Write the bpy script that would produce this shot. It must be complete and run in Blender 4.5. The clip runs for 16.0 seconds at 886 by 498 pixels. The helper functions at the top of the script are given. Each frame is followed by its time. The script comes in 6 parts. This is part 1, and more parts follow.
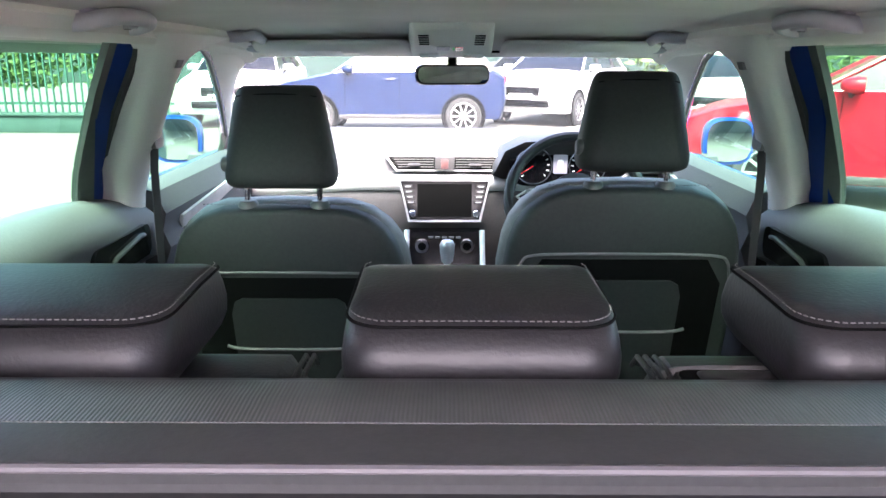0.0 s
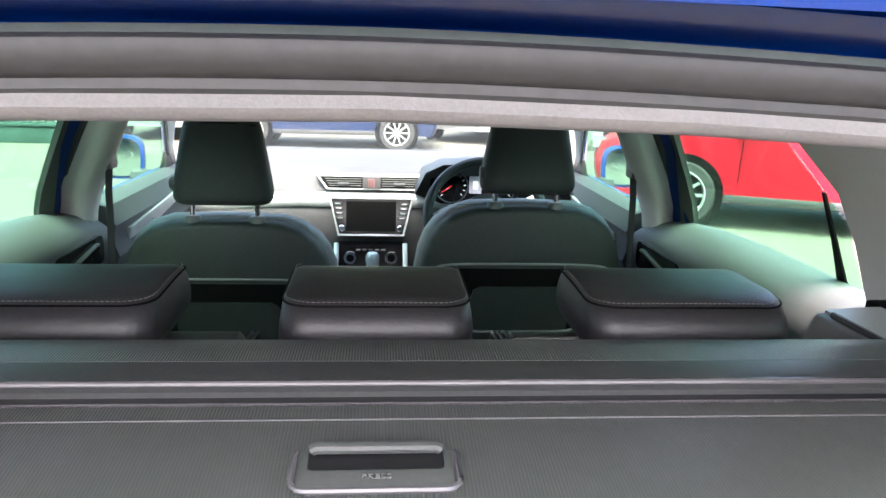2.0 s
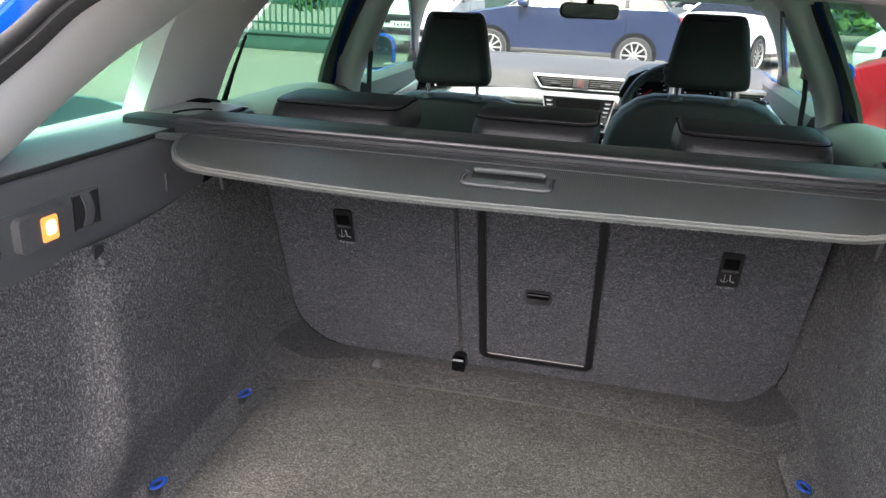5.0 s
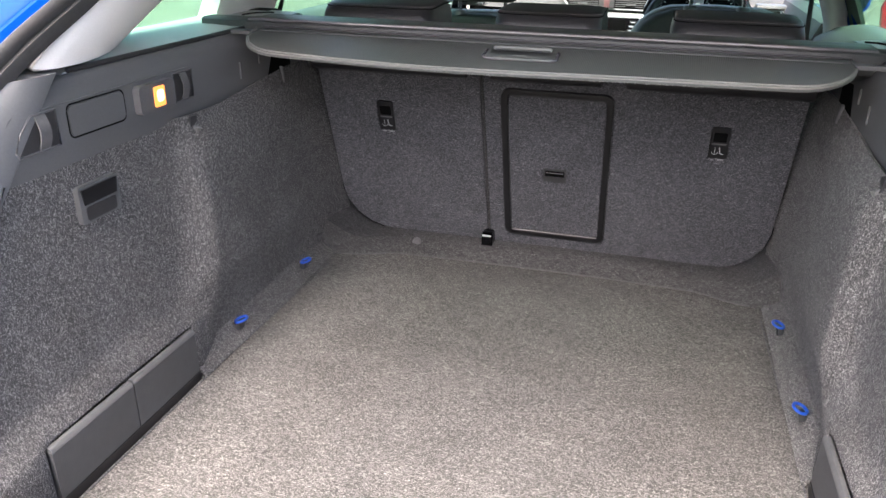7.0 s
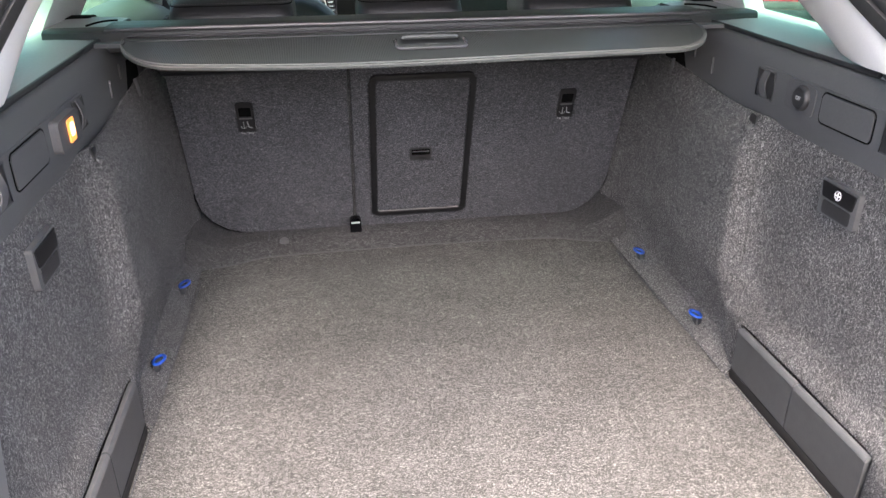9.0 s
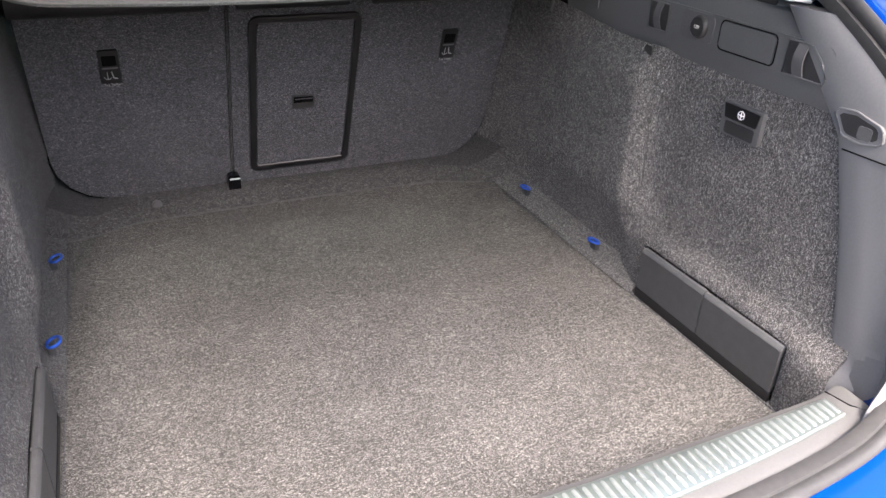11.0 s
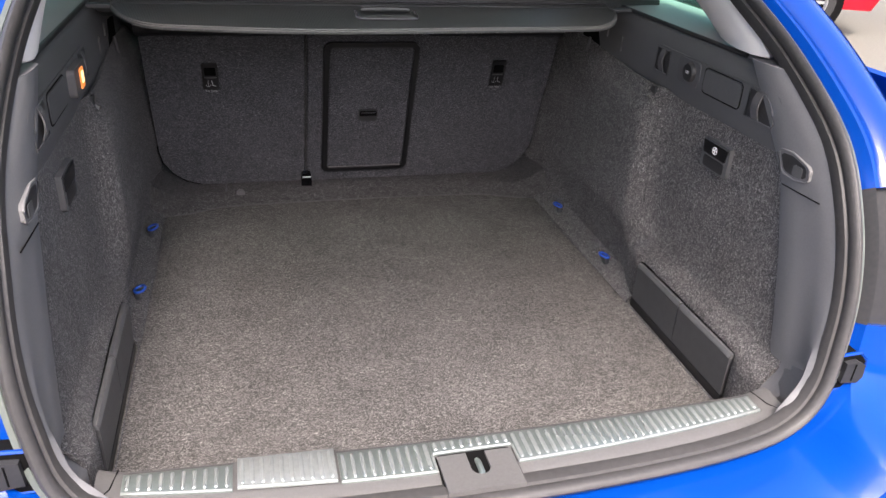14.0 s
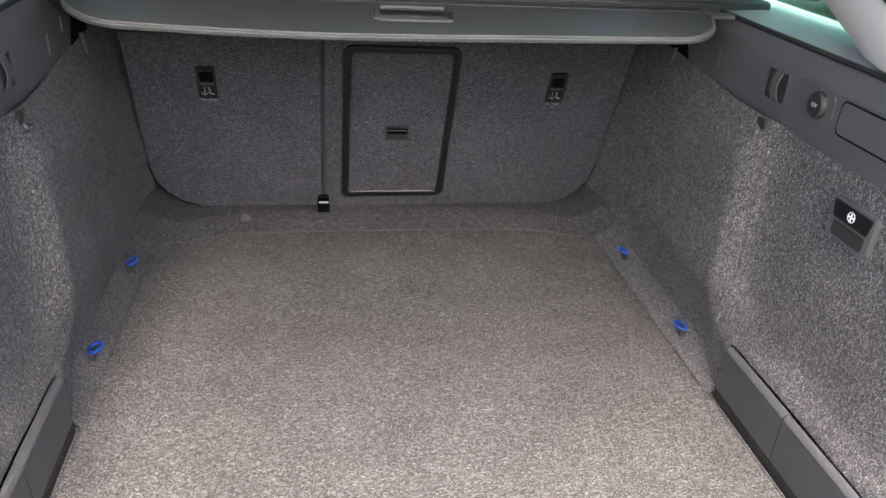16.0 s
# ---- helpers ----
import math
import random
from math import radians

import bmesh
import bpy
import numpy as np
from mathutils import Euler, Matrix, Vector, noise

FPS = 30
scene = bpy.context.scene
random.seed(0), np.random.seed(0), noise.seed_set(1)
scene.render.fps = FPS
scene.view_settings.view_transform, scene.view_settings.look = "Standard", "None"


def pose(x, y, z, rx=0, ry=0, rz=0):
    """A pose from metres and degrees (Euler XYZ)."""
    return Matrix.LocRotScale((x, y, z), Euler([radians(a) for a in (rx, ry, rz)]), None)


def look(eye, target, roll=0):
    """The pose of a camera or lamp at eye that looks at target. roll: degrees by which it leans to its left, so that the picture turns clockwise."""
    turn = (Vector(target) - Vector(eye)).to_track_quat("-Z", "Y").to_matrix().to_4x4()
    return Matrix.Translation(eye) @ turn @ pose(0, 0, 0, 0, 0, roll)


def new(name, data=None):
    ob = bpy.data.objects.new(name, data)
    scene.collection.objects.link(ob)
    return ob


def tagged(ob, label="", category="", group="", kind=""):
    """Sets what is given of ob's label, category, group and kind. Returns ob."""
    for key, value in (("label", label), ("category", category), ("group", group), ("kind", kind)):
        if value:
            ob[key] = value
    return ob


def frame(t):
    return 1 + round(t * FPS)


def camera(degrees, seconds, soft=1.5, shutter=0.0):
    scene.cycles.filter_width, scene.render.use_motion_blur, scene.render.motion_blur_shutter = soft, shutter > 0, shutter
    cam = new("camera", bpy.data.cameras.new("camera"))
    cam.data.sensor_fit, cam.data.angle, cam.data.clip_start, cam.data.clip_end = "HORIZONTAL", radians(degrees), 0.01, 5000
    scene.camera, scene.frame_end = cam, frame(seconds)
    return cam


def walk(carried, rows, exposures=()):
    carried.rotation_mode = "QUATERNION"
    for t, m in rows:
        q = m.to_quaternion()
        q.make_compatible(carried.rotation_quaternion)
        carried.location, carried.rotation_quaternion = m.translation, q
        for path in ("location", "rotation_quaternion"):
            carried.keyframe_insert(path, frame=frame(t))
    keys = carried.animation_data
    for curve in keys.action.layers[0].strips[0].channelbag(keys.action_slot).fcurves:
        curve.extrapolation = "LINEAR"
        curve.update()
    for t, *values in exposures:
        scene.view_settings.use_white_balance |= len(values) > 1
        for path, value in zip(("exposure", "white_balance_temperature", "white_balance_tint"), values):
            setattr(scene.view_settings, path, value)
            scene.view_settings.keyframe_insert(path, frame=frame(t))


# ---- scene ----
cam = camera(60.7, 16.0)
PATH = [
    (0, (-0.028, 0.427, 1.39), (-0.03, 2.377, 0.893), 0.2),
    (0.5, (-0.022, 0.389, 1.394), (0.003, 2.331, 0.902), 0.5),
    (1, (-0.01, 0.357, 1.4), (0.061, 2.297, 0.919), 0.8),
    (1.5, (-0.002, 0.281, 1.427), (0.12, 2.216, 0.96), 1.0),
    (2, (0.001, 0.178, 1.442), (0.171, 2.119, 0.989), 1.7),
    (2.5, (0.003, 0.051, 1.451), (0.202, 1.99, 1.002), 1.9),
    (3, (-0.025, -0.032, 1.445), (0.15, 1.905, 0.98), 2.1),
    (3.5, (-0.022, -0.06, 1.426), (0.066, 1.874, 0.925), 2.4),
    (4, (0.04, -0.107, 1.428), (-0.03, 1.815, 0.881), 2.3),
    (4.5, (0.091, -0.179, 1.424), (-0.154, 1.712, 0.819), 2.4),
    (5, (0.126, -0.286, 1.406), (-0.276, 1.559, 0.747), 2.7),
    (5.2, (0.14, -0.333, 1.402), (-0.316, 1.492, 0.72), 2.9),
    (7.3, (0.209, -0.546, 1.363), (-0.269, 1.219, 0.553), 0.8),
    (7.5, (0.188, -0.541, 1.364), (-0.231, 1.236, 0.547), 0.5),
    (8, (0.095, -0.529, 1.377), (-0.135, 1.274, 0.542), -0.2),
    (8.5, (0.004, -0.54, 1.38), (0.012, 1.272, 0.533), -0.5),
    (9, (-0.167, -0.592, 1.396), (0.098, 1.196, 0.54), -0.4),
    (9.5, (-0.269, -0.615, 1.395), (0.218, 1.115, 0.517), -0.0),
    (10, (-0.318, -0.559, 1.369), (0.335, 1.103, 0.468), 0.2),
    (10.2, (-0.332, -0.527, 1.366), (0.37, 1.105, 0.448), 0.7),
    (12.3, (-0.359, -0.579, 1.352), (0.356, 1.024, 0.392), 3.4),
    (12.5, (-0.365, -0.594, 1.363), (0.321, 1.021, 0.402), 3.4),
    (13, (-0.37, -0.695, 1.407), (0.245, 0.956, 0.46), 3.3),
    (13.5, (-0.363, -0.764, 1.428), (0.174, 0.922, 0.496), 3.0),
    (14, (-0.263, -0.803, 1.431), (0.208, 0.917, 0.526), 3.2),
    (14.5, (-0.164, -0.807, 1.42), (0.257, 0.935, 0.533), 3.6),
    (15, (-0.157, -0.712, 1.393), (0.229, 1.04, 0.51), 4.0),
    (15.5, (-0.168, -0.576, 1.388), (0.184, 1.176, 0.489), 4.1),
    (16, (-0.143, -0.473, 1.387), (0.182, 1.268, 0.457), 3.8),
]
EXPOSURE = [(0, 4.27, 29), (1.5, 3.95, 20), (3, 3.45, 8), (5, 2.9, 12), (7.5, 3.15, 14), (10, 2.95, 14), (12.5, 2.35, 16), (14.5, 2.05, 16), (15.5, 2.5, 15), (16, 2.75, 14)]
walk(cam, [(t, look(eye, target, roll)) for t, eye, target, roll in PATH], [(t, e, 6350, m) for t, e, m in EXPOSURE])

# ---- light ----
world = bpy.data.worlds.new("sky")
scene.world = world
world.use_nodes = True
wn = world.node_tree
sky = wn.nodes.new("ShaderNodeTexSky")
sky.sky_type, sky.sun_disc = "NISHITA", False
SUN_EL, SUN_AZ = radians(55), radians(-175)   # azimuth from +y towards +x
sky.sun_elevation, sky.sun_rotation = SUN_EL, SUN_AZ
sky.air_density, sky.dust_density, sky.ozone_density = 1.0, 6.5, 0.6
wn.links.new(sky.outputs[0], wn.nodes["Background"].inputs[0])
wn.nodes["Background"].inputs[1].default_value = 0.145
sun = new("sun", bpy.data.lights.new("sun", "SUN"))
sun.data.energy, sun.data.angle, sun.data.color = 1.5, radians(20), (1.0, 0.95, 0.89)
sd = Vector((math.sin(SUN_AZ) * math.cos(SUN_EL), math.cos(SUN_AZ) * math.cos(SUN_EL), math.sin(SUN_EL)))
sun.matrix_world = look(sd * 50, (0, 0, 0))


# ---- materials ----
def mat(name, a, b=None, scale=30.0, rough=0.5, metal=0.0, bump=0.0, bscale=None, coat=0.0, rough2=None, contrast=0.5, big=None, spec=None, stretch=None, vary=0.1, grain=0.5):
    """Procedural surface: two base colours mixed by fine noise, a coarse variation, relief and gloss."""
    m = bpy.data.materials.new(name)
    m.use_nodes = True
    nt = m.node_tree
    N, L = nt.nodes, nt.links
    p = N["Principled BSDF"]
    tc = N.new("ShaderNodeTexCoord")
    n1 = N.new("ShaderNodeTexNoise")
    n1.inputs["Scale"].default_value, n1.inputs["Detail"].default_value = scale, 4.0
    n1.inputs["Roughness"].default_value = grain
    if stretch:
        sv = N.new("ShaderNodeVectorMath")
        sv.operation, sv.inputs[1].default_value = "MULTIPLY", stretch
        L.new(tc.outputs["Object"], sv.inputs[0])
        L.new(sv.outputs[0], n1.inputs["Vector"])
    else:
        L.new(tc.outputs["Object"], n1.inputs["Vector"])
    r = N.new("ShaderNodeValToRGB")
    r.color_ramp.elements[0].position, r.color_ramp.elements[1].position = 0.5 - contrast / 2, 0.5 + contrast / 2
    r.color_ramp.elements[0].color = (*a, 1)
    r.color_ramp.elements[1].color = (*(b or [min(1, c * 1.25) for c in a]), 1)
    L.new(n1.outputs[0], r.inputs[0])
    n2 = N.new("ShaderNodeTexNoise")
    n2.inputs["Scale"].default_value = big or 3.0
    L.new(tc.outputs["Object"], n2.inputs["Vector"])
    mr = N.new("ShaderNodeMapRange")
    mr.inputs[1].default_value, mr.inputs[2].default_value, mr.inputs[3].default_value, mr.inputs[4].default_value = 0.3, 0.7, 1 - vary, 1 + vary
    L.new(n2.outputs[0], mr.inputs[0])
    mx = N.new("ShaderNodeVectorMath")
    mx.operation = "SCALE"
    L.new(r.outputs[0], mx.inputs[0])
    L.new(mr.outputs[0], mx.inputs[3])
    L.new(mx.outputs[0], p.inputs["Base Color"])
    rr = N.new("ShaderNodeMapRange")
    rr.inputs[3].default_value, rr.inputs[4].default_value = rough, rough2 if rough2 is not None else min(1, rough * 1.2)
    L.new(n2.outputs[0], rr.inputs[0])
    L.new(rr.outputs[0], p.inputs["Roughness"])
    p.inputs["Metallic"].default_value, p.inputs["Coat Weight"].default_value = metal, coat
    p.inputs["Coat Roughness"].default_value = 0.03
    if spec is not None:
        p.inputs["Specular IOR Level"].default_value = spec
    if bump:
        n3 = N.new("ShaderNodeTexNoise")
        n3.inputs["Scale"].default_value, n3.inputs["Detail"].default_value = bscale or scale, 3.0
        L.new(tc.outputs["Object"], n3.inputs["Vector"])
        bp = N.new("ShaderNodeBump")
        bp.inputs["Strength"].default_value, bp.inputs["Distance"].default_value = bump, 0.002
        L.new(n3.outputs[0], bp.inputs["Height"])
        L.new(bp.outputs[0], p.inputs["Normal"])
    return m


def ribbed(name, a, b, freq, axis, rough=0.6, bump=0.8):
    """Woven, ribbed fabric: fine lines across one axis, with a little wear."""
    m = mat(name, a, b, scale=60, rough=rough, contrast=0.6)
    N, L = m.node_tree.nodes, m.node_tree.links
    p = N["Principled BSDF"]
    tc = N["Texture Coordinate"]
    w = N.new("ShaderNodeTexWave")
    w.bands_direction = axis
    w.inputs["Scale"].default_value, w.inputs["Distortion"].default_value = freq, 0.4
    L.new(tc.outputs["Object"], w.inputs["Vector"])
    gr = N.new("ShaderNodeMapRange")
    gr.inputs[3].default_value, gr.inputs[4].default_value = 0.78, 1.10
    L.new(w.outputs[1], gr.inputs[0])
    sc = N.new("ShaderNodeVectorMath")
    sc.operation = "SCALE"
    L.new(p.inputs["Base Color"].links[0].from_socket, sc.inputs[0])
    L.new(gr.outputs[0], sc.inputs[3])
    L.new(sc.outputs[0], p.inputs["Base Color"])
    bp = N.new("ShaderNodeBump")
    bp.inputs["Strength"].default_value, bp.inputs["Distance"].default_value = bump, 0.001
    L.new(w.outputs[1], bp.inputs["Height"])
    L.new(bp.outputs[0], p.inputs["Normal"])
    return m


def glass(name, tint, gloss=0.04):
    """Thin car glass: tinted see-through with a mirror-like sheen that grows at grazing angles."""
    m = bpy.data.materials.new(name)
    m.use_nodes = True
    N, L = m.node_tree.nodes, m.node_tree.links
    N.remove(N["Principled BSDF"])
    t, g, f, mx = N.new("ShaderNodeBsdfTransparent"), N.new("ShaderNodeBsdfGlossy"), N.new("ShaderNodeLayerWeight"), N.new("ShaderNodeMixShader")
    pw = N.new("ShaderNodeMath")
    pw.operation, pw.inputs[1].default_value = "POWER", 6.0
    ml = N.new("ShaderNodeMath")
    ml.operation, ml.inputs[1].default_value, ml.inputs[2].default_value = "MULTIPLY_ADD", 0.35, 0.03
    t.inputs[0].default_value = (*tint, 1)
    g.inputs["Roughness"].default_value = gloss
    L.new(f.outputs["Facing"], pw.inputs[0])
    L.new(pw.outputs[0], ml.inputs[0])
    L.new(ml.outputs[0], mx.inputs[0])
    L.new(t.outputs[0], mx.inputs[1])
    L.new(g.outputs[0], mx.inputs[2])
    L.new(mx.outputs[0], N["Material Output"].inputs[0])
    return m


def glow(name, colour, strength):
    m = bpy.data.materials.new(name)
    m.use_nodes = True
    p = m.node_tree.nodes["Principled BSDF"]
    p.inputs["Base Color"].default_value = (*colour, 1)
    p.inputs["Emission Color"].default_value, p.inputs["Emission Strength"].default_value = (*colour, 1), strength
    return m


def felt(name, ground, strand, along, dense=1.0, scale=1.0, vary=0.08, mottle=0.16):
    """Needle-felt carpet: a dark matted ground under pale curled fibres that lie mostly along one axis, with trodden and brushed areas."""
    m = bpy.data.materials.new(name)
    m.use_nodes = True
    N, L = m.node_tree.nodes, m.node_tree.links
    p = N["Principled BSDF"]
    tc = N.new("ShaderNodeTexCoord")

    def grain(size, k, detail, distortion, shift=0.0):
        sv = N.new("ShaderNodeVectorMath")
        sv.operation = "MULTIPLY_ADD"
        sv.inputs[1].default_value = tuple(k if i == along else 1.0 for i in range(3))
        sv.inputs[2].default_value = (shift, shift * 0.7, shift * 1.3)
        L.new(tc.outputs["Object"], sv.inputs[0])
        n = N.new("ShaderNodeTexNoise")
        n.inputs["Scale"].default_value, n.inputs["Detail"].default_value = size * scale, detail
        n.inputs["Distortion"].default_value = distortion
        L.new(sv.outputs[0], n.inputs["Vector"])
        return n.outputs[0]

    def ranged(v, a, b, c, d):
        r = N.new("ShaderNodeMapRange")
        for k, x in zip((1, 2, 3, 4), (a, b, c, d)):
            r.inputs[k].default_value = x
        L.new(v, r.inputs[0])
        return r.outputs[0]

    def calc(op, a, b):
        q = N.new("ShaderNodeMath")
        q.operation = op
        for i, v in enumerate((a, b)):
            if isinstance(v, float):
                q.inputs[i].default_value = v
            else:
                L.new(v, q.inputs[i])
        return q.outputs[0]

    def strands(size, shift, width):
        """Thin curling lines where a noise crosses its middle, broken into short lengths."""
        line = calc("ABSOLUTE", calc("SUBTRACT", grain(size, 0.42, 0.0, 1.2, shift), 0.5), 0.0)
        broken = ranged(grain(size * 0.8, 0.7, 1.0, 0.0, shift + 5.0), 0.5 - 0.1 * dense, 0.62 - 0.1 * dense, 0.0, 1.0)
        return calc("MULTIPLY", ranged(line, 0.0, width, 1.0, 0.0), broken)
    fibre = calc("MAXIMUM", strands(400, 0.0, 0.055), strands(540, 3.1, 0.055))
    body = ranged(grain(620, 0.6, 2.0, 0.4, 1.7), 0.3, 0.7, 0.66, 1.34)
    heather = ranged(grain(230, 0.35, 2.0, 0.3, 4.1), 0.32, 0.68, 1 - mottle, 1 + mottle)
    cloud = ranged(grain(9 / scale, 1.0, 4.0, 0.3, 2.3), 0.3, 0.7, 1 - vary, 1 + vary)
    mix = N.new("ShaderNodeMix")
    mix.data_type = "RGBA"
    colours = [q for q in mix.inputs if q.type == "RGBA"]
    colours[0].default_value, colours[1].default_value = (*ground, 1), (*strand, 1)
    L.new(fibre, mix.inputs[0])
    sc = N.new("ShaderNodeVectorMath")
    sc.operation = "SCALE"
    L.new([q for q in mix.outputs if q.type == "RGBA"][0], sc.inputs[0])
    L.new(calc("MULTIPLY", calc("MULTIPLY", body, heather), cloud), sc.inputs[3])
    L.new(sc.outputs[0], p.inputs["Base Color"])
    p.inputs["Roughness"].default_value, p.inputs["Specular IOR Level"].default_value = 0.95, 0.08
    p.inputs["Sheen Weight"].default_value, p.inputs["Sheen Roughness"].default_value = 0.05, 0.6
    bp = N.new("ShaderNodeBump")
    bp.inputs["Strength"].default_value, bp.inputs["Distance"].default_value = 0.5, 0.0012
    L.new(calc("ADD", calc("MULTIPLY", body, 0.6), fibre), bp.inputs["Height"])
    L.new(bp.outputs[0], p.inputs["Normal"])
    return m


CARPET = felt("boot carpet", (0.050, 0.0475, 0.045), (0.305, 0.294, 0.28), 0, dense=1.0, scale=1.0, vary=0.12)
CARPET_WALL = felt("wall carpet", (0.060, 0.058, 0.0575), (0.40, 0.387, 0.376), 2, dense=0.7, scale=1.1, vary=0.14)
CARPET_SEAT = felt("seat carpet", (0.054, 0.054, 0.059), (0.24, 0.24, 0.257), 0, dense=0.7, scale=1.05, mottle=0.13)
# the same carpet, darkened for the shade under the seat back
CARPET_SHADED = felt("shade-darkened carpet", (0.038, 0.037, 0.037), (0.15, 0.147, 0.143), 0, dense=0.9, scale=1.0)
PLASTIC = mat("black plastic", (0.026, 0.026, 0.027), (0.036, 0.035, 0.036), scale=400, rough=0.42, bump=0.12, bscale=700)
TRIM_BLACK = mat("grained black trim", (0.092, 0.093, 0.094), (0.11, 0.111, 0.112), scale=400, rough=0.38, bump=0.14, bscale=700)
PLASTIC_GREY = mat("grey plastic", (0.085, 0.084, 0.086), (0.105, 0.103, 0.105), scale=300, rough=0.42, bump=0.12, bscale=600)
# divider plastic with the top edge's highlight put into its colour
DIVIDER_HIGHLIGHT = mat("divider edge highlight", (0.085, 0.086, 0.088), (0.11, 0.111, 0.113), scale=80, rough=0.35, bump=0.1, bscale=500)
DIVIDER = mat("divider plastic", (0.05, 0.051, 0.053), (0.062, 0.063, 0.065), scale=60, rough=0.36, rough2=0.55, bump=0.14, bscale=500)
PANEL = mat("grey boot trim", (0.150, 0.150, 0.153), (0.170, 0.170, 0.173), scale=300, rough=0.45, bump=0.12, bscale=600)
SILL = mat("sill plastic", (0.085, 0.083, 0.081), (0.10, 0.098, 0.096), scale=300, rough=0.45, bump=0.15, bscale=600)
FINISHER = mat("pale finisher cloth", (0.21, 0.195, 0.188), (0.25, 0.235, 0.227), scale=500, rough=0.8, bump=0.2, bscale=900)
HEADLINER = mat("headliner cloth", (0.74, 0.71, 0.675), (0.80, 0.77, 0.735), scale=500, rough=0.95, bump=0.2, bscale=900)
TRIM = mat("pale pillar trim", (0.74, 0.72, 0.69), (0.80, 0.78, 0.75), scale=300, rough=0.6, bump=0.1, bscale=600)
LEATHER = mat("black leather", (0.013, 0.0125, 0.014), (0.019, 0.018, 0.020), scale=90, rough=0.42, bump=0.22, bscale=260)
LEATHER_GREY = mat("grey leatherette", (0.12, 0.115, 0.115), (0.16, 0.155, 0.155), scale=90, rough=0.45, bump=0.2, bscale=300)
SEATBACK = mat("dark seat cloth", (0.017, 0.020, 0.020), (0.024, 0.028, 0.027), scale=120, rough=0.55, bump=0.15, bscale=400)
STITCH = mat("grey thread", (0.14, 0.135, 0.13), rough=0.8)
SEAL_GREY = mat("grey sealing strip", (0.085, 0.100, 0.09), (0.105, 0.12, 0.11), scale=60, rough=0.6, vary=0.15)
REST_HIDE = mat("soft black hide", (0.024, 0.026, 0.026), (0.033, 0.035, 0.035), scale=140, rough=0.58, bump=0.12, bscale=500)
PRESSED = mat("moulded grey lettering", (0.11, 0.115, 0.11), rough=0.5)
RUBBER = mat("rubber seal", (0.035, 0.034, 0.033), (0.05, 0.048, 0.047), scale=120, rough=0.5, bump=0.1)
COVER = ribbed("ribbed cover cloth", (0.060, 0.063, 0.060), (0.072, 0.075, 0.072), 118, "X", rough=0.36, bump=0.32)
PLATE = mat("moulded handle plastic", (0.055, 0.058, 0.055), (0.066, 0.069, 0.066), scale=200, rough=0.4, bump=0.1)
CASSETTE = mat("cover cassette", (0.028, 0.029, 0.029), (0.035, 0.036, 0.036), scale=200, rough=0.4, bump=0.1)
BLUE = mat("blue paint", (0.0003, 0.034, 0.23), (0.0005, 0.038, 0.25), scale=900, rough=0.22, metal=0.0, coat=0.3, contrast=0.3, spec=0.25)
FRAME_BLUE = mat("blue door frame paint", (0.0003, 0.030, 0.21), (0.0005, 0.034, 0.23), scale=900, rough=0.45, spec=0.08)
LAMP_GREY = mat("lamp recess plastic", (0.024, 0.025, 0.027), (0.031, 0.031, 0.033), scale=150, rough=0.55, spec=0.15)
RED_LENS = mat("red lens", (0.5, 0.01, 0.015), rough=0.1, coat=1.0)
CHROME = mat("chrome", (0.75, 0.75, 0.76), rough=0.12, metal=1.0)
ALU_BASE = mat("dull aluminium", (0.19, 0.225, 0.21), (0.24, 0.275, 0.26), scale=120, rough=0.32, metal=0.65)
ALU_RIB = mat("worn aluminium rib", (0.34, 0.37, 0.355), (0.42, 0.45, 0.435), scale=150, rough=0.25, metal=0.65)
RIDGE = mat("glossy grey edge", (0.075, 0.07, 0.075), rough=0.22)
HEM = mat("pale hem tape", (0.15, 0.146, 0.138), (0.20, 0.194, 0.185), scale=300, rough=0.6)
SHELF = mat("grey shelf plastic", (0.36, 0.365, 0.36), (0.42, 0.425, 0.42), scale=250, rough=0.4, bump=0.12, bscale=600)
HANDLE = mat("pale grey handle plastic", (0.40, 0.385, 0.41), rough=0.45)
HAZARD = mat("dull red switch", (0.13, 0.06, 0.06), rough=0.4)
TEAL = mat("teal paint", (0.02, 0.09, 0.12), rough=0.3, coat=0.5)
ALU = mat("brushed aluminium", (0.36, 0.39, 0.375), (0.44, 0.47, 0.455), scale=120, rough=0.28, metal=0.65, bump=0.1)
SATIN = mat("satin silver trim", (0.62, 0.62, 0.63), rough=0.3, metal=0.6)
BLACK = mat("gloss black", (0.003, 0.003, 0.004), spec=0.3, rough=0.12)
FRAME = mat("black frame plastic", (0.008, 0.008, 0.009), (0.011, 0.011, 0.012), scale=300, rough=0.3)
# also stands for the shade inside hollows, slots and gaps
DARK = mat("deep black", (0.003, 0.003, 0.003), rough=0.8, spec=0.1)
DASH = mat("grey dashboard", (0.060, 0.058, 0.060), (0.076, 0.074, 0.077), scale=200, rough=0.6, spec=0.25, bump=0.15, bscale=500)
DOORCARD = mat("dark door card", (0.080, 0.083, 0.084), (0.096, 0.099, 0.10), scale=200, spec=0.3, rough=0.5, bump=0.15, bscale=500)
BELT = mat("seat belt webbing", (0.05, 0.05, 0.052), rough=0.7)
LOOP = mat("blue lashing eye", (0.008, 0.055, 0.33), rough=0.3)
PRINT = mat("worn grey print", (0.32, 0.32, 0.32), rough=0.7)
WHITE = mat("white print", (0.75, 0.75, 0.75), rough=0.7)
GLASS_SIDE = glass("green side glass", (0.56, 0.77, 0.66))
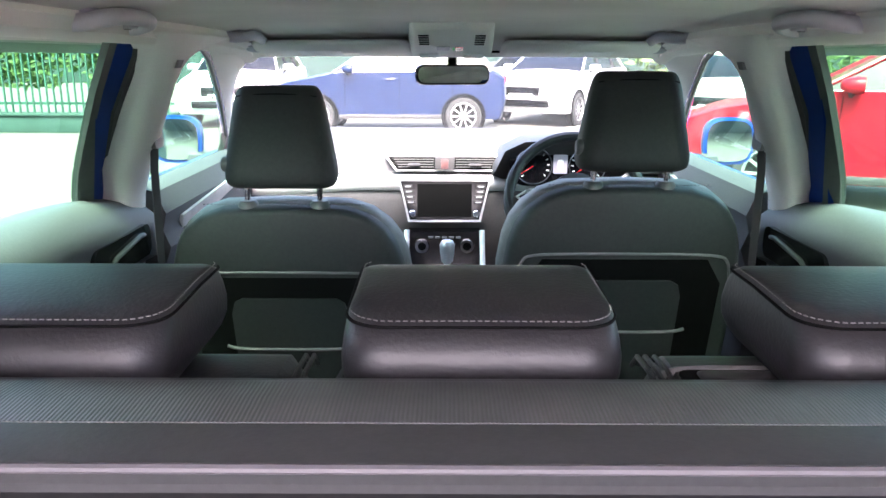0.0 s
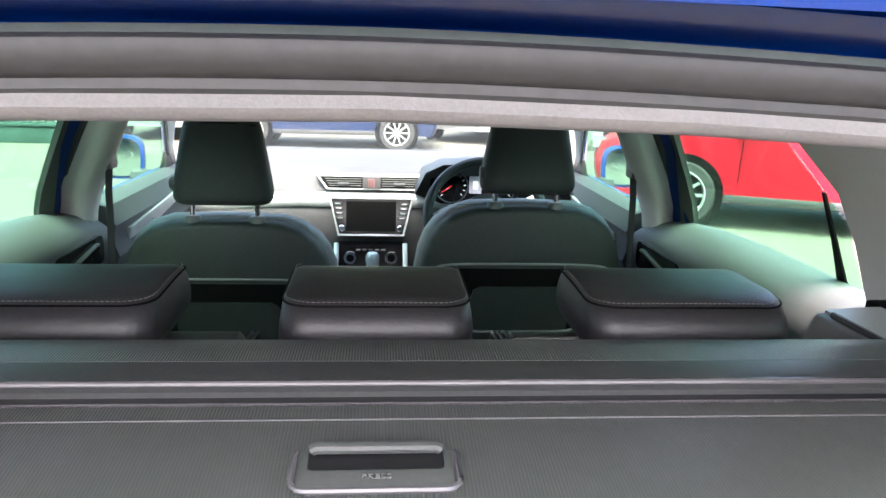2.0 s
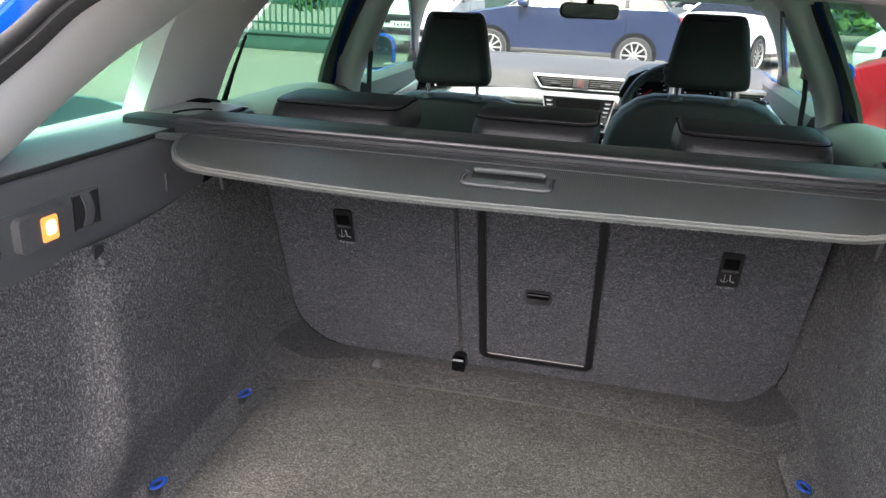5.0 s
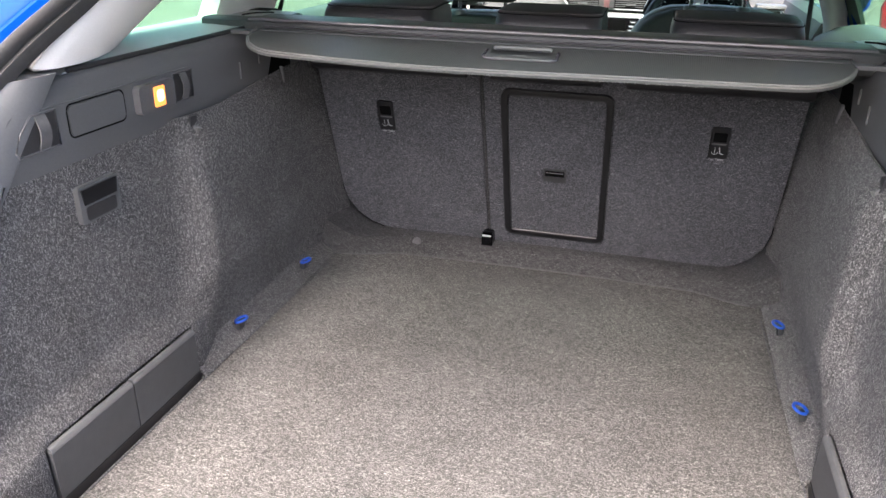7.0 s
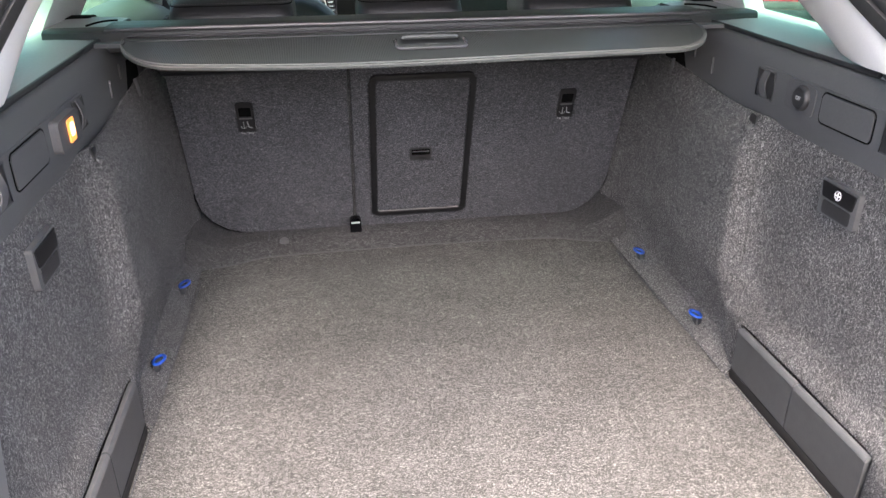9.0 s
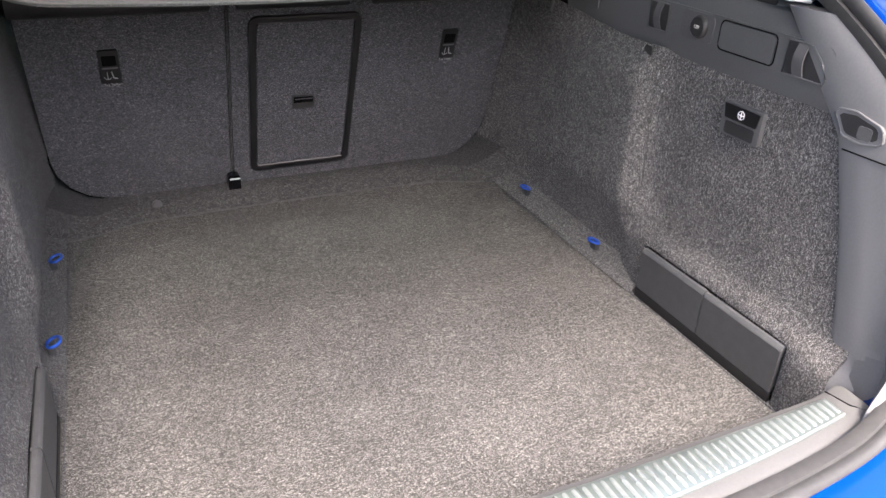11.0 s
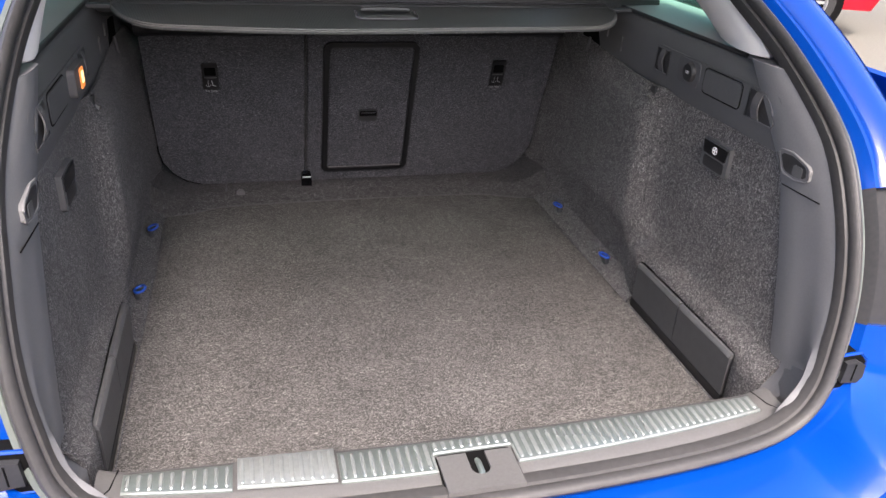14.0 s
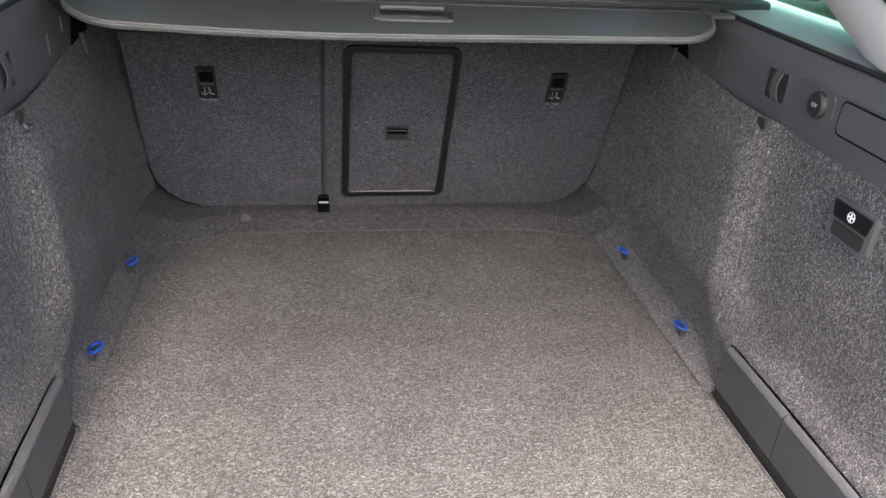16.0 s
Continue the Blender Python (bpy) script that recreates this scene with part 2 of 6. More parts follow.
GLASS_FRONT = glass("windscreen glass", (0.84, 0.88, 0.86))
GLASS_DARK = glass("dark car glass", (0.22, 0.29, 0.26))
MIRROR = mat("mirror", (0.55, 0.60, 0.60), rough=0.02, metal=1.0)
LAMP_ON = glow("lit boot lamp", (1.0, 0.28, 0.06), 0.22)
LAMP_CORE = glow("boot lamp bulb", (1.0, 0.60, 0.24), 0.6)
CONSOLE_GREEN = glow("green indicator", (0.1, 0.8, 0.25), 0.02)
SCREEN_ON = glow("dial display", (0.30, 0.28, 0.36), 0.012)
TAR = mat("sunlit tarmac", (0.10, 0.095, 0.075), (0.13, 0.124, 0.10), scale=40, rough=0.9, bump=0.3, bscale=80, big=0.3)
# for the added walls out of view that block low skylight
SKY_BLOCK = mat("sky block grey", (0.15, 0.145, 0.135), (0.19, 0.183, 0.172), scale=12, rough=0.9, bump=0.3, bscale=60, big=0.6)
GREEN_RAIL = mat("green fence paint", (0.008, 0.055, 0.038), rough=0.45)
WALL_GREEN = mat("dark green low wall", (0.015, 0.04, 0.034), (0.022, 0.052, 0.045), scale=8, rough=0.8)
LEAF = mat("leaves", (0.03, 0.075, 0.015), (0.07, 0.14, 0.03), scale=6, rough=0.6)
RED = mat("red paint", (0.28, 0.005, 0.014), (0.31, 0.006, 0.016), scale=50, rough=0.3, coat=0.15, spec=0.25)
NAVY = mat("mid blue paint", (0.0055, 0.013, 0.044), (0.0065, 0.015, 0.050), scale=50, rough=0.3, coat=0.15, spec=0.25)
WHITE_PAINT = mat("white paint", (0.50, 0.51, 0.52), rough=0.3, coat=0.15, spec=0.25)
GREY_PAINT = mat("dark grey paint", (0.06, 0.065, 0.07), rough=0.3, coat=0.15, spec=0.25)
ALLOY = mat("machined alloy", (0.36, 0.36, 0.365), (0.42, 0.42, 0.425), scale=60, rough=0.35, metal=0.7)
TYRE = mat("tyre rubber", (0.02, 0.02, 0.02), rough=0.8)


# ---- mesh helpers ----
def finish(bm, angle=35):
    bmesh.ops.remove_doubles(bm, verts=bm.verts, dist=1e-6)
    bmesh.ops.recalc_face_normals(bm, faces=bm.faces)
    me = bpy.data.meshes.new("mesh")
    bm.to_mesh(me)
    bm.free()
    me.polygons.foreach_set("use_smooth", [True] * len(me.polygons))
    me.set_sharp_from_angle(angle=radians(angle))
    return me


def thing(name, at, label, category, group="", kind=""):
    e = new(name)
    e.location = at
    e.matrix_basis = Matrix.Translation(at)
    e.empty_display_size = 0.05
    return tagged(e, label, category, group, kind)


def part(name, bm, material, parent=None, label="", angle=35):
    """One mesh object from a bmesh in world coordinates, under a thing or a part of a thing."""
    if parent is not None:
        o = Vector((0, 0, 0))
        q = parent
        while q is not None:
            o += q.matrix_basis.translation
            q = q.parent
        bmesh.ops.translate(bm, verts=bm.verts, vec=-o)
    ob = new(name, finish(bm, angle))
    ob.data.materials.append(material)
    if parent is not None:
        ob.parent = parent
    if label:
        tagged(ob, label)
    return ob


def solo(name, bm, material, label, category, group="", kind="", angle=35):
    """A thing that is one mesh, with its origin at its base."""
    lo = [min(v.co[i] for v in bm.verts) for i in range(3)]
    hi = [max(v.co[i] for v in bm.verts) for i in range(3)]
    at = Vector(((lo[0] + hi[0]) / 2, (lo[1] + hi[1]) / 2, lo[2]))
    bmesh.ops.translate(bm, verts=bm.verts, vec=-at)
    ob = new(name, finish(bm, angle))
    ob.data.materials.append(material)
    ob.matrix_basis = Matrix.Translation(at)
    return tagged(ob, label, category, group, kind)


def box(x0, x1, y0, y1, z0, z1, bev=0.004, seg=2, bm=None):
    out = bm or bmesh.new()
    b = bmesh.new()
    bmesh.ops.create_cube(b, size=1)
    for v in b.verts:
        v.co = Vector((x0 if v.co.x < 0 else x1, y0 if v.co.y < 0 else y1, z0 if v.co.z < 0 else z1))
    if bev:
        bmesh.ops.bevel(b, geom=b.edges[:], offset=bev, segments=seg, affect="EDGES", profile=0.5)
    merge(out, b)
    return out


def merge(a, b):
    idx = {}
    for v in b.verts:
        idx[v] = a.verts.new(v.co)
    for f in b.faces:
        a.faces.new([idx[v] for v in f.verts])
    b.free()


def loft(rings, closed=True, cap=True, loop=False, bm=None):
    bm = bm or bmesh.new()
    rs = [[bm.verts.new(p) for p in r] for r in rings]
    n = len(rs[0])
    pairs = list(zip(rs, rs[1:])) + ([(rs[-1], rs[0])] if loop else [])
    for a, b in pairs:
        for i in range(n if closed else n - 1):
            j = (i + 1) % n
            bm.faces.new((a[i], a[j], b[j], b[i]))
    if cap and closed and not loop:
        bm.faces.new(rs[0][::-1])
        bm.faces.new(rs[-1])
    return bm


def slab(rings, thick, bm=None):
    """A sheet through open rows of points, given thickness along its normals."""
    b = loft(rings, closed=False, cap=False)
    bmesh.ops.recalc_face_normals(b, faces=b.faces)
    bmesh.ops.solidify(b, geom=b.faces[:], thickness=thick)
    if bm:
        merge(bm, b)
        return bm
    return b


def prism(poly, axis, a, b, bev=0.0, seg=2, bm=None):
    """A flat outline (two coordinates, the axis left out) pushed from a to b along the axis."""
    def P(u, v, w):
        return {"x": (w, u, v), "y": (u, w, v), "z": (u, v, w)}[axis]
    t = loft([[P(u, v, a) for u, v in poly], [P(u, v, b) for u, v in poly]])
    if bev:
        bmesh.ops.bevel(t, geom=[e for e in t.edges if e.calc_face_angle(0) > 0.6], offset=bev, segments=seg, affect="EDGES", profile=0.5)
    if bm:
        merge(bm, t)
        return bm
    return t


def rrect(x0, x1, y0, y1, r, n=5):
    out = []
    for cx, cy, a0 in ((x1 - r, y1 - r, 0), (x0 + r, y1 - r, 90), (x0 + r, y0 + r, 180), (x1 - r, y0 + r, 270)):
        for i in range(n + 1):
            a = radians(a0 + 90 * i / n)
            out.append((cx + r * math.cos(a), cy + r * math.sin(a)))
    return out


def tube(pts, r, seg=8, loop=False, bm=None, flat=1.0):
    pts = [Vector(p) for p in pts]
    n = len(pts)
    rings = []
    up = Vector((0, 0, 1))
    for i, p in enumerate(pts):
        d = (pts[(i + 1) % n] - pts[i - 1]) if loop else (pts[min(i + 1, n - 1)] - pts[max(i - 1, 0)])
        d.normalize()
        u = up if abs(d.dot(up)) < 0.95 else Vector((0, 1, 0))
        a = d.cross(u).normalized()
        b = a.cross(d).normalized()
        rings.append([p + a * r * math.cos(2 * math.pi * k / seg) + b * r * flat * math.sin(2 * math.pi * k / seg) for k in range(seg)])
    return loft(rings, loop=loop, bm=bm)


def smooth(pts, n=6, loop=False):
    """A finer curve through the points."""
    pts = [Vector(p) for p in pts]
    m = len(pts)
    out = []
    for i in range(m if loop else m - 1):
        p0 = pts[i - 1] if (i or loop) else pts[0]
        p1, p2 = pts[i], pts[(i + 1) % m]
        p3 = pts[(i + 2) % m] if (loop or i + 2 < m) else pts[-1]
        for k in range(n):
            t = k / n
            out.append(0.5 * (2 * p1 + (p2 - p0) * t + (2 * p0 - 5 * p1 + 4 * p2 - p3) * t * t + (3 * p1 - p0 - 3 * p2 + p3) * t ** 3))
    if not loop:
        out.append(pts[-1])
    return out


def lathe(profile, centre, axis="y", n=24, bm=None):
    """profile: rows of (radius, along); turned about an axis through centre."""
    c = Vector(centre)
    rings = []
    for k in range(n):
        a = 2 * math.pi * k / n
        ring = []
        for r, h in profile:
            u, v = r * math.cos(a), r * math.sin(a)
            ring.append(c + Vector({"x": (h, u, v), "y": (u, h, v), "z": (u, v, h)}[axis]))
        rings.append(ring)
    return loft(rings, closed=False, cap=False, loop=True, bm=bm)


def letters(body, size, m, material, parent, name):
    """Raised lettering in the built-in font, turned into a mesh."""
    cu = bpy.data.curves.new("text", "FONT")
    cu.body, cu.size, cu.align_x, cu.align_y, cu.extrude, cu.resolution_u = body, size, "CENTER", "CENTER", 0.0004, 3
    tmp = new("text", cu)
    bpy.context.view_layer.update()
    me = bpy.data.meshes.new_from_object(tmp.evaluated_get(bpy.context.evaluated_depsgraph_get()))
    bpy.data.objects.remove(tmp)
    me.transform(m)
    b = bmesh.new()
    b.from_mesh(me)
    return part(name, b, material, parent)


SIDES = ((-1, "left"), (1, "right"))

# ---- the car: boot ----
FLOOR = 0.62


def seat_y(z):
    """The rear seat's back leans rearwards towards its top."""
    return 0.974 + 0.382 * (1.04 - z)


# boot floor: fitted carpet with a stitched edge
rows = []
for i in range(25):
    y = 0.02 + 1.06 * i / 24
    rows.append([(x, y, FLOOR + 0.0015 * noise.noise((x * 4, y * 4, 0))) for x in np.linspace(-0.535, 0.535, 27)])
solo("floor", slab(rows, 0.02), CARPET, "dark grey speckled carpet covering the boot floor", "boot floor", kind="structure")
floor_edge = thing("carpet_edge", (0, 0.1, FLOOR), "narrow dark seam along the boot carpet's edges", "carpet edging", kind="structure")
for s, _ in SIDES:
    part("edge_seam", tube([(s * 0.488, 0.04, FLOOR + 0.001), (s * 0.487, 0.5, FLOOR + 0.001), (s * 0.478, 0.95, FLOOR + 0.001)], 0.0012, 6), CARPET_SEAT, floor_edge)


def ledge_front(x):
    """Where the step below the seat back begins; its ends reach further back."""
    u = abs(x)
    t = min(1, max(0, (u - 0.34) / 0.10))
    t = t * t * (3 - 2 * t)
    return 1.062 - 0.03 * t - 0.02 * (u / 0.5) ** 2


rows = []
for x in np.linspace(-0.53, 0.53, 61):
    f = ledge_front(x)
    e = max(0.0, (abs(x) - 0.42) / 0.10)
    f, up = f - 0.035 * e * e, 0.085 * e * e
    rows.append([(x, f, FLOOR - 0.005), (x, f + 0.012, FLOOR + 0.02 + 0.5 * up), (x, f + 0.026, FLOOR + 0.033 + 0.8 * up), (x, 1.10, FLOOR + 0.037 + up), (x, 1.2, FLOOR + 0.034 + up), (x, 1.2, FLOOR - 0.02), (x, f, FLOOR - 0.02)])
ledge = thing("seat_ledge", (0, 1.08, FLOOR), "carpeted step below the folding rear seat back", "carpet step", kind="structure")
# shade on the step is put into its darker carpet colour
part("step", loft(rows), CARPET_SHADED, ledge)
# shadow where step and floor meet, drawn as a thin dark tube
part("step_foot_shade", tube([(x, ledge_front(x) - 0.003, FLOOR + 0.001) for x in np.linspace(-0.47, 0.47, 33)], 0.0016, 6), RUBBER, ledge, "dark tube drawn as the shadow at the step's foot")
for x in (-0.335, 0.34):
    part("step_seam", tube([(x, ledge_front(x) + 0.002, FLOOR), (x, ledge_front(x) + 0.028, FLOOR + 0.0345), (x, 1.115, FLOOR + 0.038)], 0.0014, 6), CARPET_SEAT, ledge)
part("push_button", lathe([(0, -0.004), (0.009, -0.003), (0.011, 0.0), (0.011, 0.006), (0, 0.006)], (-0.30, 1.073, FLOOR + 0.025), "y", 16), PLASTIC_GREY, ledge, "round grey plastic clip")
part("push_button", lathe([(0, -0.003), (0.006, -0.003), (0.007, 0.004), (0, 0.004)], (0.31, 1.073, FLOOR + 0.02), "y", 12), PLASTIC, ledge, "small black plastic clip")


# rear seat: carpeted backs, hatch, tethers
def on_seat(x, z, out=0.0):
    n = Vector((0, -1, -0.382)).normalized()
    return Vector((x, seat_y(z), z)) + n * out


def seat_panel(outline, t0, t1, bev=0.008):
    b = loft([[on_seat(x, z, t0) for x, z in outline], [on_seat(x, z, t1) for x, z in outline]])
    if bev:
        bmesh.ops.bevel(b, geom=[e for e in b.edges if e.calc_face_angle(0) > 0.5], offset=bev, segments=2, affect="EDGES", profile=0.5)
    return b


def back_outline(x0, x1, z0, z1, r0, r1):
    """A back panel with its own rounding at either lower corner."""
    out = [(x0, z1), (x0, z0 + r0)]
    out += [(x0 + r0 * (1 - math.cos(radians(a))), z0 + r0 * (1 - math.sin(radians(a)))) for a in (20, 40, 60, 80)] if r0 > 0.01 else []
    out += [(x0 + r0, z0), (x1 - r1, z0)]
    out += [(x1 - r1 * (1 - math.sin(radians(a))), z0 + r1 * (1 - math.cos(radians(a)))) for a in (10, 30, 50, 70)] if r1 > 0.01 else []
    out += [(x1, z0 + r1), (x1, z1)]
    return out


def tether(parent, x):
    part("tether_plate", seat_panel(rrect(x - 0.018, x + 0.018, 0.938, 1.006, 0.004, 3), 0.001, 0.004, 0.0), FRAME, parent, "black plastic tether plate")
    part("tether_slot", seat_panel(rrect(x - 0.0125, x + 0.0125, 0.975, 0.995, 0.002, 2), 0.003, 0.0048, 0), DARK, parent)
    part("tether_lip", seat_panel(rrect(x - 0.0135, x + 0.0135, 0.9685, 0.9715, 0.001, 2), 0.003, 0.0055, 0), PLASTIC_GREY, parent)
    b = bmesh.new()
    # white anchor and child seat sign
    tube([on_seat(x - 0.006, 0.963, 0.0046), on_seat(x - 0.006, 0.947, 0.0046)], 0.0006, 5, bm=b)
    tube([on_seat(x - 0.006 + 0.006 * math.cos(radians(a)), 0.953 + 0.006 * math.sin(radians(a)), 0.0046) for a in range(190, 352, 20)], 0.0006, 5, bm=b)
    tube([on_seat(x + 0.002, 0.963, 0.0046), on_seat(x + 0.004, 0.950, 0.0046), on_seat(x + 0.011, 0.948, 0.0046)], 0.0011, 5, bm=b)
    part("child_seat_sign", b, PRINT, parent)
    q = Matrix.Translation(on_seat(x, 0.9335, 0.0016)) @ Euler((radians(90 - 20.9), 0, 0)).to_matrix().to_4x4()
    letters("Top Tether", 0.0062, q, PRINT, parent, "tether_lettering")


bench = thing("rear_bench", (0, 1.06, 0.66), "folding rear bench with black leather headrests and carpeted back", "car seat")
part("narrow_back", seat_panel(back_outline(-0.487, -0.133, 0.657, 1.105, 0.11, 0.004), -0.05, 0.0), CARPET_SEAT, bench, "dark carpeted narrow seat back")
part("wide_back", seat_panel(back_outline(-0.125, 0.487, 0.652, 1.105, 0.004, 0.11), -0.05, 0.0), CARPET_SEAT, bench, "dark carpeted wide seat back")
hatch = part("load_hatch", seat_panel(rrect(-0.072, 0.1225, 0.7025, 1.041, 0.008, 4), 0.0, 0.0035, 0.0015), CARPET_SEAT, bench, "carpeted load-through hatch door")
b = bmesh.new()
for o0, o1 in (((-0.089, 0.1385, 0.688, 1.056, 0.018), (-0.075, 0.1255, 0.6995, 1.044, 0.010)),):
    A, B = rrect(*o0[:4], o0[4], 5), rrect(*o1[:4], o1[4], 5)
    loft([[on_seat(x, z, 0.0) for x, z in A], [on_seat(x, z, 0.007) for x, z in A], [on_seat(x, z, 0.008) for x, z in [((p[0] * 2 + q[0]) / 3, (p[1] * 2 + q[1]) / 3) for p, q in zip(A, B)]], [on_seat(x, z, 0.0055) for x, z in B], [on_seat(x, z, 0.0) for x, z in B]], cap=False, loop=True, bm=b)
part("hatch_frame", b, FRAME, bench, "black plastic frame round the load hatch")
# glints along the frame's inner edges, added as paler glossy tubes
for a, c in (((-0.072, 1.043), (0.1225, 1.043)), ((-0.072, 0.7005), (0.1225, 0.7005))):
    part("hatch_glint", tube([on_seat(a[0], a[1], 0.005), on_seat(c[0], c[1], 0.005)], 0.0016, 6), RIDGE, hatch)
part("latch_recess", seat_panel(rrect(0.0, 0.05, 0.843, 0.876, 0.003, 3), 0.003, 0.0055, 0.001), PLASTIC, hatch, "black plastic latch surround")
part("latch_handle", seat_panel(rrect(0.004, 0.046, 0.860, 0.872, 0.002, 3), 0.005, 0.009, 0.0015), BLACK, hatch, "glossy black latch handle")
# the handle's highlight, added as a thin paler tube
part("latch_shine", tube([on_seat(0.006, 0.8695, 0.0095), on_seat(0.044, 0.8695, 0.0095)], 0.0010, 6), RIDGE, hatch)
for x in (-0.346, 0.346):
    tether(bench, x)
# hinge bracket at the foot of the split
part("hinge_bracket", prism(rrect(-0.143, -0.116, 0.64, 0.688, 0.008, 4), "y", seat_y(0.665) - 0.03, seat_y(0.665) + 0.01, 0.003), BLACK, bench, "black hinge bracket")
part("hinge_pin", tube([(-0.140, seat_y(0.683) - 0.030, 0.681), (-0.119, seat_y(0.683) - 0.030, 0.681)], 0.0025, 8), ALU_BASE, bench, "metal hinge pin")
part("split_strip", tube([on_seat(-0.129, z, -0.004) for z in (0.67, 0.8, 1.0, 1.1)], 0.0030, 6), CARPET_SHADED, bench)
# shade in the gap under the backs, drawn as a black tube
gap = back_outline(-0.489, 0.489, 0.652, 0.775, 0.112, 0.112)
part("back_gap_shade", tube([on_seat(x, z, -0.006) for x, z in gap], 0.0035, 6), DARK, bench, "black tube for the shaded gap round the foot of the backs")
# padded top of the backs
def bolster(x0, x1, zc, yc, h, d, n=14):
    rings = []
    for i in range(n + 1):
        u = -1 + 2 * i / n
        k = max(0.02, (1 - abs(u) ** 26)) ** 0.3
        x = (x0 + x1) / 2 + u * (x1 - x0) / 2
        rings.append([(x, yc + d * k * math.cos(a) * (abs(math.cos(a)) ** -0.4 if abs(math.cos(a)) > 0.01 else 1), zc + h * k * math.sin(a) * (abs(math.sin(a)) ** -0.4 if abs(math.sin(a)) > 0.01 else 1)) for a in np.linspace(0, 2 * math.pi, 20, endpoint=False)])
    return loft(rings)


for x0, x1 in ((-0.52, -0.133), (-0.127, 0.128), (0.134, 0.52)):
    part("back_cushion", bolster(x0, x1, 1.1035, 1.003, 0.038, 0.058), LEATHER, bench, "black leather seat back top")
b = tube(smooth([(0.145, 0.985, 1.134), (0.160, 0.967, 1.1405), (0.252, 0.965, 1.1405), (0.268, 0.985, 1.138), (0.252, 1.006, 1.138), (0.165, 1.006, 1.138)], 3, loop=True), 0.0055, 8, loop=True)
part("release_base", prism(rrect(0.162, 0.262, 0.970, 1.002, 0.01, 4), "z", 1.11, 1.1425, 0.001), DARK, bench)
part("release_lever", box(0.176, 0.250, 0.976, 0.997, 1.134, 1.1455, 0.004, 3), PLASTIC, bench, "black release lever")
part("release_handle", b, LEATHER_GREY, bench, "grey plastic release lever surround")
# stitched ribs at the side of the middle cushion
for x in (-0.14, -0.147, 0.14, 0.147, 0.155):
    part("piping", tube([(x, 0.947, 1.120), (x, 0.965, 1.138), (x, 1.0, 1.1412), (x, 1.04, 1.138), (x, 1.055, 1.124)], 0.0025, 6), LEATHER, bench)

# rear headrests: low padded blocks, seamed round the top
REST = ((1.141, 0.86, 0.945, 1.068), (1.146, 0.925, 0.933, 1.080), (1.153, 0.965, 0.924, 1.092), (1.164, 1.0, 0.919, 1.098), (1.178, 1.0, 0.918, 1.100), (1.190, 0.985, 0.922, 1.098), (1.199, 0.972, 0.930, 1.094), (1.2045, 0.962, 0.938, 1.090), (1.2085, 0.945, 0.950, 1.082), (1.2110, 0.90, 0.968, 1.070), (1.2130, 0.70, 0.995, 1.055), (1.2138, 0.35, 1.015, 1.035))


def slice_outline(cx, half, z, k, y0, y1, lift, n=9):
    """One level of a headrest: its rear corners well rounded, its front ones less."""
    hw, r0, r1 = half * k, 0.034 * k, 0.016 * k
    out = []
    for x, y, r, a0 in ((cx + hw - r1, y1 - r1, r1, 0), (cx - hw + r1, y1 - r1, r1, 90), (cx - hw + r0, y0 + r0, r0, 180), (cx + hw - r0, y0 + r0, r0, 270)):
        for i in range(n):
            a = radians(a0 + 90 * i / (n - 1))
            out.append((x + r * math.cos(a), y + r * math.sin(a), z + lift))
    return out


def rear_rest(cx, half, lift=0.0):
    h = part("headrest", loft([slice_outline(cx, half, *q, lift) for q in REST]), LEATHER, bench, "black leather headrest with grey stitching", angle=70)
    # the seam bounds the top panel round its rear and sides
    ring = slice_outline(cx, half + 0.0004, 1.2025, 0.967, 0.9348, 1.092, lift)
    ring = [Vector(q) for q in ring[13:] + ring[:5]]
    line = [q for a, c in zip(ring, ring[1:]) for q in ([a] if (c - a).length < 0.01 else [a.lerp(c, i / 24) for i in range(24)])]
    line = [q + Vector((0, 0, 0.003 * min(1, max(0, (q.y - 0.95) / 0.08)))) for q in line]
    part("seam", tube(line, 0.0013, 6), DARK, h)
    b = bmesh.new()
    run = 0.0
    for a, c in zip(line, line[1:]):
        d = c - a
        t = (0.0055 - run % 0.0055) % 0.0055
        while t < d.length:
            q = a + d.normalized() * t
            o = Vector((0, 0, 0.0042)) + Vector((cx - q.x, 1.02 - q.y, 0)).normalized() * 0.0032
            tube([q + o, q + o + d.normalized() * 0.0034], 0.00055, 4, bm=b)
            t += 0.0055
        run += d.length
    part("stitching", b, STITCH, h, "row of pale grey stitches")
    for dx in (-0.05, 0.05):
        part("headrest_post", tube([(cx + dx, 1.01, 1.08), (cx + dx, 1.01, 1.155)], 0.005, 8), CHROME, h)


rear_rest(0.0, 0.1035)
rear_rest(-0.343, 0.117)
rear_rest(0.341, 0.115)


# ---- boot sides ----
def arch(y, z):
    """How far the wheel-arch carpet swells into the boot."""
    f = 1 / (1 + math.exp(-(y - 0.50 - 0.03 * (z - 0.85)) * 75))
    g = min(1, max(0.12, (z - 0.66) / 0.12)) * min(1, max(0.35, (1.085 - z) / 0.07))
    fall = 1 - 0.55 * min(1, max(0, (y - 0.58) / 0.4))
    return 0.034 * f * g * fall


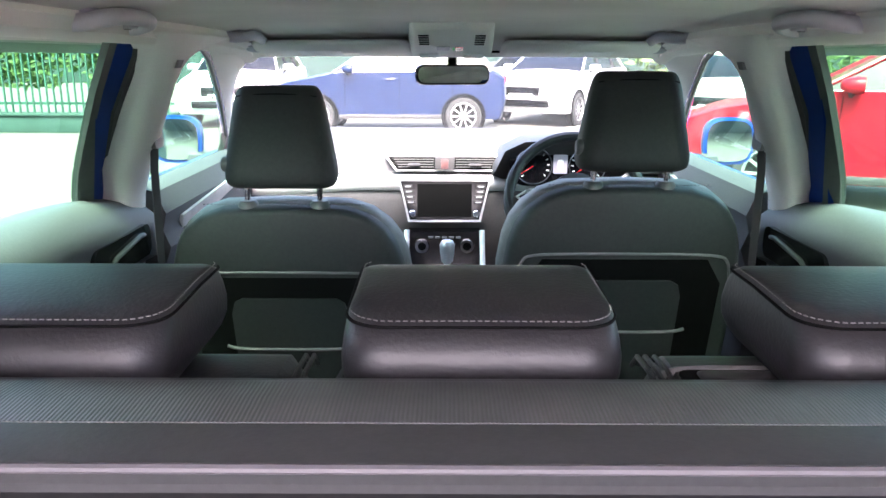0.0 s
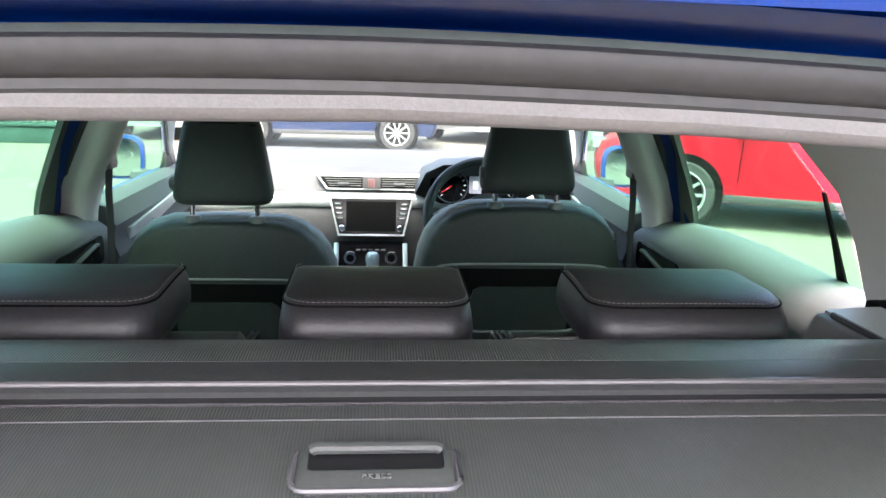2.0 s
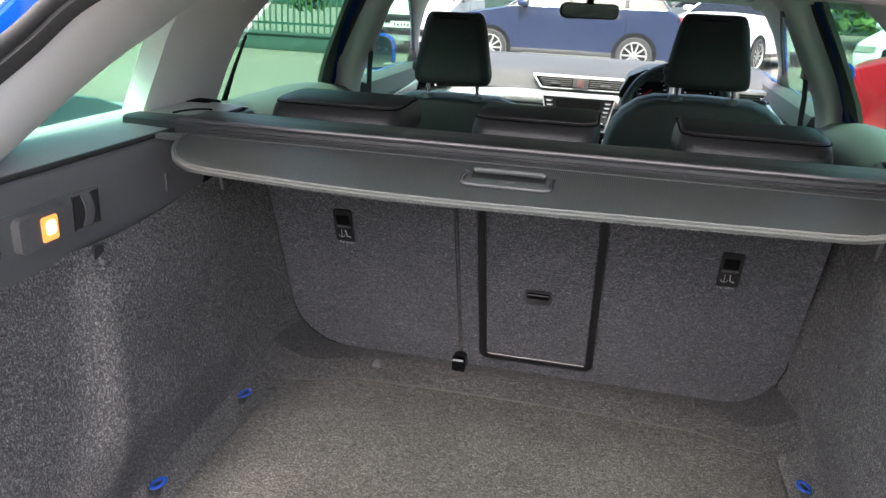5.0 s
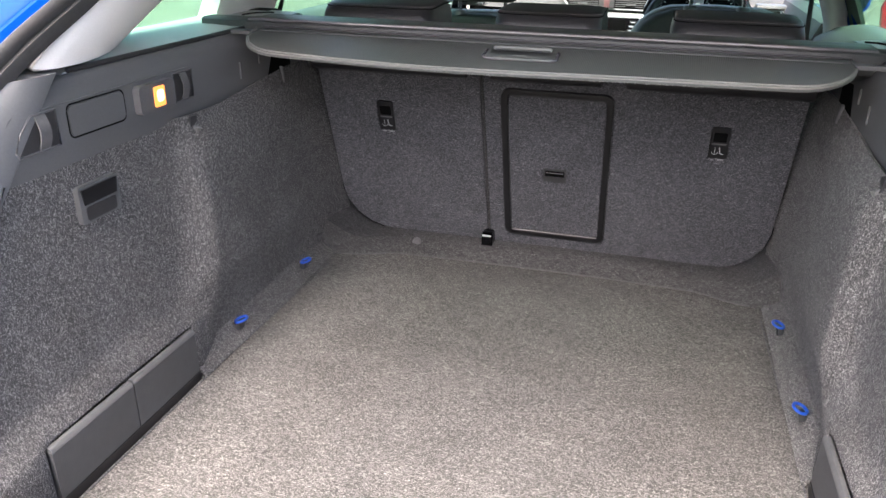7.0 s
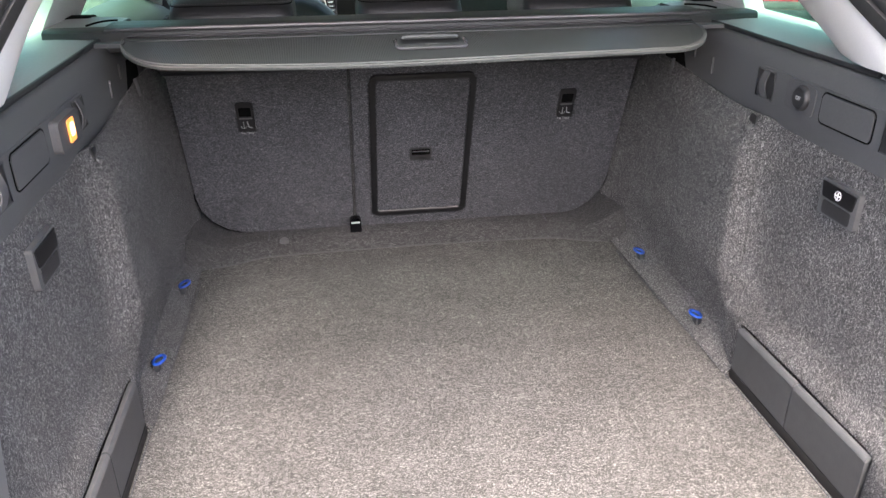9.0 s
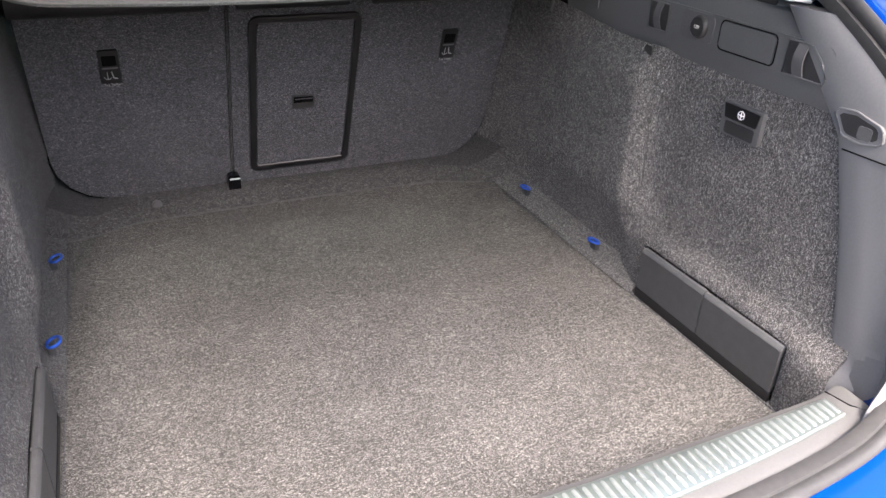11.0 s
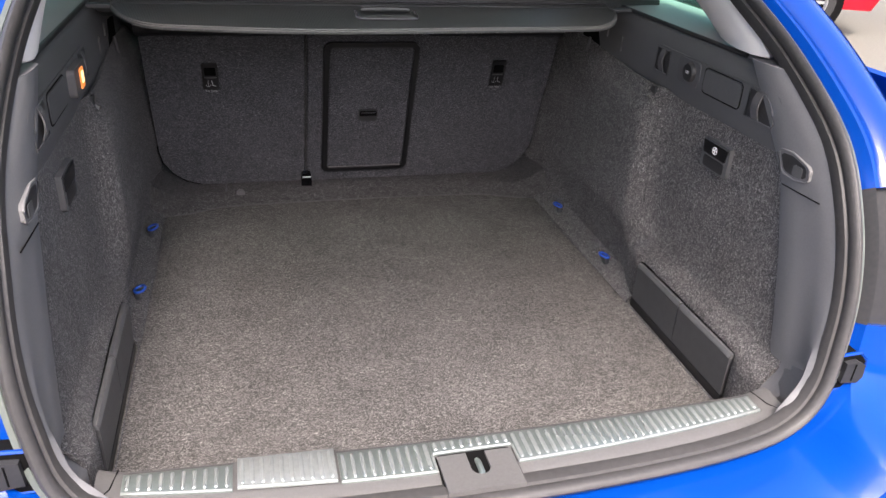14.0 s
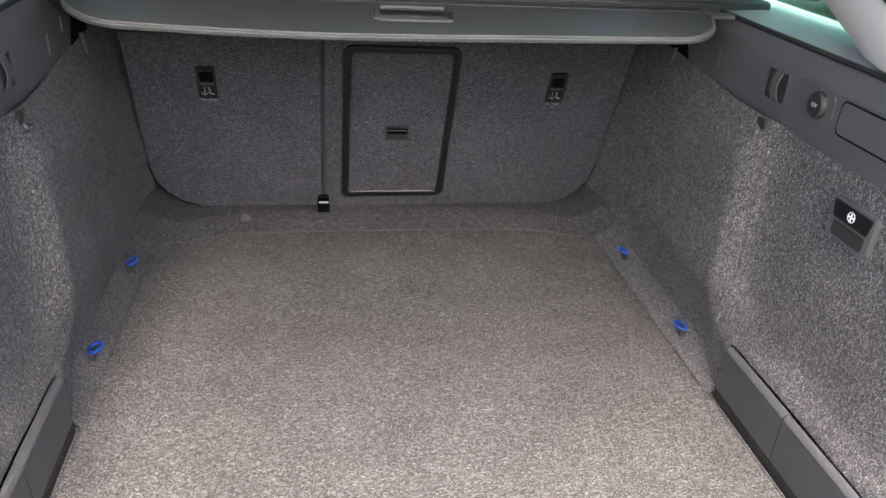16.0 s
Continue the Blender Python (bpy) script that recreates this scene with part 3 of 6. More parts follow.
def wall_x(y, z):
    x = 0.520 + 0.008 * (z - FLOOR) / 0.45
    x -= arch(y, z)
    # lower shoulder above the stowed dividers
    k = 1 / (1 + math.exp((y - 0.46) * 70))
    x -= 0.018 * k / (1 + math.exp((z - 0.748) * 130))
    # the carpet stands proud at either end of the dividers' pocket
    x -= 0.013 * (math.exp(-((y - 0.045) / 0.052) ** 4) + 0.85 * math.exp(-((y - 0.468) / 0.040) ** 4)) / (1 + math.exp((z - 0.738) * 130))
    # the wall turns in towards the seat back
    x -= 0.022 * max(0, (y - 0.86) / 0.24) ** 2.0
    x -= 0.007 * math.exp(-((y - 0.512) / 0.022) ** 2) * min(1, max(0, (z - 0.70) / 0.08)) * min(1, max(0.2, (1.05 - z) / 0.1))
    # knob at the foot of the ridge
    x -= 0.014 * math.exp(-((y - 0.475) / 0.03) ** 2 - ((z - 0.775) / 0.028) ** 2)
    return x + 0.0015 * noise.noise((y * 9, z * 9, 2.0))


def carpet_side(s):
    zs = sorted(list(np.linspace(FLOOR - 0.01, 0.70, 6)) + [0.7185, 0.7225, 0.727, 0.733, 0.74, 0.748, 0.756, 0.765, 0.775, 0.79] + list(np.linspace(0.81, 1.066, 18)))
    ys = sorted(list(np.linspace(0.012, 0.085, 6)) + [0.0885, 0.0925, 0.096] + list(np.linspace(0.11, 0.42, 14)) + [0.4285, 0.4325, 0.437] + list(np.linspace(0.445, 0.62, 18)) + list(np.linspace(0.64, 1.12, 18)))
    rows = []
    for y in ys:
        row = []
        for z in zs:
            zz = z
            if y < 0.17 and z > 0.80:
                top = 1.066 - 0.10 * min(1, (1 - (y - 0.045) / 0.125)) ** 2.5
                zz = 0.80 + (z - 0.80) * (top - 0.80) / 0.266
            elif y > 0.62 and z > 0.9:
                zz = z + 0.02 * (z - 0.9) / 0.166 * min(1, (y - 0.62) / 0.25)
            x = wall_x(y, z)
            if 0.091 < y < 0.4305 and z < 0.7205:
                x = 0.535
            row.append((s * x, y, zz))
        rows.append(row)
    return slab(rows, -0.006)


for s, side in SIDES:
    solo("wall_" + side, carpet_side(s), CARPET_WALL, "dark grey carpeted boot side over the wheel arch", "boot side trim", kind="structure", angle=60)

for s, side in SIDES:
    # shade in the carpet's crease, drawn as a fine dark line
    groove = smooth([(0, y, z) for y, z in ((0.497, 1.05), (0.493, 0.95), (0.486, 0.83), (0.487, 0.772), (0.505, 0.724), (0.528, 0.675), (0.531, 0.64))], 6)
    part("wall_crease", tube([(s * (wall_x(q.y, q.z) + 0.0006), q.y, q.z) for q in groove], 0.0009, 6), CARPET_SHADED, floor_edge, "dark line drawn as shade in the side carpet's crease")
# upper plastic trim of either side, wrapping down to the sill
SEAL = [(0.0, -0.130, 0.722), (0.22, -0.124, 0.722), (0.38, -0.108, 0.724), (0.462, -0.095, 0.742), (0.503, -0.085, 0.785), (0.522, -0.07, 0.85), (0.533, -0.05, 0.93), (0.537, -0.012, 1.02), (0.542, 0.06, 1.11), (0.541, 0.20, 1.198), (0.530, 0.33, 1.264), (0.512, 0.43, 1.322), (0.478, 0.485, 1.375), (0.41, 0.510, 1.412), (0.30, 0.512, 1.430), (0.15, 0.508, 1.438)]


def seal_at(z):
    side_ = [p for p in SEAL if p[0] > 0.45]
    for a, c in zip(side_, side_[1:]):
        if a[2] <= z <= c[2]:
            t = (z - a[2]) / (c[2] - a[2])
            return a[0] + (c[0] - a[0]) * t, a[1] + (c[1] - a[1]) * t
    return (side_[0][0], side_[0][1]) if z < side_[0][2] else (side_[-1][0], side_[-1][1])


EYE_OUT = [(0.137, 1.066), (0.131, 1.072), (0.106, 1.075), (0.068, 1.066), (0.062, 1.060), (0.060, 1.047), (0.066, 1.042), (0.09, 1.037), (0.115, 1.039), (0.122, 1.043)]
for s, side in SIDES:
    trim = thing("side_trim", (s * 0.54, 0.3, 1.07), "black plastic upper boot side trim with pockets", "side trim", "boot side trims", "structure")
    rows = []
    for y in np.linspace(0.125, 1.02, 41):
        zb, zt = 1.058, 1.170
        pts = ((0.545, zb - 0.01), (0.527, zb), (0.5235, zb + 0.012), (0.5225, zb + 0.025), (0.5225, zb + 0.088), (0.527, zb + 0.096), (0.532, zt - 0.004), (0.538, zt), (0.56, zt), (0.56, zb - 0.01))
        rows.append([(s * x, max(y, seal_at(z)[1] + 0.085), z) for x, z in pts])
    part("upper_panel", loft(rows), TRIM_BLACK, trim)
    # rear post of the trim, from the sill up along the seal
    rows = []
    for z in np.linspace(0.60, 1.18, 40):
        sx, sy = seal_at(z)
        e = float(np.interp(z, (0.60, 0.736, 0.815, 0.91, 1.038, 1.06, 1.18), (0.03, 0.032, 0.048, 0.074, 0.119, 0.14, 0.25)))
        low_ = min(1.2, max(0, (0.752 - z) / 0.03) ** 2)
        xi = 0.5192 - 0.020 * low_
        ring = [(xi + 0.02, e + 0.012), (xi + 0.003, e + 0.008), (xi, e), (xi + 0.0005, e - 0.3 * (e - sy)), (xi + 0.003, e - 0.6 * (e - sy)), (sx - 0.014, sy + 0.018), (sx - 0.010, sy + 0.004), (sx + 0.004, sy), (sx + 0.02, sy + 0.02)]
        rows.append([(s * x, y, z) for x, y in ring])
    part("rear_panel", loft(rows), PANEL, trim, "grey plastic boot pillar trim", angle=50)
    part("joint", tube([(s * 0.5192, 0.113, 1.022), (s * 0.5194, 0.07, 1.023), (s * 0.5200, 0.03, 1.024)], 0.0010, 6), DARK, trim)
    # recessed band with pockets and straps
    band = part("band", prism(rrect(0.16, 0.548, 1.087, 1.141, 0.014, 5), "x", s * 0.5225, s * 0.5205, 0.0008), TRIM_BLACK, trim)
    pockets = ([(0.240, 1.091), (0.240, 1.137), (0.198, 1.137), (0.176, 1.117), (0.166, 1.098), (0.170, 1.091)], [(0.545, 1.092), (0.545, 1.136), (0.497, 1.136), (0.497, 1.092)])
    for poly, y0, y1 in zip(pockets, (0.204, 0.512), (0.222, 0.528)):
        # flat dark plate in place of the pocket's shaded depth
        part("pocket", prism(poly, "x", s * 0.5207, s * 0.5198, 0.0), PLASTIC, band, "dark plate drawn as the shaded hollow of a pocket")
        part("pocket_rim", tube([(s * 0.5196, a, c) for a, c in poly], 0.0017, 6, loop=True), PLASTIC_GREY, band)
        part("strap", slab([[(s * (0.5196 - 0.007 * math.sin(math.pi * t)), yy, 1.091 + 0.046 * t) for t in np.linspace(0, 1, 9)] for yy in (y0, (y0 + y1) / 2, y1)], 0.002), PLASTIC_GREY, band, "curved elastic strap")
    lid = part("cubby_lid", prism(rrect(0.262, 0.372, 1.095, 1.135, 0.008, 4), "x", s * 0.5210, s * 0.5185, 0.001), TRIM_BLACK, band)
    part("lid_gap", tube([(s * 0.5203, a, c) for a, c in rrect(0.260, 0.374, 1.093, 1.137, 0.009, 4)], 0.0012, 5, loop=True), DARK, lid)
    if s > 0:
        plate = part("socket_plate", prism(rrect(0.388, 0.462, 1.094, 1.138, 0.010, 4), "x", 0.5210, 0.5188, 0.001), PLASTIC_GREY, band)
        part("socket_cap", lathe([(0, 0.0), (0.015, 0.0), (0.017, 0.0015), (0.0185, 0.004), (0.0185, 0.009)], (0.5118, 0.418, 1.117), "x", 24), PLASTIC, plate, "round twelve volt socket cap")
        letters("12V", 0.008, Matrix.Translation((0.5113, 0.418, 1.117)) @ Euler((radians(90), 0, radians(-90))).to_matrix().to_4x4(), PRINT, plate, "socket_lettering")
    else:
        lamp = thing("boot_lamp", (-0.51, 0.44, 1.09), "small lit rectangular boot lamp in black trim", "lamp")
        part("housing", prism(rrect(0.395, 0.482, 1.093, 1.135, 0.008, 4), "x", -0.521, -0.509, 0.003), PLASTIC_GREY, lamp)
        part("lens", prism(rrect(0.428, 0.454, 1.099, 1.129, 0.003, 3), "x", -0.510, -0.5075, 0.0006), LAMP_ON, lamp, "glowing amber lamp lens")
        part("bulb", prism(rrect(0.434, 0.450, 1.106, 1.124, 0.005, 4), "x", -0.5077, -0.5068, 0.0003), LAMP_CORE, lamp, "bright bulb behind the lens")
    # catch for the cover in the rear of the trim
    eye = part("tether_eye", prism(EYE_OUT, "x", s * 0.524, s * 0.5178, 0.001), PANEL, trim, "grey plastic lashing eye surround")
    part("eye_recess", prism([(0.098 + (y - 0.098) * 0.8, 1.056 + (z - 1.056) * 0.74) for y, z in EYE_OUT], "x", s * 0.5182, s * 0.5174, 0.0), PLASTIC, eye)
    part("eye_rim", tube([(s * 0.5176, y, z) for y, z in EYE_OUT], 0.0016, 6, loop=True), PANEL, eye)
    part("eye_bar", prism(rrect(0.076, 0.097, 1.043, 1.060, 0.004, 3), "x", s * 0.5182, s * 0.5164, 0.0008), TRIM_BLACK, eye)
    # shade inside the slot, laid on the trim as a black plate
    slot = part("cover_slot_shade", prism([(0.80, 1.066), (0.832, 1.128), (0.90, 1.124), (0.908, 1.05), (0.86, 1.054)], "x", s * 0.526, s * 0.5214, 0.0008), DARK, trim, "black plate drawn as the shaded slot beside the seat back")
    part("slot_hook", tube([(s * 0.519, 0.856, 1.09), (s * 0.515, 0.855, 1.075), (s * 0.515, 0.857, 1.058)], 0.0035, 6), PLASTIC_GREY, slot)
    for y, z0, z1 in ((0.704, 1.092, 1.121), (0.776, 1.108, 1.132)):
        part("guide_rib", box(s * 0.5215 - 0.0018, s * 0.5215 + 0.0018, y - 0.0025, y + 0.0025, z0, z1, 0.001, 1), PLASTIC_GREY, trim)
    # bag hook under the band
    hook = thing("bag_hook", (s * 0.525, 0.54, 1.04), "small black folding bag hook", "hook", "bag hooks")
    part("hook_plate", prism(rrect(0.516, 0.536, 1.034, 1.064, 0.005, 3), "x", s * 0.5255, s * 0.512, 0.003), PLASTIC, hook)
    part("hook_tip", tube([(s * 0.513, 0.526, 1.046), (s * 0.506, 0.526, 1.040), (s * 0.5035, 0.526, 1.046)], 0.004, 8), PLASTIC_GREY, hook)
    # service door handle
    latch = thing("panel_latch", (s * 0.52, 0.293, 0.97), "black square recessed latch of a side hatch", "latch", "side hatch latches")
    part("latch_frame", prism(rrect(0.252, 0.333, 0.973, 1.026, 0.005, 3), "x", s * 0.531, s * 0.5185, 0.002), TRIM_BLACK, latch)
    part("latch_hollow", prism(rrect(0.262, 0.323, 0.976, 0.996, 0.004, 3), "x", s * 0.5195, s * 0.5178, 0.0005), PLASTIC, latch)
    part("latch_flap", prism([(0.260, 1.0), (0.325, 1.0), (0.329, 1.022), (0.256, 1.022)], "x", s * 0.5195, s * 0.5165, 0.001), FRAME, latch)
    if s > 0:
        b = lathe([(0.0058, 0), (0.0070, 0), (0.0070, 0.001), (0.0058, 0.001), (0.0058, 0)], (0.5158, 0.292, 1.011), "x", 20)
        tube([(0.516, 0.292, 1.006), (0.516, 0.292, 1.016)], 0.0011, 5, bm=b)
        tube([(0.516, 0.287, 1.011), (0.516, 0.297, 1.011)], 0.0011, 5, bm=b)
        part("cross_sign", b, WHITE, latch, "white round cross sign")
    # two plastic dividers standing in the pocket beside the floor
    for y0, y1 in ((0.0945, 0.262), (0.265, 0.428)):
        board = thing("cargo_divider", (s * 0.499, (y0 + y1) / 2, 0.638), "dark grey plastic cargo divider stowed beside the boot floor", "cargo divider", "cargo dividers")
        part("panel", prism([(y0, 0.638), (y1, 0.638), (y1, 0.712), (y0, 0.713)], "x", s * 0.4925, s * 0.505, 0.0015), DIVIDER, board)
        # highlight along the top is a paler colour
        part("top_edge", loft([[(s * x, y, z + dz) for x, z in ((0.4925, 0.7125), (0.4935, 0.7165), (0.4965, 0.7195), (0.502, 0.7195), (0.505, 0.7165), (0.505, 0.7125))] for y, dz in ((y0, 0.0012), (y1, 0.0))]), DIVIDER_HIGHLIGHT, board, "rounded top edge, coloured paler as a highlight")
    # dark carpet gutter beside the floor, under the wheel arch
    part("edge_gutter", slab([[(s * x, y, z) for x, z in ((0.4885, FLOOR + 0.001), (0.491, FLOOR + 0.007), (0.502, FLOOR + 0.014), (0.514, FLOOR + 0.026), (0.530, FLOOR + 0.045))] for y in np.linspace(0.435, 1.06, 12)], -0.006), CARPET_WALL, floor_edge)
    # a black strip gives the shade of the gap below the dividers
    part("divider_gap_shade", box(s * 0.4945 - 0.003, s * 0.4945 + 0.003, 0.094, 0.43, 0.615, 0.638, 0.001, 1), FRAME, floor_edge, "black strip drawn as the shaded gap below the dividers")
    # blue lashing eyes
    for y in (0.58, 0.865):
        lash = thing("lashing_eye", (s * 0.50, y, 0.65), "small blue folding lashing eye at the carpet's edge", "lashing eye", "lashing eyes")
        part("eye_ring", tube([(s * (0.495 - 0.0105 * math.cos(a)), y + 0.0135 * math.sin(a), 0.660 + 0.003 * math.cos(a)) for a in np.linspace(0, 2 * math.pi, 18, endpoint=False)], 0.0027, 8, loop=True), LOOP, lash)
        part("eye_foot", box(s * 0.50 - 0.006, s * 0.50 + 0.006, y - 0.010, y + 0.010, 0.640, 0.655, 0.003), PLASTIC, lash)


# ---- sill ----
def sill_rear(x):
    return -0.100 + 0.18 * x * x


def sill_front(x):
    return -0.038 + 0.06 * x * x


sill = thing("boot_sill", (0, -0.05, 0.60), "grey plastic boot sill with ribbed metal guard strips", "boot sill", kind="structure")
rows = []
for x in np.linspace(-0.475, 0.475, 53):
    e = max(0, (abs(x) - 0.43) / 0.09)
    up = 0.035 * e ** 2
    f, r = sill_front(x) + 0.012, sill_rear(x)
    rows.append([(x, f + 0.06, 0.59), (x, f + 0.045, 0.625), (x, f + 0.008, 0.69 + up), (x, f, 0.728 + up), (x, f - 0.012, 0.734 + up), (x, r, 0.733 + up), (x, r - 0.012, 0.731 + up), (x, r - 0.03, 0.722 + up), (x, r - 0.045, 0.70 + up), (x, r - 0.045, 0.58)])
part("sill_trim", loft(rows), SILL, sill, angle=50)


RIB_END = ((0.0, 0.25), (0.03, 0.72), (0.08, 0.96), (0.14, 1.0), (0.86, 1.0), (0.92, 0.96), (0.97, 0.72), (1.0, 0.25))
RIB_ARC = ((-1, 0), (-0.8, 0.62), (-0.35, 0.95), (0.35, 0.95), (0.8, 0.62), (1, 0))


def rib(parent, x, y0, y1, z, material, w=0.0030, h=0.0024):
    """A pressed rib with rounded ends."""
    part("rib", loft([[(x + w * k * a, y0 + (y1 - y0) * t, z + h * k * c) for a, c in RIB_ARC] for t, k in RIB_END]), material, parent)


def strip(x0, x1, f_in, material, raise_=0.0, label="", rear=None, pitch=0.0121):
    """A metal guard strip: flat base, rolled bright edges, pressed ribs."""
    r_of = rear or (lambda x: sill_rear(x) + 0.004)
    rows = []
    z = 0.7355 + raise_
    for x in np.linspace(x0, x1, 24):
        f, r = sill_front(x) + f_in, r_of(x)
        rows.append([(x, f, z - 0.003), (x, f, z), (x, f - 0.002, z + 0.0012), (x, r + 0.003, z + 0.0012), (x, r, z), (x, r, z - 0.003)])
    st = part("guard_strip", loft(rows), material, sill, label)
    edge = [(x, r_of(x) + 0.0015, z + 0.0012) for x in np.linspace(x0 + 0.001, x1 - 0.001, 20)]
    part("bright_edge", tube(edge, 0.0018, 6), ALU, st, "bright rolled edge")
    n = int((x1 - x0) / pitch)
    for i in range(n):
        x = x0 + (x1 - x0) * (i + 0.5) / n
        rib(st, x, sill_front(x) + f_in - 0.004, r_of(x) + 0.0055, z + 0.0010, ALU if raise_ else ALU_RIB)
    return st


strip(-0.445, -0.314, 0.0, ALU_BASE, label="ribbed brushed metal guard strip")
strip(-0.308, -0.186, 0.006, ALU, 0.004, "raised bright ribbed metal cap")
strip(-0.182, -0.060, 0.0, ALU_BASE, label="ribbed brushed metal guard strip")
strip(0.052, 0.44, 0.0, ALU_BASE, label="ribbed brushed metal guard strip")
strip(-0.059, 0.051, 0.0, ALU_BASE, label="narrow ribbed strip in front of the lock striker", rear=lambda x: -0.0625)
for x in (-0.0595, 0.0515):
    part("bright_edge", tube([(x, -0.064, 0.7367), (x, -0.096, 0.7367)], 0.0018, 6), ALU, sill)
# lines where the sill's plastic covers the seal flange
for d, r in ((-0.020, 0.0016), (-0.029, 0.0012)):
    part("sill_line", tube([(x, sill_rear(x) + d, 0.7275 + 0.035 * max(0, (abs(x) - 0.43) / 0.09) ** 2 if d > -0.025 else 0.7232 + 0.035 * max(0, (abs(x) - 0.43) / 0.09) ** 2) for x in np.linspace(-0.46, 0.46, 40)], r, 5), DARK, sill)
for s, _ in SIDES:
    part("sill_joint", tube([(s * 0.452, sill_front(0.45) + 0.010, 0.7358), (s * 0.458, -0.05, 0.7372), (s * 0.468, sill_rear(0.46) - 0.004, 0.738)], 0.0010, 5), DARK, sill)
part("striker_gap", prism(rrect(-0.057, 0.049, -0.128, -0.0645, 0.008, 4), "z", 0.722, 0.7352, 0.001), DARK, sill)
notch = [(-0.003 + 0.013 * math.cos(radians(a)), -0.098 + 0.013 * math.sin(radians(a))) for a in range(0, -181, -20)]
part("striker_cover", prism([(0.047, -0.136), (0.047, -0.070), (0.010, -0.070)] + notch + [(-0.016, -0.070), (-0.055, -0.070), (-0.055, -0.136)], "z", 0.726, 0.7385, 0.0015), SILL, sill, "grey plastic lock striker cover with a slot")
part("striker_bar", tube([(-0.003, -0.112, 0.730), (-0.003, -0.104, 0.7365), (-0.003, -0.088, 0.7365), (-0.003, -0.078, 0.731)], 0.0042, 8), ALU_BASE, sill, "metal lock striker hook")

# ---- tailgate opening: seal and painted body round it ----
HALF = SEAL
LOOP_PTS = smooth(HALF + [(0, 0.506, 1.441)] + [(-x, y, z) for x, y, z in reversed(HALF[1:])], 5, loop=True)


def frames(path):
    """Along, outward and rearward directions at each point of the opening's edge."""
    c = Vector((0, 0.15, 1.08))
    out = []
    n = len(path)
    for i, p in enumerate(path):
        d = (path[(i + 1) % n] - path[i - 1]).normalized()
        o = p - c
        o = (o - d * o.dot(d)).normalized()
        e = d.cross(o).normalized()
        if e.y > 0:
            e = -e
        k = min(1, max(0, (p.z - 1.0) / 0.14))
        w = Vector((0, -1, 0.05 + 0.70 * k * k * (3 - 2 * k))).normalized()
        w = (w - d * w.dot(d)).normalized()
        o2 = (o - w * o.dot(w)).normalized()
        out.append((p, o2, w))
    return out


FR = frames(LOOP_PTS)


def sweep(profile, keep=None, closed=True):
    rings = [[p + o * n + w * e for n, e in profile] for p, o, w in FR if keep is None or keep(p)]
    return loft(rings, closed=closed, cap=keep is not None and closed, loop=keep is None)


opening = thing("tailgate_opening", (0, -0.12, 0.70), "tailgate opening with grey rubber seal in blue bodywork", "car body", kind="structure")
part("rubber_seal", sweep([(0.0075 * math.cos(a) - 0.002, 0.012 + 0.011 * math.sin(a)) for a in np.linspace(0, 2 * math.pi, 12, endpoint=False)]), RUBBER, opening, "soft grey rubber door seal")
part("seal_lip", sweep([(-0.014, -0.006), (-0.012, 0.004), (-0.004, 0.008), (0.0, 0.002), (0.0, -0.012), (-0.012, -0.014)]), RUBBER, opening)
part("painted_flange", sweep([(0.006, 0.006), (0.009, 0.011), (0.016, 0.010), (0.0195, 0.001), (0.0195, -0.02), (0.006, -0.02)]), SEAL_GREY, opening, "grey painted flange beside the seal")
EDGE = [(0.017, -0.004), (0.021, -0.010), (0.034, -0.010), (0.040, -0.002), (0.046, 0.004), (0.054, 0.0025), (0.060, 0.007), (0.085, 0.011), (0.110, 0.008), (0.116, 0.003), (0.135, -0.008), (0.16, -0.035), (0.172, -0.09), (0.15, -0.13), (0.10, -0.12), (0.05, -0.05), (0.023, -0.03)]
RECESS = [(n, e - (0.0 if n < 0.05 else 0.012 if n < 0.11 else 0.03)) for n, e in EDGE]
part("upper_body", sweep(EDGE, lambda p: p.z > 1.055), BLUE, opening, "bright blue painted body edge")


def lower(keep, prof, name, material, label):
    idx = [i for i, (p, o, w) in enumerate(FR) if keep(p)]
    rings = [[FR[i][0] + FR[i][1] * n + FR[i][2] * e for n, e in prof] for i in idx]
    part(name, loft(rings), material, opening, label)


QUARTER = [(0.130, -0.004), (0.160, -0.030), (0.190, -0.085), (0.215, -0.20), (0.225, -0.45), (0.205, -0.45), (0.190, -0.20), (0.150, -0.09)]
for s, side in SIDES:
    lower(lambda p: p.x * s > 0 and 1.0 < p.z < 1.33, QUARTER, "quarter_skin", BLUE, "bright blue rear quarter panel edge")
    lower(lambda p: p.x * s > 0 and 0.875 < p.z < 1.07, RECESS, "lamp_recess", LAMP_GREY, "dark grey plastic lamp recess")
LOW = [(0.017, -0.004), (0.021, -0.010), (0.036, -0.010), (0.044, 0.004), (0.075, 0.009), (0.105, 0.008)] + [(0.14, 0.010), (0.19, -0.002), (0.23, -0.05), (0.19, -0.1), (0.06, -0.05), (0.023, -0.03)]
# blue bumper, swept round the lower edge in one piece
low = [i for i, (p, o, w) in enumerate(FR) if p.z < 0.895]
order = sorted(low, key=lambda i: FR[i][0].x * 1.0 + (0.4 * (FR[i][0].z - 0.72) if FR[i][0].x > 0 else -0.4 * (FR[i][0].z - 0.72)))
LEDGE = [0.0, 0.004, 0.035, 0.065, 0.105, 0.130, 0.140, 0.135, 0.09, 0.02, 0.0, 0.0]


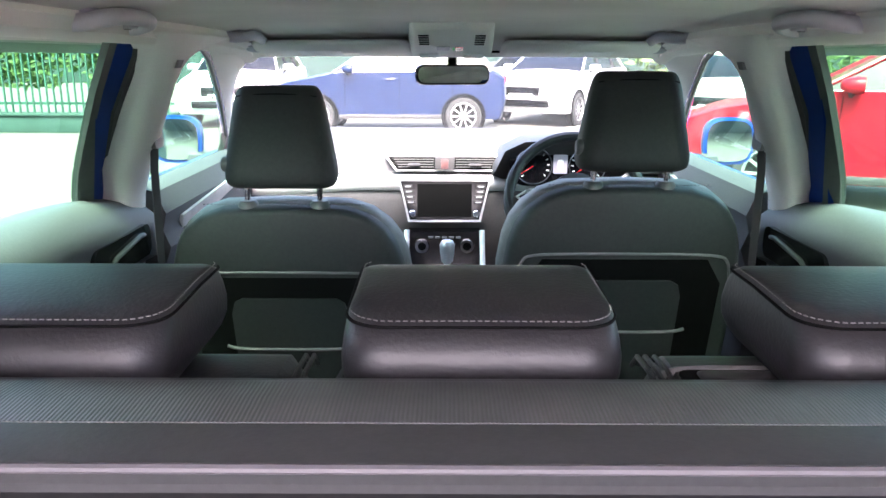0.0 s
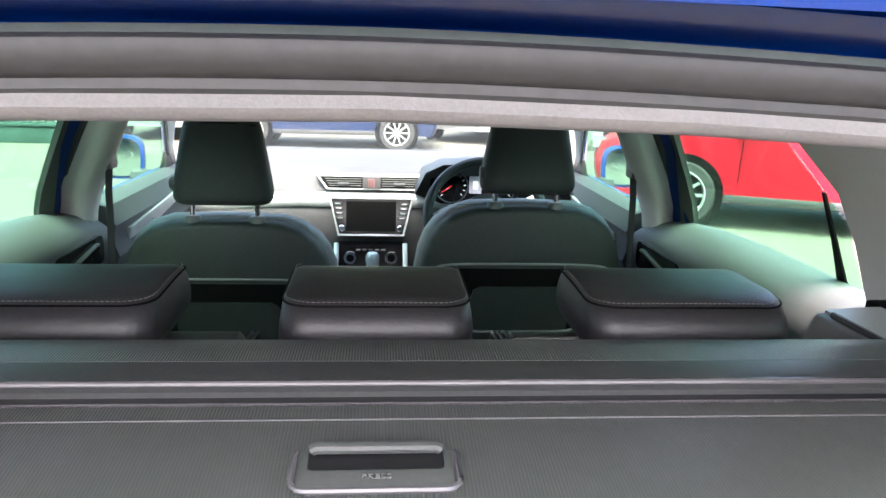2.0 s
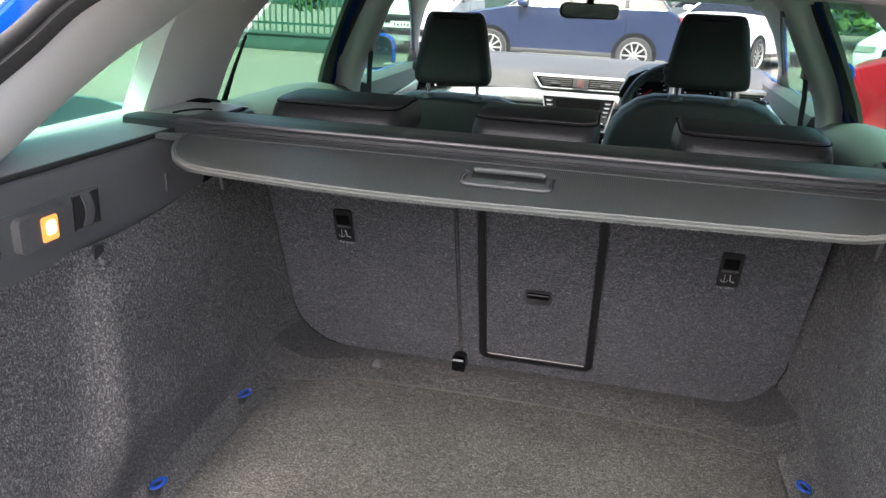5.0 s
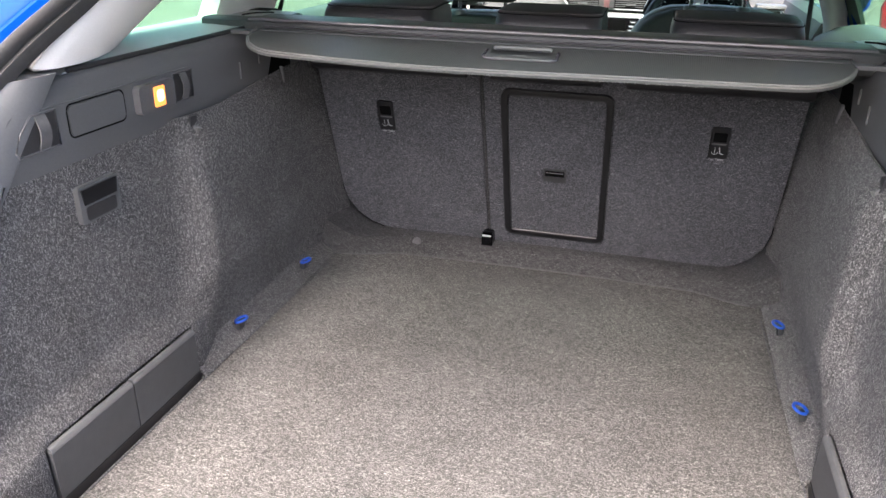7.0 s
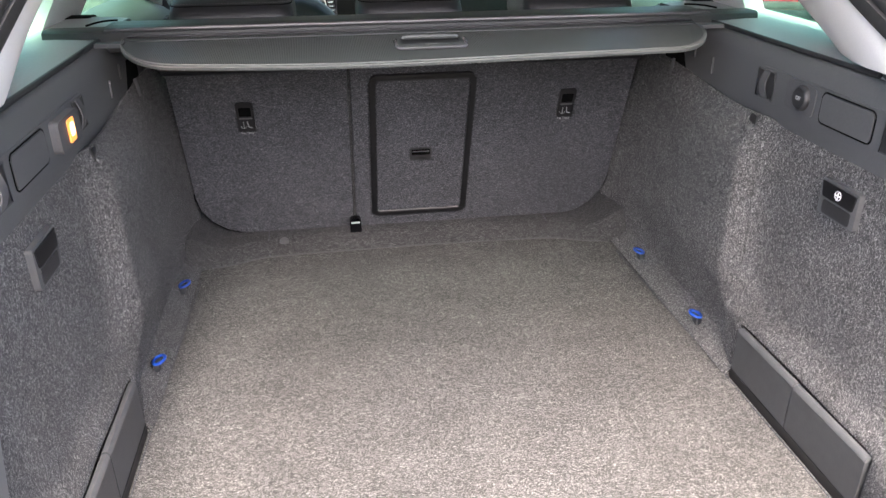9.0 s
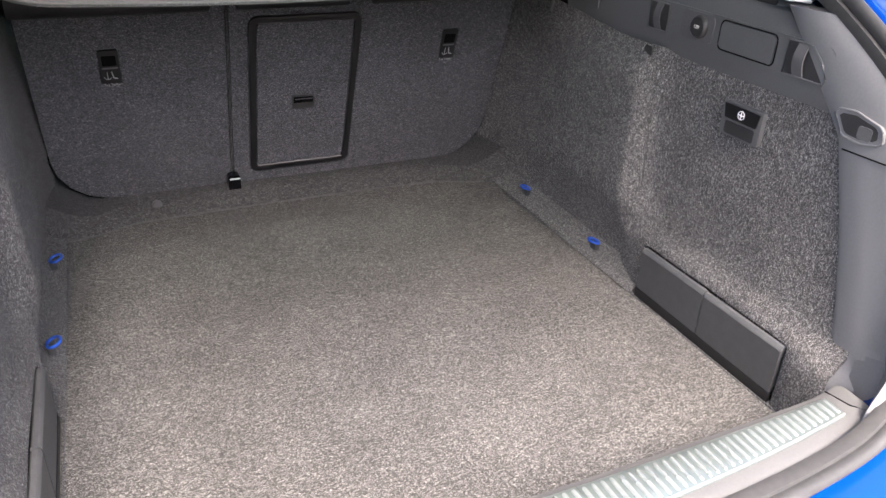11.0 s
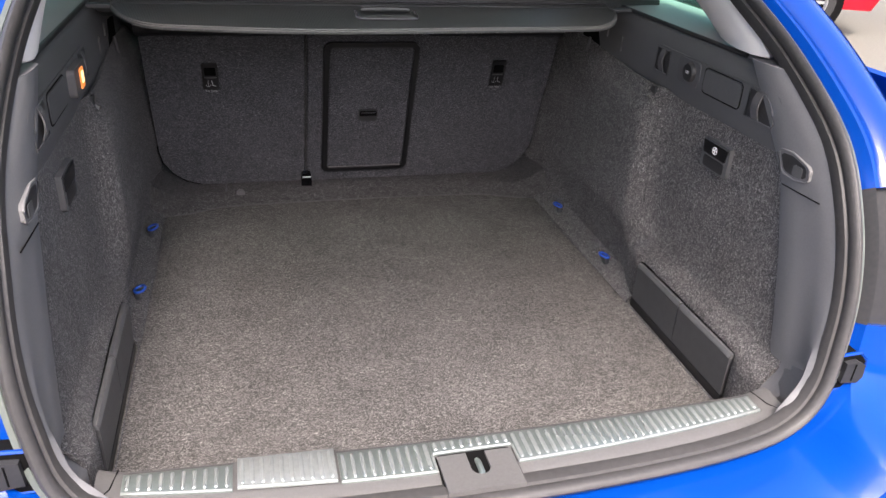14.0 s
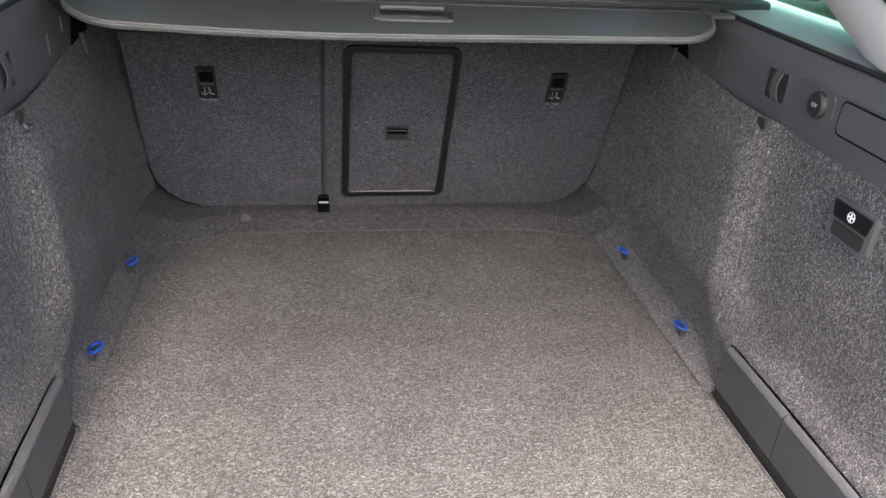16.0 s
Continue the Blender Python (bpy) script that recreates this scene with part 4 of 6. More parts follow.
def bumper_ring(p, o, w):
    k = min(1, max(0, (0.82 - p.z) / 0.07))
    k = k * k * (3 - 2 * k)
    return [p + o * (n * (1 - 0.55 * k) if n < 0.11 else n) + w * (e + k * a) for (n, e), a in zip(LOW, LEDGE)]


part("bumper", loft([bumper_ring(*FR[i]) for i in order]), BLUE, opening, "bright blue painted bumper")
for s, side in SIDES:
    lamp = thing("tail_lamp", (s * 0.72, 0.0, 0.84), "red car tail lamp beside the boot opening", "tail lamp", "tail lamps")
    poly = [(0.688, 0.835), (0.714, 0.895), (0.730, 0.97), (0.76, 0.97), (0.79, 0.90), (0.765, 0.83)]
    part("lens", prism([(s * x, z) for x, z in poly], "y", -0.035, 0.12, 0.008), RED_LENS, lamp)
    buf = thing("bump_stop", (s * 0.60, -0.06, 0.755), "black rubber tailgate bump stop in blue body", "bump stop", "bump stops")
    part("recess", prism([(s * x, z) for x, z in ((0.517, .785), (0.563, .785), (0.569, .792), (0.569, .828), (0.557, .840), (0.517, .838))], "y", -0.088, -0.05, 0.003), DARK, buf)
    part("buffer", prism([(s * x, z) for x, z in ((0.529, .800), (0.557, .797), (0.565, .806), (0.563, .826), (0.549, .834), (0.531, .832))], "y", -0.096, -0.06, 0.005), LAMP_GREY, buf)
    part("buffer_groove", tube([(s * 0.545, -0.0965, 0.803), (s * 0.546, -0.0965, 0.830)], 0.0012, 5), DARK, buf)
    part("recess_rim", tube([(s * x, -0.086, z) for x, z in ((0.519, .7835), (0.564, .7835), (0.571, .791), (0.571, .829), (0.558, .842), (0.519, .840))], 0.003, 6), BLUE, buf, "blue painted rim")

# roof edge inside: pale finisher over the opening, headliner, outer roof
def rim_at(x):
    u = abs(x)
    top = [p for p in HALF if p[2] > 1.37] + [(0, 0.506, 1.441)]
    top = sorted(top)
    for a, c in zip(top, top[1:]):
        if a[0] <= u <= c[0]:
            t = (u - a[0]) / (c[0] - a[0])
            return a[1] + (c[1] - a[1]) * t, a[2] + (c[2] - a[2]) * t
    return top[-1][1], top[-1][2]


rows = []
for x in np.linspace(-0.478, 0.478, 49):
    y, z = rim_at(x)
    k = 1 - 0.75 * max(0, (abs(x) - 0.30) / 0.18)
    rows.append([(x, y + dy, z + dz) for dy, dz in ((-0.010, -0.0105 * k), (-0.012, -0.014 * k), (-0.008, -0.0185 * k), (0.004, -0.0205 * k), (0.035, -0.015 * k), (0.085, 0.004), (0.11, 0.014), (0.10, 0.03), (0.0, 0.006))])
part("pale_finisher", loft(rows), FINISHER, opening, "pale cloth finisher round the opening", angle=60)


def roof_z(x, y):
    flat = min(1, max(0, (y - 1.95) / 0.4))
    z = 1.468 - 0.055 * (1 - 0.82 * flat * flat * (3 - 2 * flat)) * (min(abs(x), 0.58) / 0.565) ** 8
    if y > 1.85:
        z -= 0.072 * ((y - 1.85) / 0.55) ** 3.4
    if y < 0.8:
        z -= 0.028 * ((0.8 - y) / 0.27) ** 2
    return z


rows = [[(x, y, roof_z(x, y)) for x in np.linspace(-0.60, 0.60, 31)] for y in np.linspace(0.53, 2.40, 40)]
solo("ceiling", slab(rows, 0.008), HEADLINER, "pale grey cloth headliner of the car", "headliner", kind="structure", angle=60)
rows = [[(x, y, roof_z(x, y) + 0.055 - 0.01 * (abs(x) / 0.6) ** 2) for x in np.linspace(-0.64, 0.64, 31)] for y in np.linspace(0.47, 2.45, 30)]
solo("roof_skin", slab(rows, 0.01), BLUE, "bright blue painted roof panel of the car", "car roof", kind="structure", angle=60)
# the open tailgate overhead
gate = thing("tailgate", (0, 0.45, 1.50), "open tailgate raised over the boot", "tailgate")


def gate_pt(x, t, drop=0.0):
    return (x * (0.86 + 0.14 * min(1, t / 0.5)), 0.475 - 1.075 * t, 1.505 + 0.60 * t - 0.10 * t * t - drop)


part("inner_panel", slab([[gate_pt(x, t) for x in np.linspace(-0.56, 0.56, 9)] for t in np.linspace(0.52, 1.0, 8)], 0.03), PLASTIC_GREY, gate, "dark plastic inner tailgate panel")
for s, _ in SIDES:
    part("side_frame", slab([[gate_pt(s * x, t) for x in (0.44, 0.50, 0.56)] for t in np.linspace(0.0, 0.53, 8)], 0.03), PLASTIC_GREY, gate)
part("top_frame", slab([[gate_pt(x, t) for x in np.linspace(-0.45, 0.45, 7)] for t in (0.0, 0.06, 0.11)], 0.03), BLUE, gate)
part("rear_glass", slab([[gate_pt(x, t) for x in np.linspace(-0.45, 0.45, 7)] for t in (0.1, 0.3, 0.53)], 0.004), GLASS_DARK, gate, "dark tinted rear window")
# its hinges on the roof edge
for s, side in SIDES:
    part("hinge_arm", tube([(s * 0.281, 0.50, 1.462), (s * 0.281, 0.475, 1.475), (s * 0.281, 0.45, 1.497), (s * 0.281, 0.44, 1.53)], 0.0055, 8), BLUE, gate, "blue painted hinge arm")
    part("hinge_arm", tube([(s * 0.305, 0.50, 1.462), (s * 0.307, 0.47, 1.474), (s * 0.309, 0.45, 1.492), (s * 0.309, 0.44, 1.52)], 0.0055, 8), BLUE, gate, "blue painted hinge arm")
    part("hinge_pin", tube([(s * 0.274, 0.467, 1.476), (s * 0.316, 0.467, 1.476)], 0.0045, 10), BLACK, gate)


# ---- load cover ----
cover = thing("load_cover", (0, 0.75, 1.17), "black roll-out load cover behind the rear seats", "load cover")
prof = [(0.757, 1.176), (0.758, 1.186), (0.763, 1.1905), (0.770, 1.1925), (0.811, 1.1915), (0.8125, 1.1895), (0.845, 1.190), (0.872, 1.188), (0.893, 1.182), (0.916, 1.172), (0.918, 1.150), (0.79, 1.142), (0.76, 1.155)]
b = loft([[(x, y, z) for y, z in prof] for x in np.linspace(-0.535, 0.535, 9)])
part("cassette", b, CASSETTE, cover, "smooth black cassette housing", angle=25)
prof = [(0.8135, 1.1885), (0.8145, 1.1905), (0.845, 1.1912), (0.872, 1.1892), (0.887, 1.1835), (0.886, 1.178)]
part("ribbed_band", loft([[(x, y, z) for y, z in prof] for x in np.linspace(-0.53, 0.53, 5)]), COVER, cover, "finely ribbed black band", angle=25)


def flap_rear(x):
    u = abs(x)
    y = 0.580 + 0.20 * u * u * 0.5
    if u > 0.40:
        t = min(1.0, (u - 0.40) / 0.096)
        y += 0.125 * (1 - math.sqrt(max(0.0, 1 - t * t)))
    return min(y, 0.745)


def flap_z(y):
    return 1.179 - 0.024 * ((0.752 - y) / 0.17) ** 1.3 if y < 0.752 else 1.179


rows = []
xs = sorted(set(list(np.linspace(-0.4955, 0.4955, 61)) + [s * v for s in (-1, 1) for v in (0.46, 0.475, 0.485, 0.49, 0.494)]))
for x in xs:
    r = flap_rear(x)
    rows.append([(x, r + (0.753 - r) * t, flap_z(r + (0.753 - r) * t) + 0.0015 * math.sin(x * 9) * (1 - t)) for t in (0, 0.03, 0.08, 0.2, 0.35, 0.5, 0.65, 0.8, 0.86, 0.9, 1)])
flap = part("flap", slab(rows, 0.0035), COVER, cover, "ribbed black fabric end panel of the cover", angle=50)
hem = [(x, flap_rear(x) + 0.001, flap_z(flap_rear(x)) + 0.0015 * math.sin(x * 9)) for x in xs]
part("hem", slab([[p + Vector((0, 0.0, 0.0022)), p + Vector((0, 0.004, 0.0034)), p + Vector((0, 0.008, 0.0028))] for p in map(Vector, hem)], 0.003), HEM, flap, "pale worn hem tape")
part("hem_line", tube([Vector(p) + Vector((0, 0.0105, 0.0032)) for p in hem], 0.0011, 5), HEM, flap)
part("front_ridge", tube([(x, 0.7645, 1.1905) for x in np.linspace(-0.53, 0.53, 7)], 0.0032, 10), RIDGE, cover, "rounded glossy edge of the cassette")
part("slot", box(-0.492, 0.492, 0.7475, 0.758, 1.176, 1.1815, 0.0), FRAME, cover, "dark slot where the cover rolls out")
part("slot_line", tube([(x, 0.7455, 1.1815) for x in np.linspace(-0.49, 0.49, 7)], 0.0007, 5), RIDGE, cover)
b = bmesh.new()
for i in range(150):
    x = -0.48 + 0.96 * i / 149
    tube([(x, 0.7425, 1.1815), (x + 0.0042, 0.7425, 1.1815)], 0.0005, 4, bm=b)
part("hem_stitching", b, RIDGE, flap)
part("fold_seam", tube([(x, 0.724, flap_z(0.724) + 0.001) for x in np.linspace(-0.485, 0.485, 20)], 0.0008, 5), PLASTIC_GREY, flap)
# frayed threads
random.seed(3)
b = bmesh.new()
for _ in range(200):
    x = random.uniform(-0.42, 0.30)
    p = Vector((x, flap_rear(x) - 0.002, flap_z(flap_rear(x)) - 0.001))
    tube([p, p + Vector((random.uniform(-.002, .002), -random.uniform(.0005, .0018), random.uniform(-.0015, .0005)))], 0.0004, 3, bm=b)
tagged(part("frayed_threads", b, STITCH, flap), kind="stuff")
# handle


def hd(x, y, up):
    return (x, y, flap_z(y) + up)


A, B, C = rrect(-0.057, 0.059, 0.638, 0.684, 0.011, 6), rrect(-0.053, 0.055, 0.642, 0.682, 0.008, 6), rrect(-0.047, 0.049, 0.657, 0.681, 0.004, 6)
b = loft([[hd(x, y, 0.001) for x, y in A], [hd(x, y, 0.004) for x, y in B], [hd(x, y, 0.0045) for x, y in C], [hd(x, y, 0.0025) for x, y in C]], cap=True)
handle = part("handle_plate", b, PLATE, cover, "moulded plastic press handle")
rim_ = [(x, y) for x, y in A if y < 0.680]
rim_ = sorted([q for q in rim_ if q[0] < -0.04], key=lambda q: -q[1]) + sorted([q for q in rim_ if q[0] >= -0.04], key=lambda q: (q[0], q[1]))
part("handle_rim", tube([hd(x, y, 0.003) for x, y in rim_], 0.0026, 7), RIDGE, handle, "raised rounded rim")
part("handle_slot", loft([[hd(x, y, 0.002) for x, y in C], [hd(x, y, 0.0038) for x, y in C]]), FRAME, handle, "dark bristly slot")
part("handle_grip", tube([hd(-0.045, 0.677, 0.006), hd(-0.042, 0.677, 0.008), hd(0.044, 0.677, 0.008), hd(0.047, 0.677, 0.006)], 0.0046, 10), PLATE, handle, "rounded grip bar")
letters("PRESS", 0.0085, Matrix.Translation(hd(0.001, 0.6485, 0.0056)), PRESSED, handle, "press_lettering")
for s, side in SIDES:
    part("end_cap", box(s * 0.537 - 0.012, s * 0.537 + 0.012, 0.765, 0.885, 1.148, 1.187, 0.005), PLASTIC, cover)
    part("end_bridge", loft([[(s * x, y, z) for y, z in ((0.764, 1.176), (0.765, 1.187), (0.772, 1.1905), (0.808, 1.190), (0.812, 1.186), (0.812, 1.176))] for x in (0.535, 0.60, 0.625, 0.63)]), CASSETTE, cover, "smooth end piece resting on the side shelf")
    part("cord", tube(smooth([(s * 0.532, 0.868, 1.1915), (s * 0.548, 0.862, 1.192), (s * 0.562, 0.842, 1.192), (s * 0.572, 0.815, 1.191)], 5), 0.0018, 6), DARK, cover, "thin black elastic cord")
    part("guide_tab", prism([(s * 0.49, 0.70), (s * 0.535, 0.705), (s * 0.535, 0.722), (s * 0.49, 0.735)], "z", 1.172, 1.178, 0.001), PLASTIC_GREY, cover)


# ---- car sides above the waist ----
def side_x(z):
    return 0.76 - 0.7 * (z - 1.13) if z > 1.13 else 0.76 + 0.10 * min(1, (1.13 - z) / 0.5)


def side_panel(poly, s, off, thick, n=5, bev=0.0):
    """A panel on the car's side: outline in (y, z), set inwards by off, of some thickness."""
    a = [(s * (side_x(z) - off), y, z) for y, z in poly]
    c = [(s * (side_x(z) - off - thick), y, z) for y, z in poly]
    b = loft([a, c])
    if bev:
        bmesh.ops.bevel(b, geom=[e for e in b.edges if e.calc_face_angle(0) > 0.5], offset=bev, segments=2, affect="EDGES", profile=0.5)
    return b


for s, side in SIDES:
    pillars = thing("pillar_trim", (s * 0.66, 1.3, 1.1), "pale plastic pillar trims along the car's side", "pillar trim", "pillar trims", "structure")
    # rear shelf beside the cover
    shelf = thing("side_shelf", (s * 0.62, 0.6, 1.16), "dark plastic shelf below the rear quarter window", "side shelf", "side shelves", "structure")
    rows = []
    for y in np.linspace(0.10, 1.02, 20):
        w = 0.16 if y > 0.3 else 0.16 * (0.35 + 0.65 * (y - 0.1) / 0.2)
        zz = 1.174 if y > 0.30 else 1.174 - 0.08 * ((0.30 - y) / 0.2)
        rows.append([(s * (0.545 + w * t), y, zz + 0.004 * (1 - (2 * t - 1) ** 2)) for t in np.linspace(0, 1.2, 7)])
    part("shelf_top", slab(rows, 0.012), SHELF, shelf)
    part("shelf_lip", tube([(s * 0.543, y, 1.174) for y in np.linspace(0.3, 1.0, 8)], 0.004, 6), PLASTIC, shelf)
    part("belt_slot", box(s * 0.66 - 0.045, s * 0.66 + 0.045, 1.0, 1.05, 1.160, 1.179, 0.004), DARK, shelf)
    # glass
    win = thing("window_rear_" + side, (s * 0.76, 1.6, 1.13), "green tinted rear door window", "car window", kind="structure")
    part("pane", side_panel([(1.26, 1.125), (1.92, 1.095), (1.67, 1.405), (1.42, 1.425), (1.27, 1.395), (1.20, 1.25)], s, 0.0, 0.004), GLASS_SIDE, win)
    win = thing("window_quarter_" + side, (s * 0.74, 0.75, 1.17), "green tinted rear quarter window", "car window", kind="structure")
    part("pane", side_panel([(0.35, 1.165), (0.90, 1.165), (0.92, 1.38), (0.60, 1.36)], s, 0.0, 0.004), GLASS_SIDE, win)
    win = thing("window_front_" + side, (s * 0.76, 2.5, 1.1), "front door window", "car window", kind="structure")
    part("pane", side_panel([(2.10, 1.06), (3.0, 1.05), (2.80, 1.171), (2.53, 1.278), (2.29, 1.365), (2.17, 1.40), (2.0, 1.405)], s, 0.0, 0.004), GLASS_SIDE, win)
    # pillars
    # centre pillar: one facet faces the rear door's glass, the other the cabin
    levels = ((0.55, 2.00, 1.99, 2.09), (0.80, 2.00, 1.99, 2.09), (1.00, 1.995, 1.985, 2.09), (1.06, 1.985, 1.98, 2.085), (1.10, 1.968, 1.968, 2.075), (1.155, 1.928, 1.932, 2.055), (1.222, 1.868, 1.884, 1.995), (1.283, 1.822, 1.840, 1.935), (1.338, 1.785, 1.802, 1.882), (1.365, 1.765, 1.784, 1.866), (1.385, 1.748, 1.772, 1.872), (1.400, 1.728, 1.750, 1.905), (1.412, 1.695, 1.715, 1.97), (1.425, 1.64, 1.66, 2.05))
    rows = []
    for z, yr, yc, yf in levels:
        rows.append([(s * (side_x(z) - o), y, z) for o, y in ((0.0, yr + 0.022), (0.028, yr + 0.016), (0.045, yr + 0.008), (0.066, (yr + yc) / 2 - 0.004), (0.080, yc + 0.004), (0.086, yc + 0.018), (0.090, (yc + yf) / 2), (0.087, yf - 0.018), (0.079, yf - 0.003), (0.062, yf + 0.006), (0.03, yf + 0.008), (0.0, yf + 0.008))])
    part("centre_pillar", loft(rows), TRIM, pillars, "pale plastic centre pillar trim", angle=60)
    part("pillar_foot", loft([[(s * (side_x(z) - o), y, z) for o, y in ((0.0, 2.03), (0.06, 1.995), (0.092, 1.985), (0.096, 2.04), (0.090, 2.095), (0.0, 2.11))] for z in (0.50, 0.8, 0.985, 0.992)]), PLASTIC_GREY, pillars, "grey lower pillar trim", angle=40)
    part("pillar_cap", side_panel([(1.80, 1.368), (1.822, 1.368), (1.812, 1.382), (1.79, 1.382)], s, 0.088, 0.005, bev=0.001), LEATHER_GREY, pillars, "small clip on the pillar")
    part("hook_clip", tube([(s * (side_x(1.355) - 0.052), 1.805, 1.362), (s * (side_x(1.35) - 0.060), 1.808, 1.350), (s * (side_x(1.34) - 0.054), 1.812, 1.338), (s * (side_x(1.345) - 0.05), 1.806, 1.342)], 0.0028, 6), HANDLE, pillars, "small pale clothes hook")
    part("rear_pillar", side_panel([(1.15, 1.13), (1.13, 1.17), (1.09, 1.24), (1.066, 1.31), (1.10, 1.37), (1.2, 1.43), (0.76, 1.43), (0.80, 1.36), (0.81, 1.31), (0.87, 1.165), (0.88, 1.13)], s, 0.025, 0.04, bev=0.012), TRIM, pillars)
    edge_r = smooth([(0.536, 0.235, 1.184), (0.534, 0.34, 1.252), (0.516, 0.44, 1.312), (0.486, 0.50, 1.362), (0.42, 0.53, 1.405)], 4)
    edge_f = smooth([(0.625, 0.50, 1.180), (0.620, 0.60, 1.225), (0.614, 0.72, 1.278), (0.605, 0.85, 1.325), (0.56, 1.0, 1.395)], 4)
    rows = []
    for r_, f_ in zip(edge_r, edge_f):
        ring = [r_ + Vector((0.03, 0.02, 0.0))]
        for t in (0, 0.04, 0.12, 0.3, 0.5, 0.7, 0.88, 0.96, 1.0):
            q = r_.lerp(f_, t)
            q.x -= 0.030 * (4 * t * (1 - t)) ** 0.7
            ring.append(q)
        ring += [f_ + Vector((0.05, 0.0, 0.0))]
        rows.append([(s * q.x, q.y, q.z) for q in ring])
    part("tail_pillar", slab(rows, 0.004), HEADLINER, pillars, "pale cloth covered tail pillar", angle=60)
    part("rear_window_edge", side_panel([(1.290, 1.12), (1.316, 1.12), (1.262, 1.21), (1.214, 1.29), (1.208, 1.29), (1.25, 1.21)], s, 0.006, 0.004), DARK, pillars)
    rail = [(0.6, 1.40), (1.2, 1.425), (1.9, 1.42), (2.3, 1.405), (2.45, 1.385)]
    part("roof_rail", tube([(s * (side_x(z) - 0.04), y, z + 0.012) for y, z in rail], 0.035, 10, flat=0.8), HEADLINER, pillars)
    # blue door frames seen through the glass
    frame_ = thing("door_frame", (s * 0.75, 2.0, 1.08), "blue painted door frame beside the centre pillar", "door frame", "door frames", "structure")
    edge_b = [(1.643, 1.415), (1.701, 1.331), (1.786, 1.229), (1.84, 1.17), (1.888, 1.121), (1.945, 1.05)]
    part("rear_frame", side_panel([(1.60, 1.435)] + edge_b + [(2.20, 1.05), (2.03, 1.25), (1.95, 1.435)], s, 0.010, 0.008, bev=0.002), FRAME_BLUE, frame_)
    part("glass_rubber", side_panel([(y - 0.010, z) for y, z in edge_b] + [(y + 0.018, z) for y, z in reversed(edge_b)], s, 0.008, 0.012, bev=0.002), SEAL_GREY, frame_, "grey green glass run rubber")
    edge_p = [(1.745, 1.405), (1.763, 1.388), (1.817, 1.288), (1.946, 1.166), (2.03, 1.07)]
    part("door_seal", side_panel([(y - 0.006, z) for y, z in edge_p] + [(y + 0.044, z) for y, z in reversed(edge_p)], s, 0.016, 0.010, bev=0.002), RUBBER, frame_, "black door seal")
    out_ = smooth([(0.535, 2.05, 1.418), (0.55, 2.15, 1.400), (0.567, 2.24, 1.377), (0.638, 2.544, 1.276), (0.725, 2.877, 1.151), (0.77, 3.03, 1.08)], 4)
    in_ = smooth([(0.47, 2.22, 1.418), (0.50, 2.36, 1.404), (0.534, 2.45, 1.384), (0.618, 2.60, 1.324), (0.70, 2.80, 1.225), (0.745, 3.02, 1.09)], 4)
    rows = []
    for a, c in zip(out_, in_):
        ring = []
        for t in (0.0, 0.15, 0.4, 0.65, 0.88, 1.0):
            q = a.lerp(c, t)
            ring.append((s * (q.x - 0.016 * (4 * t * (1 - t)) ** 0.7), q.y - 0.004 * t, q.z))
        ring.append((s * (c.x + 0.03), c.y + 0.05, c.z))
        rows.append(ring)
    part("screen_pillar", slab(rows, 0.004), HEADLINER, pillars, "pale cloth covered windscreen pillar", angle=60)
    part("front_frame", tube([(s * (q.x + 0.010), q.y + 0.005, q.z + 0.003) for q in out_], 0.011, 8), BLUE, frame_)
    part("frame_rubber", tube([(s * (q.x + 0.004), q.y - 0.012, q.z - 0.006) for q in out_], 0.005, 6), RUBBER, frame_)
    part("mirror_corner", side_panel([(2.88, 1.06), (3.06, 1.06), (2.86, 1.15)], s, 0.005, 0.02), PLASTIC, frame_)
    # doors inside
    door = thing("rear_door", (s * 0.74, 1.55, 0.5), "rear door card with soft dark top roll", "car door", "rear doors")
    rows = []
    for y in np.linspace(1.08, 2.06, 16):
        zt = 1.124 - 0.05 * max(0, (y - 1.55) / 0.5) ** 2
        rows.append([(s * x, y, z) for x, z in ((0.775, zt), (0.74, zt + 0.012), (0.70, zt + 0.006), (0.665, zt - 0.02), (0.65, zt - 0.06), (0.66, zt - 0.11), (0.70, zt - 0.13), (0.70, zt - 0.55), (0.80, zt - 0.55))])
    part("top_roll", loft(rows), DOORCARD, door)
    part("handle_recess", prism(rrect(1.72, 1.98, 0.985, 1.05, 0.02, 5), "x", s * 0.66, s * 0.646, 0.004), BLACK, door, "dark door pull recess")
    part("door_pull", tube([(s * 0.648, 1.77, 1.0), (s * 0.642, 1.80, 1.02), (s * 0.642, 1.92, 1.035), (s * 0.648, 1.95, 1.03)], 0.005, 8), PLASTIC, door)
    part("silver_strip", box(s * 0.655 - 0.008, s * 0.655 + 0.008, 1.1, 1.7, 0.955, 0.985, 0.004), SATIN, door)
    door = thing("front_door", (s * 0.74, 2.5, 0.5), "front door card with pale grey trim band", "car door", "front doors")
    rows = []
    for y in np.linspace(2.14, 3.05, 14):
        zt = 1.085
        rows.append([(s * x, y, z) for x, z in ((0.78, zt), (0.73, zt + 0.012), (0.69, zt), (0.67, zt - 0.05), (0.68, zt - 0.09), (0.665, zt - 0.13), (0.69, zt - 0.2), (0.69, zt - 0.5), (0.80, zt - 0.5))])
    part("card", loft(rows), DASH, door)
    part("trim_band", side_panel([(2.25, 0.95), (2.85, 1.02), (2.85, 1.05), (2.25, 1.01)], s, 0.105, 0.012, bev=0.004), SATIN, door, "satin silver trim band")
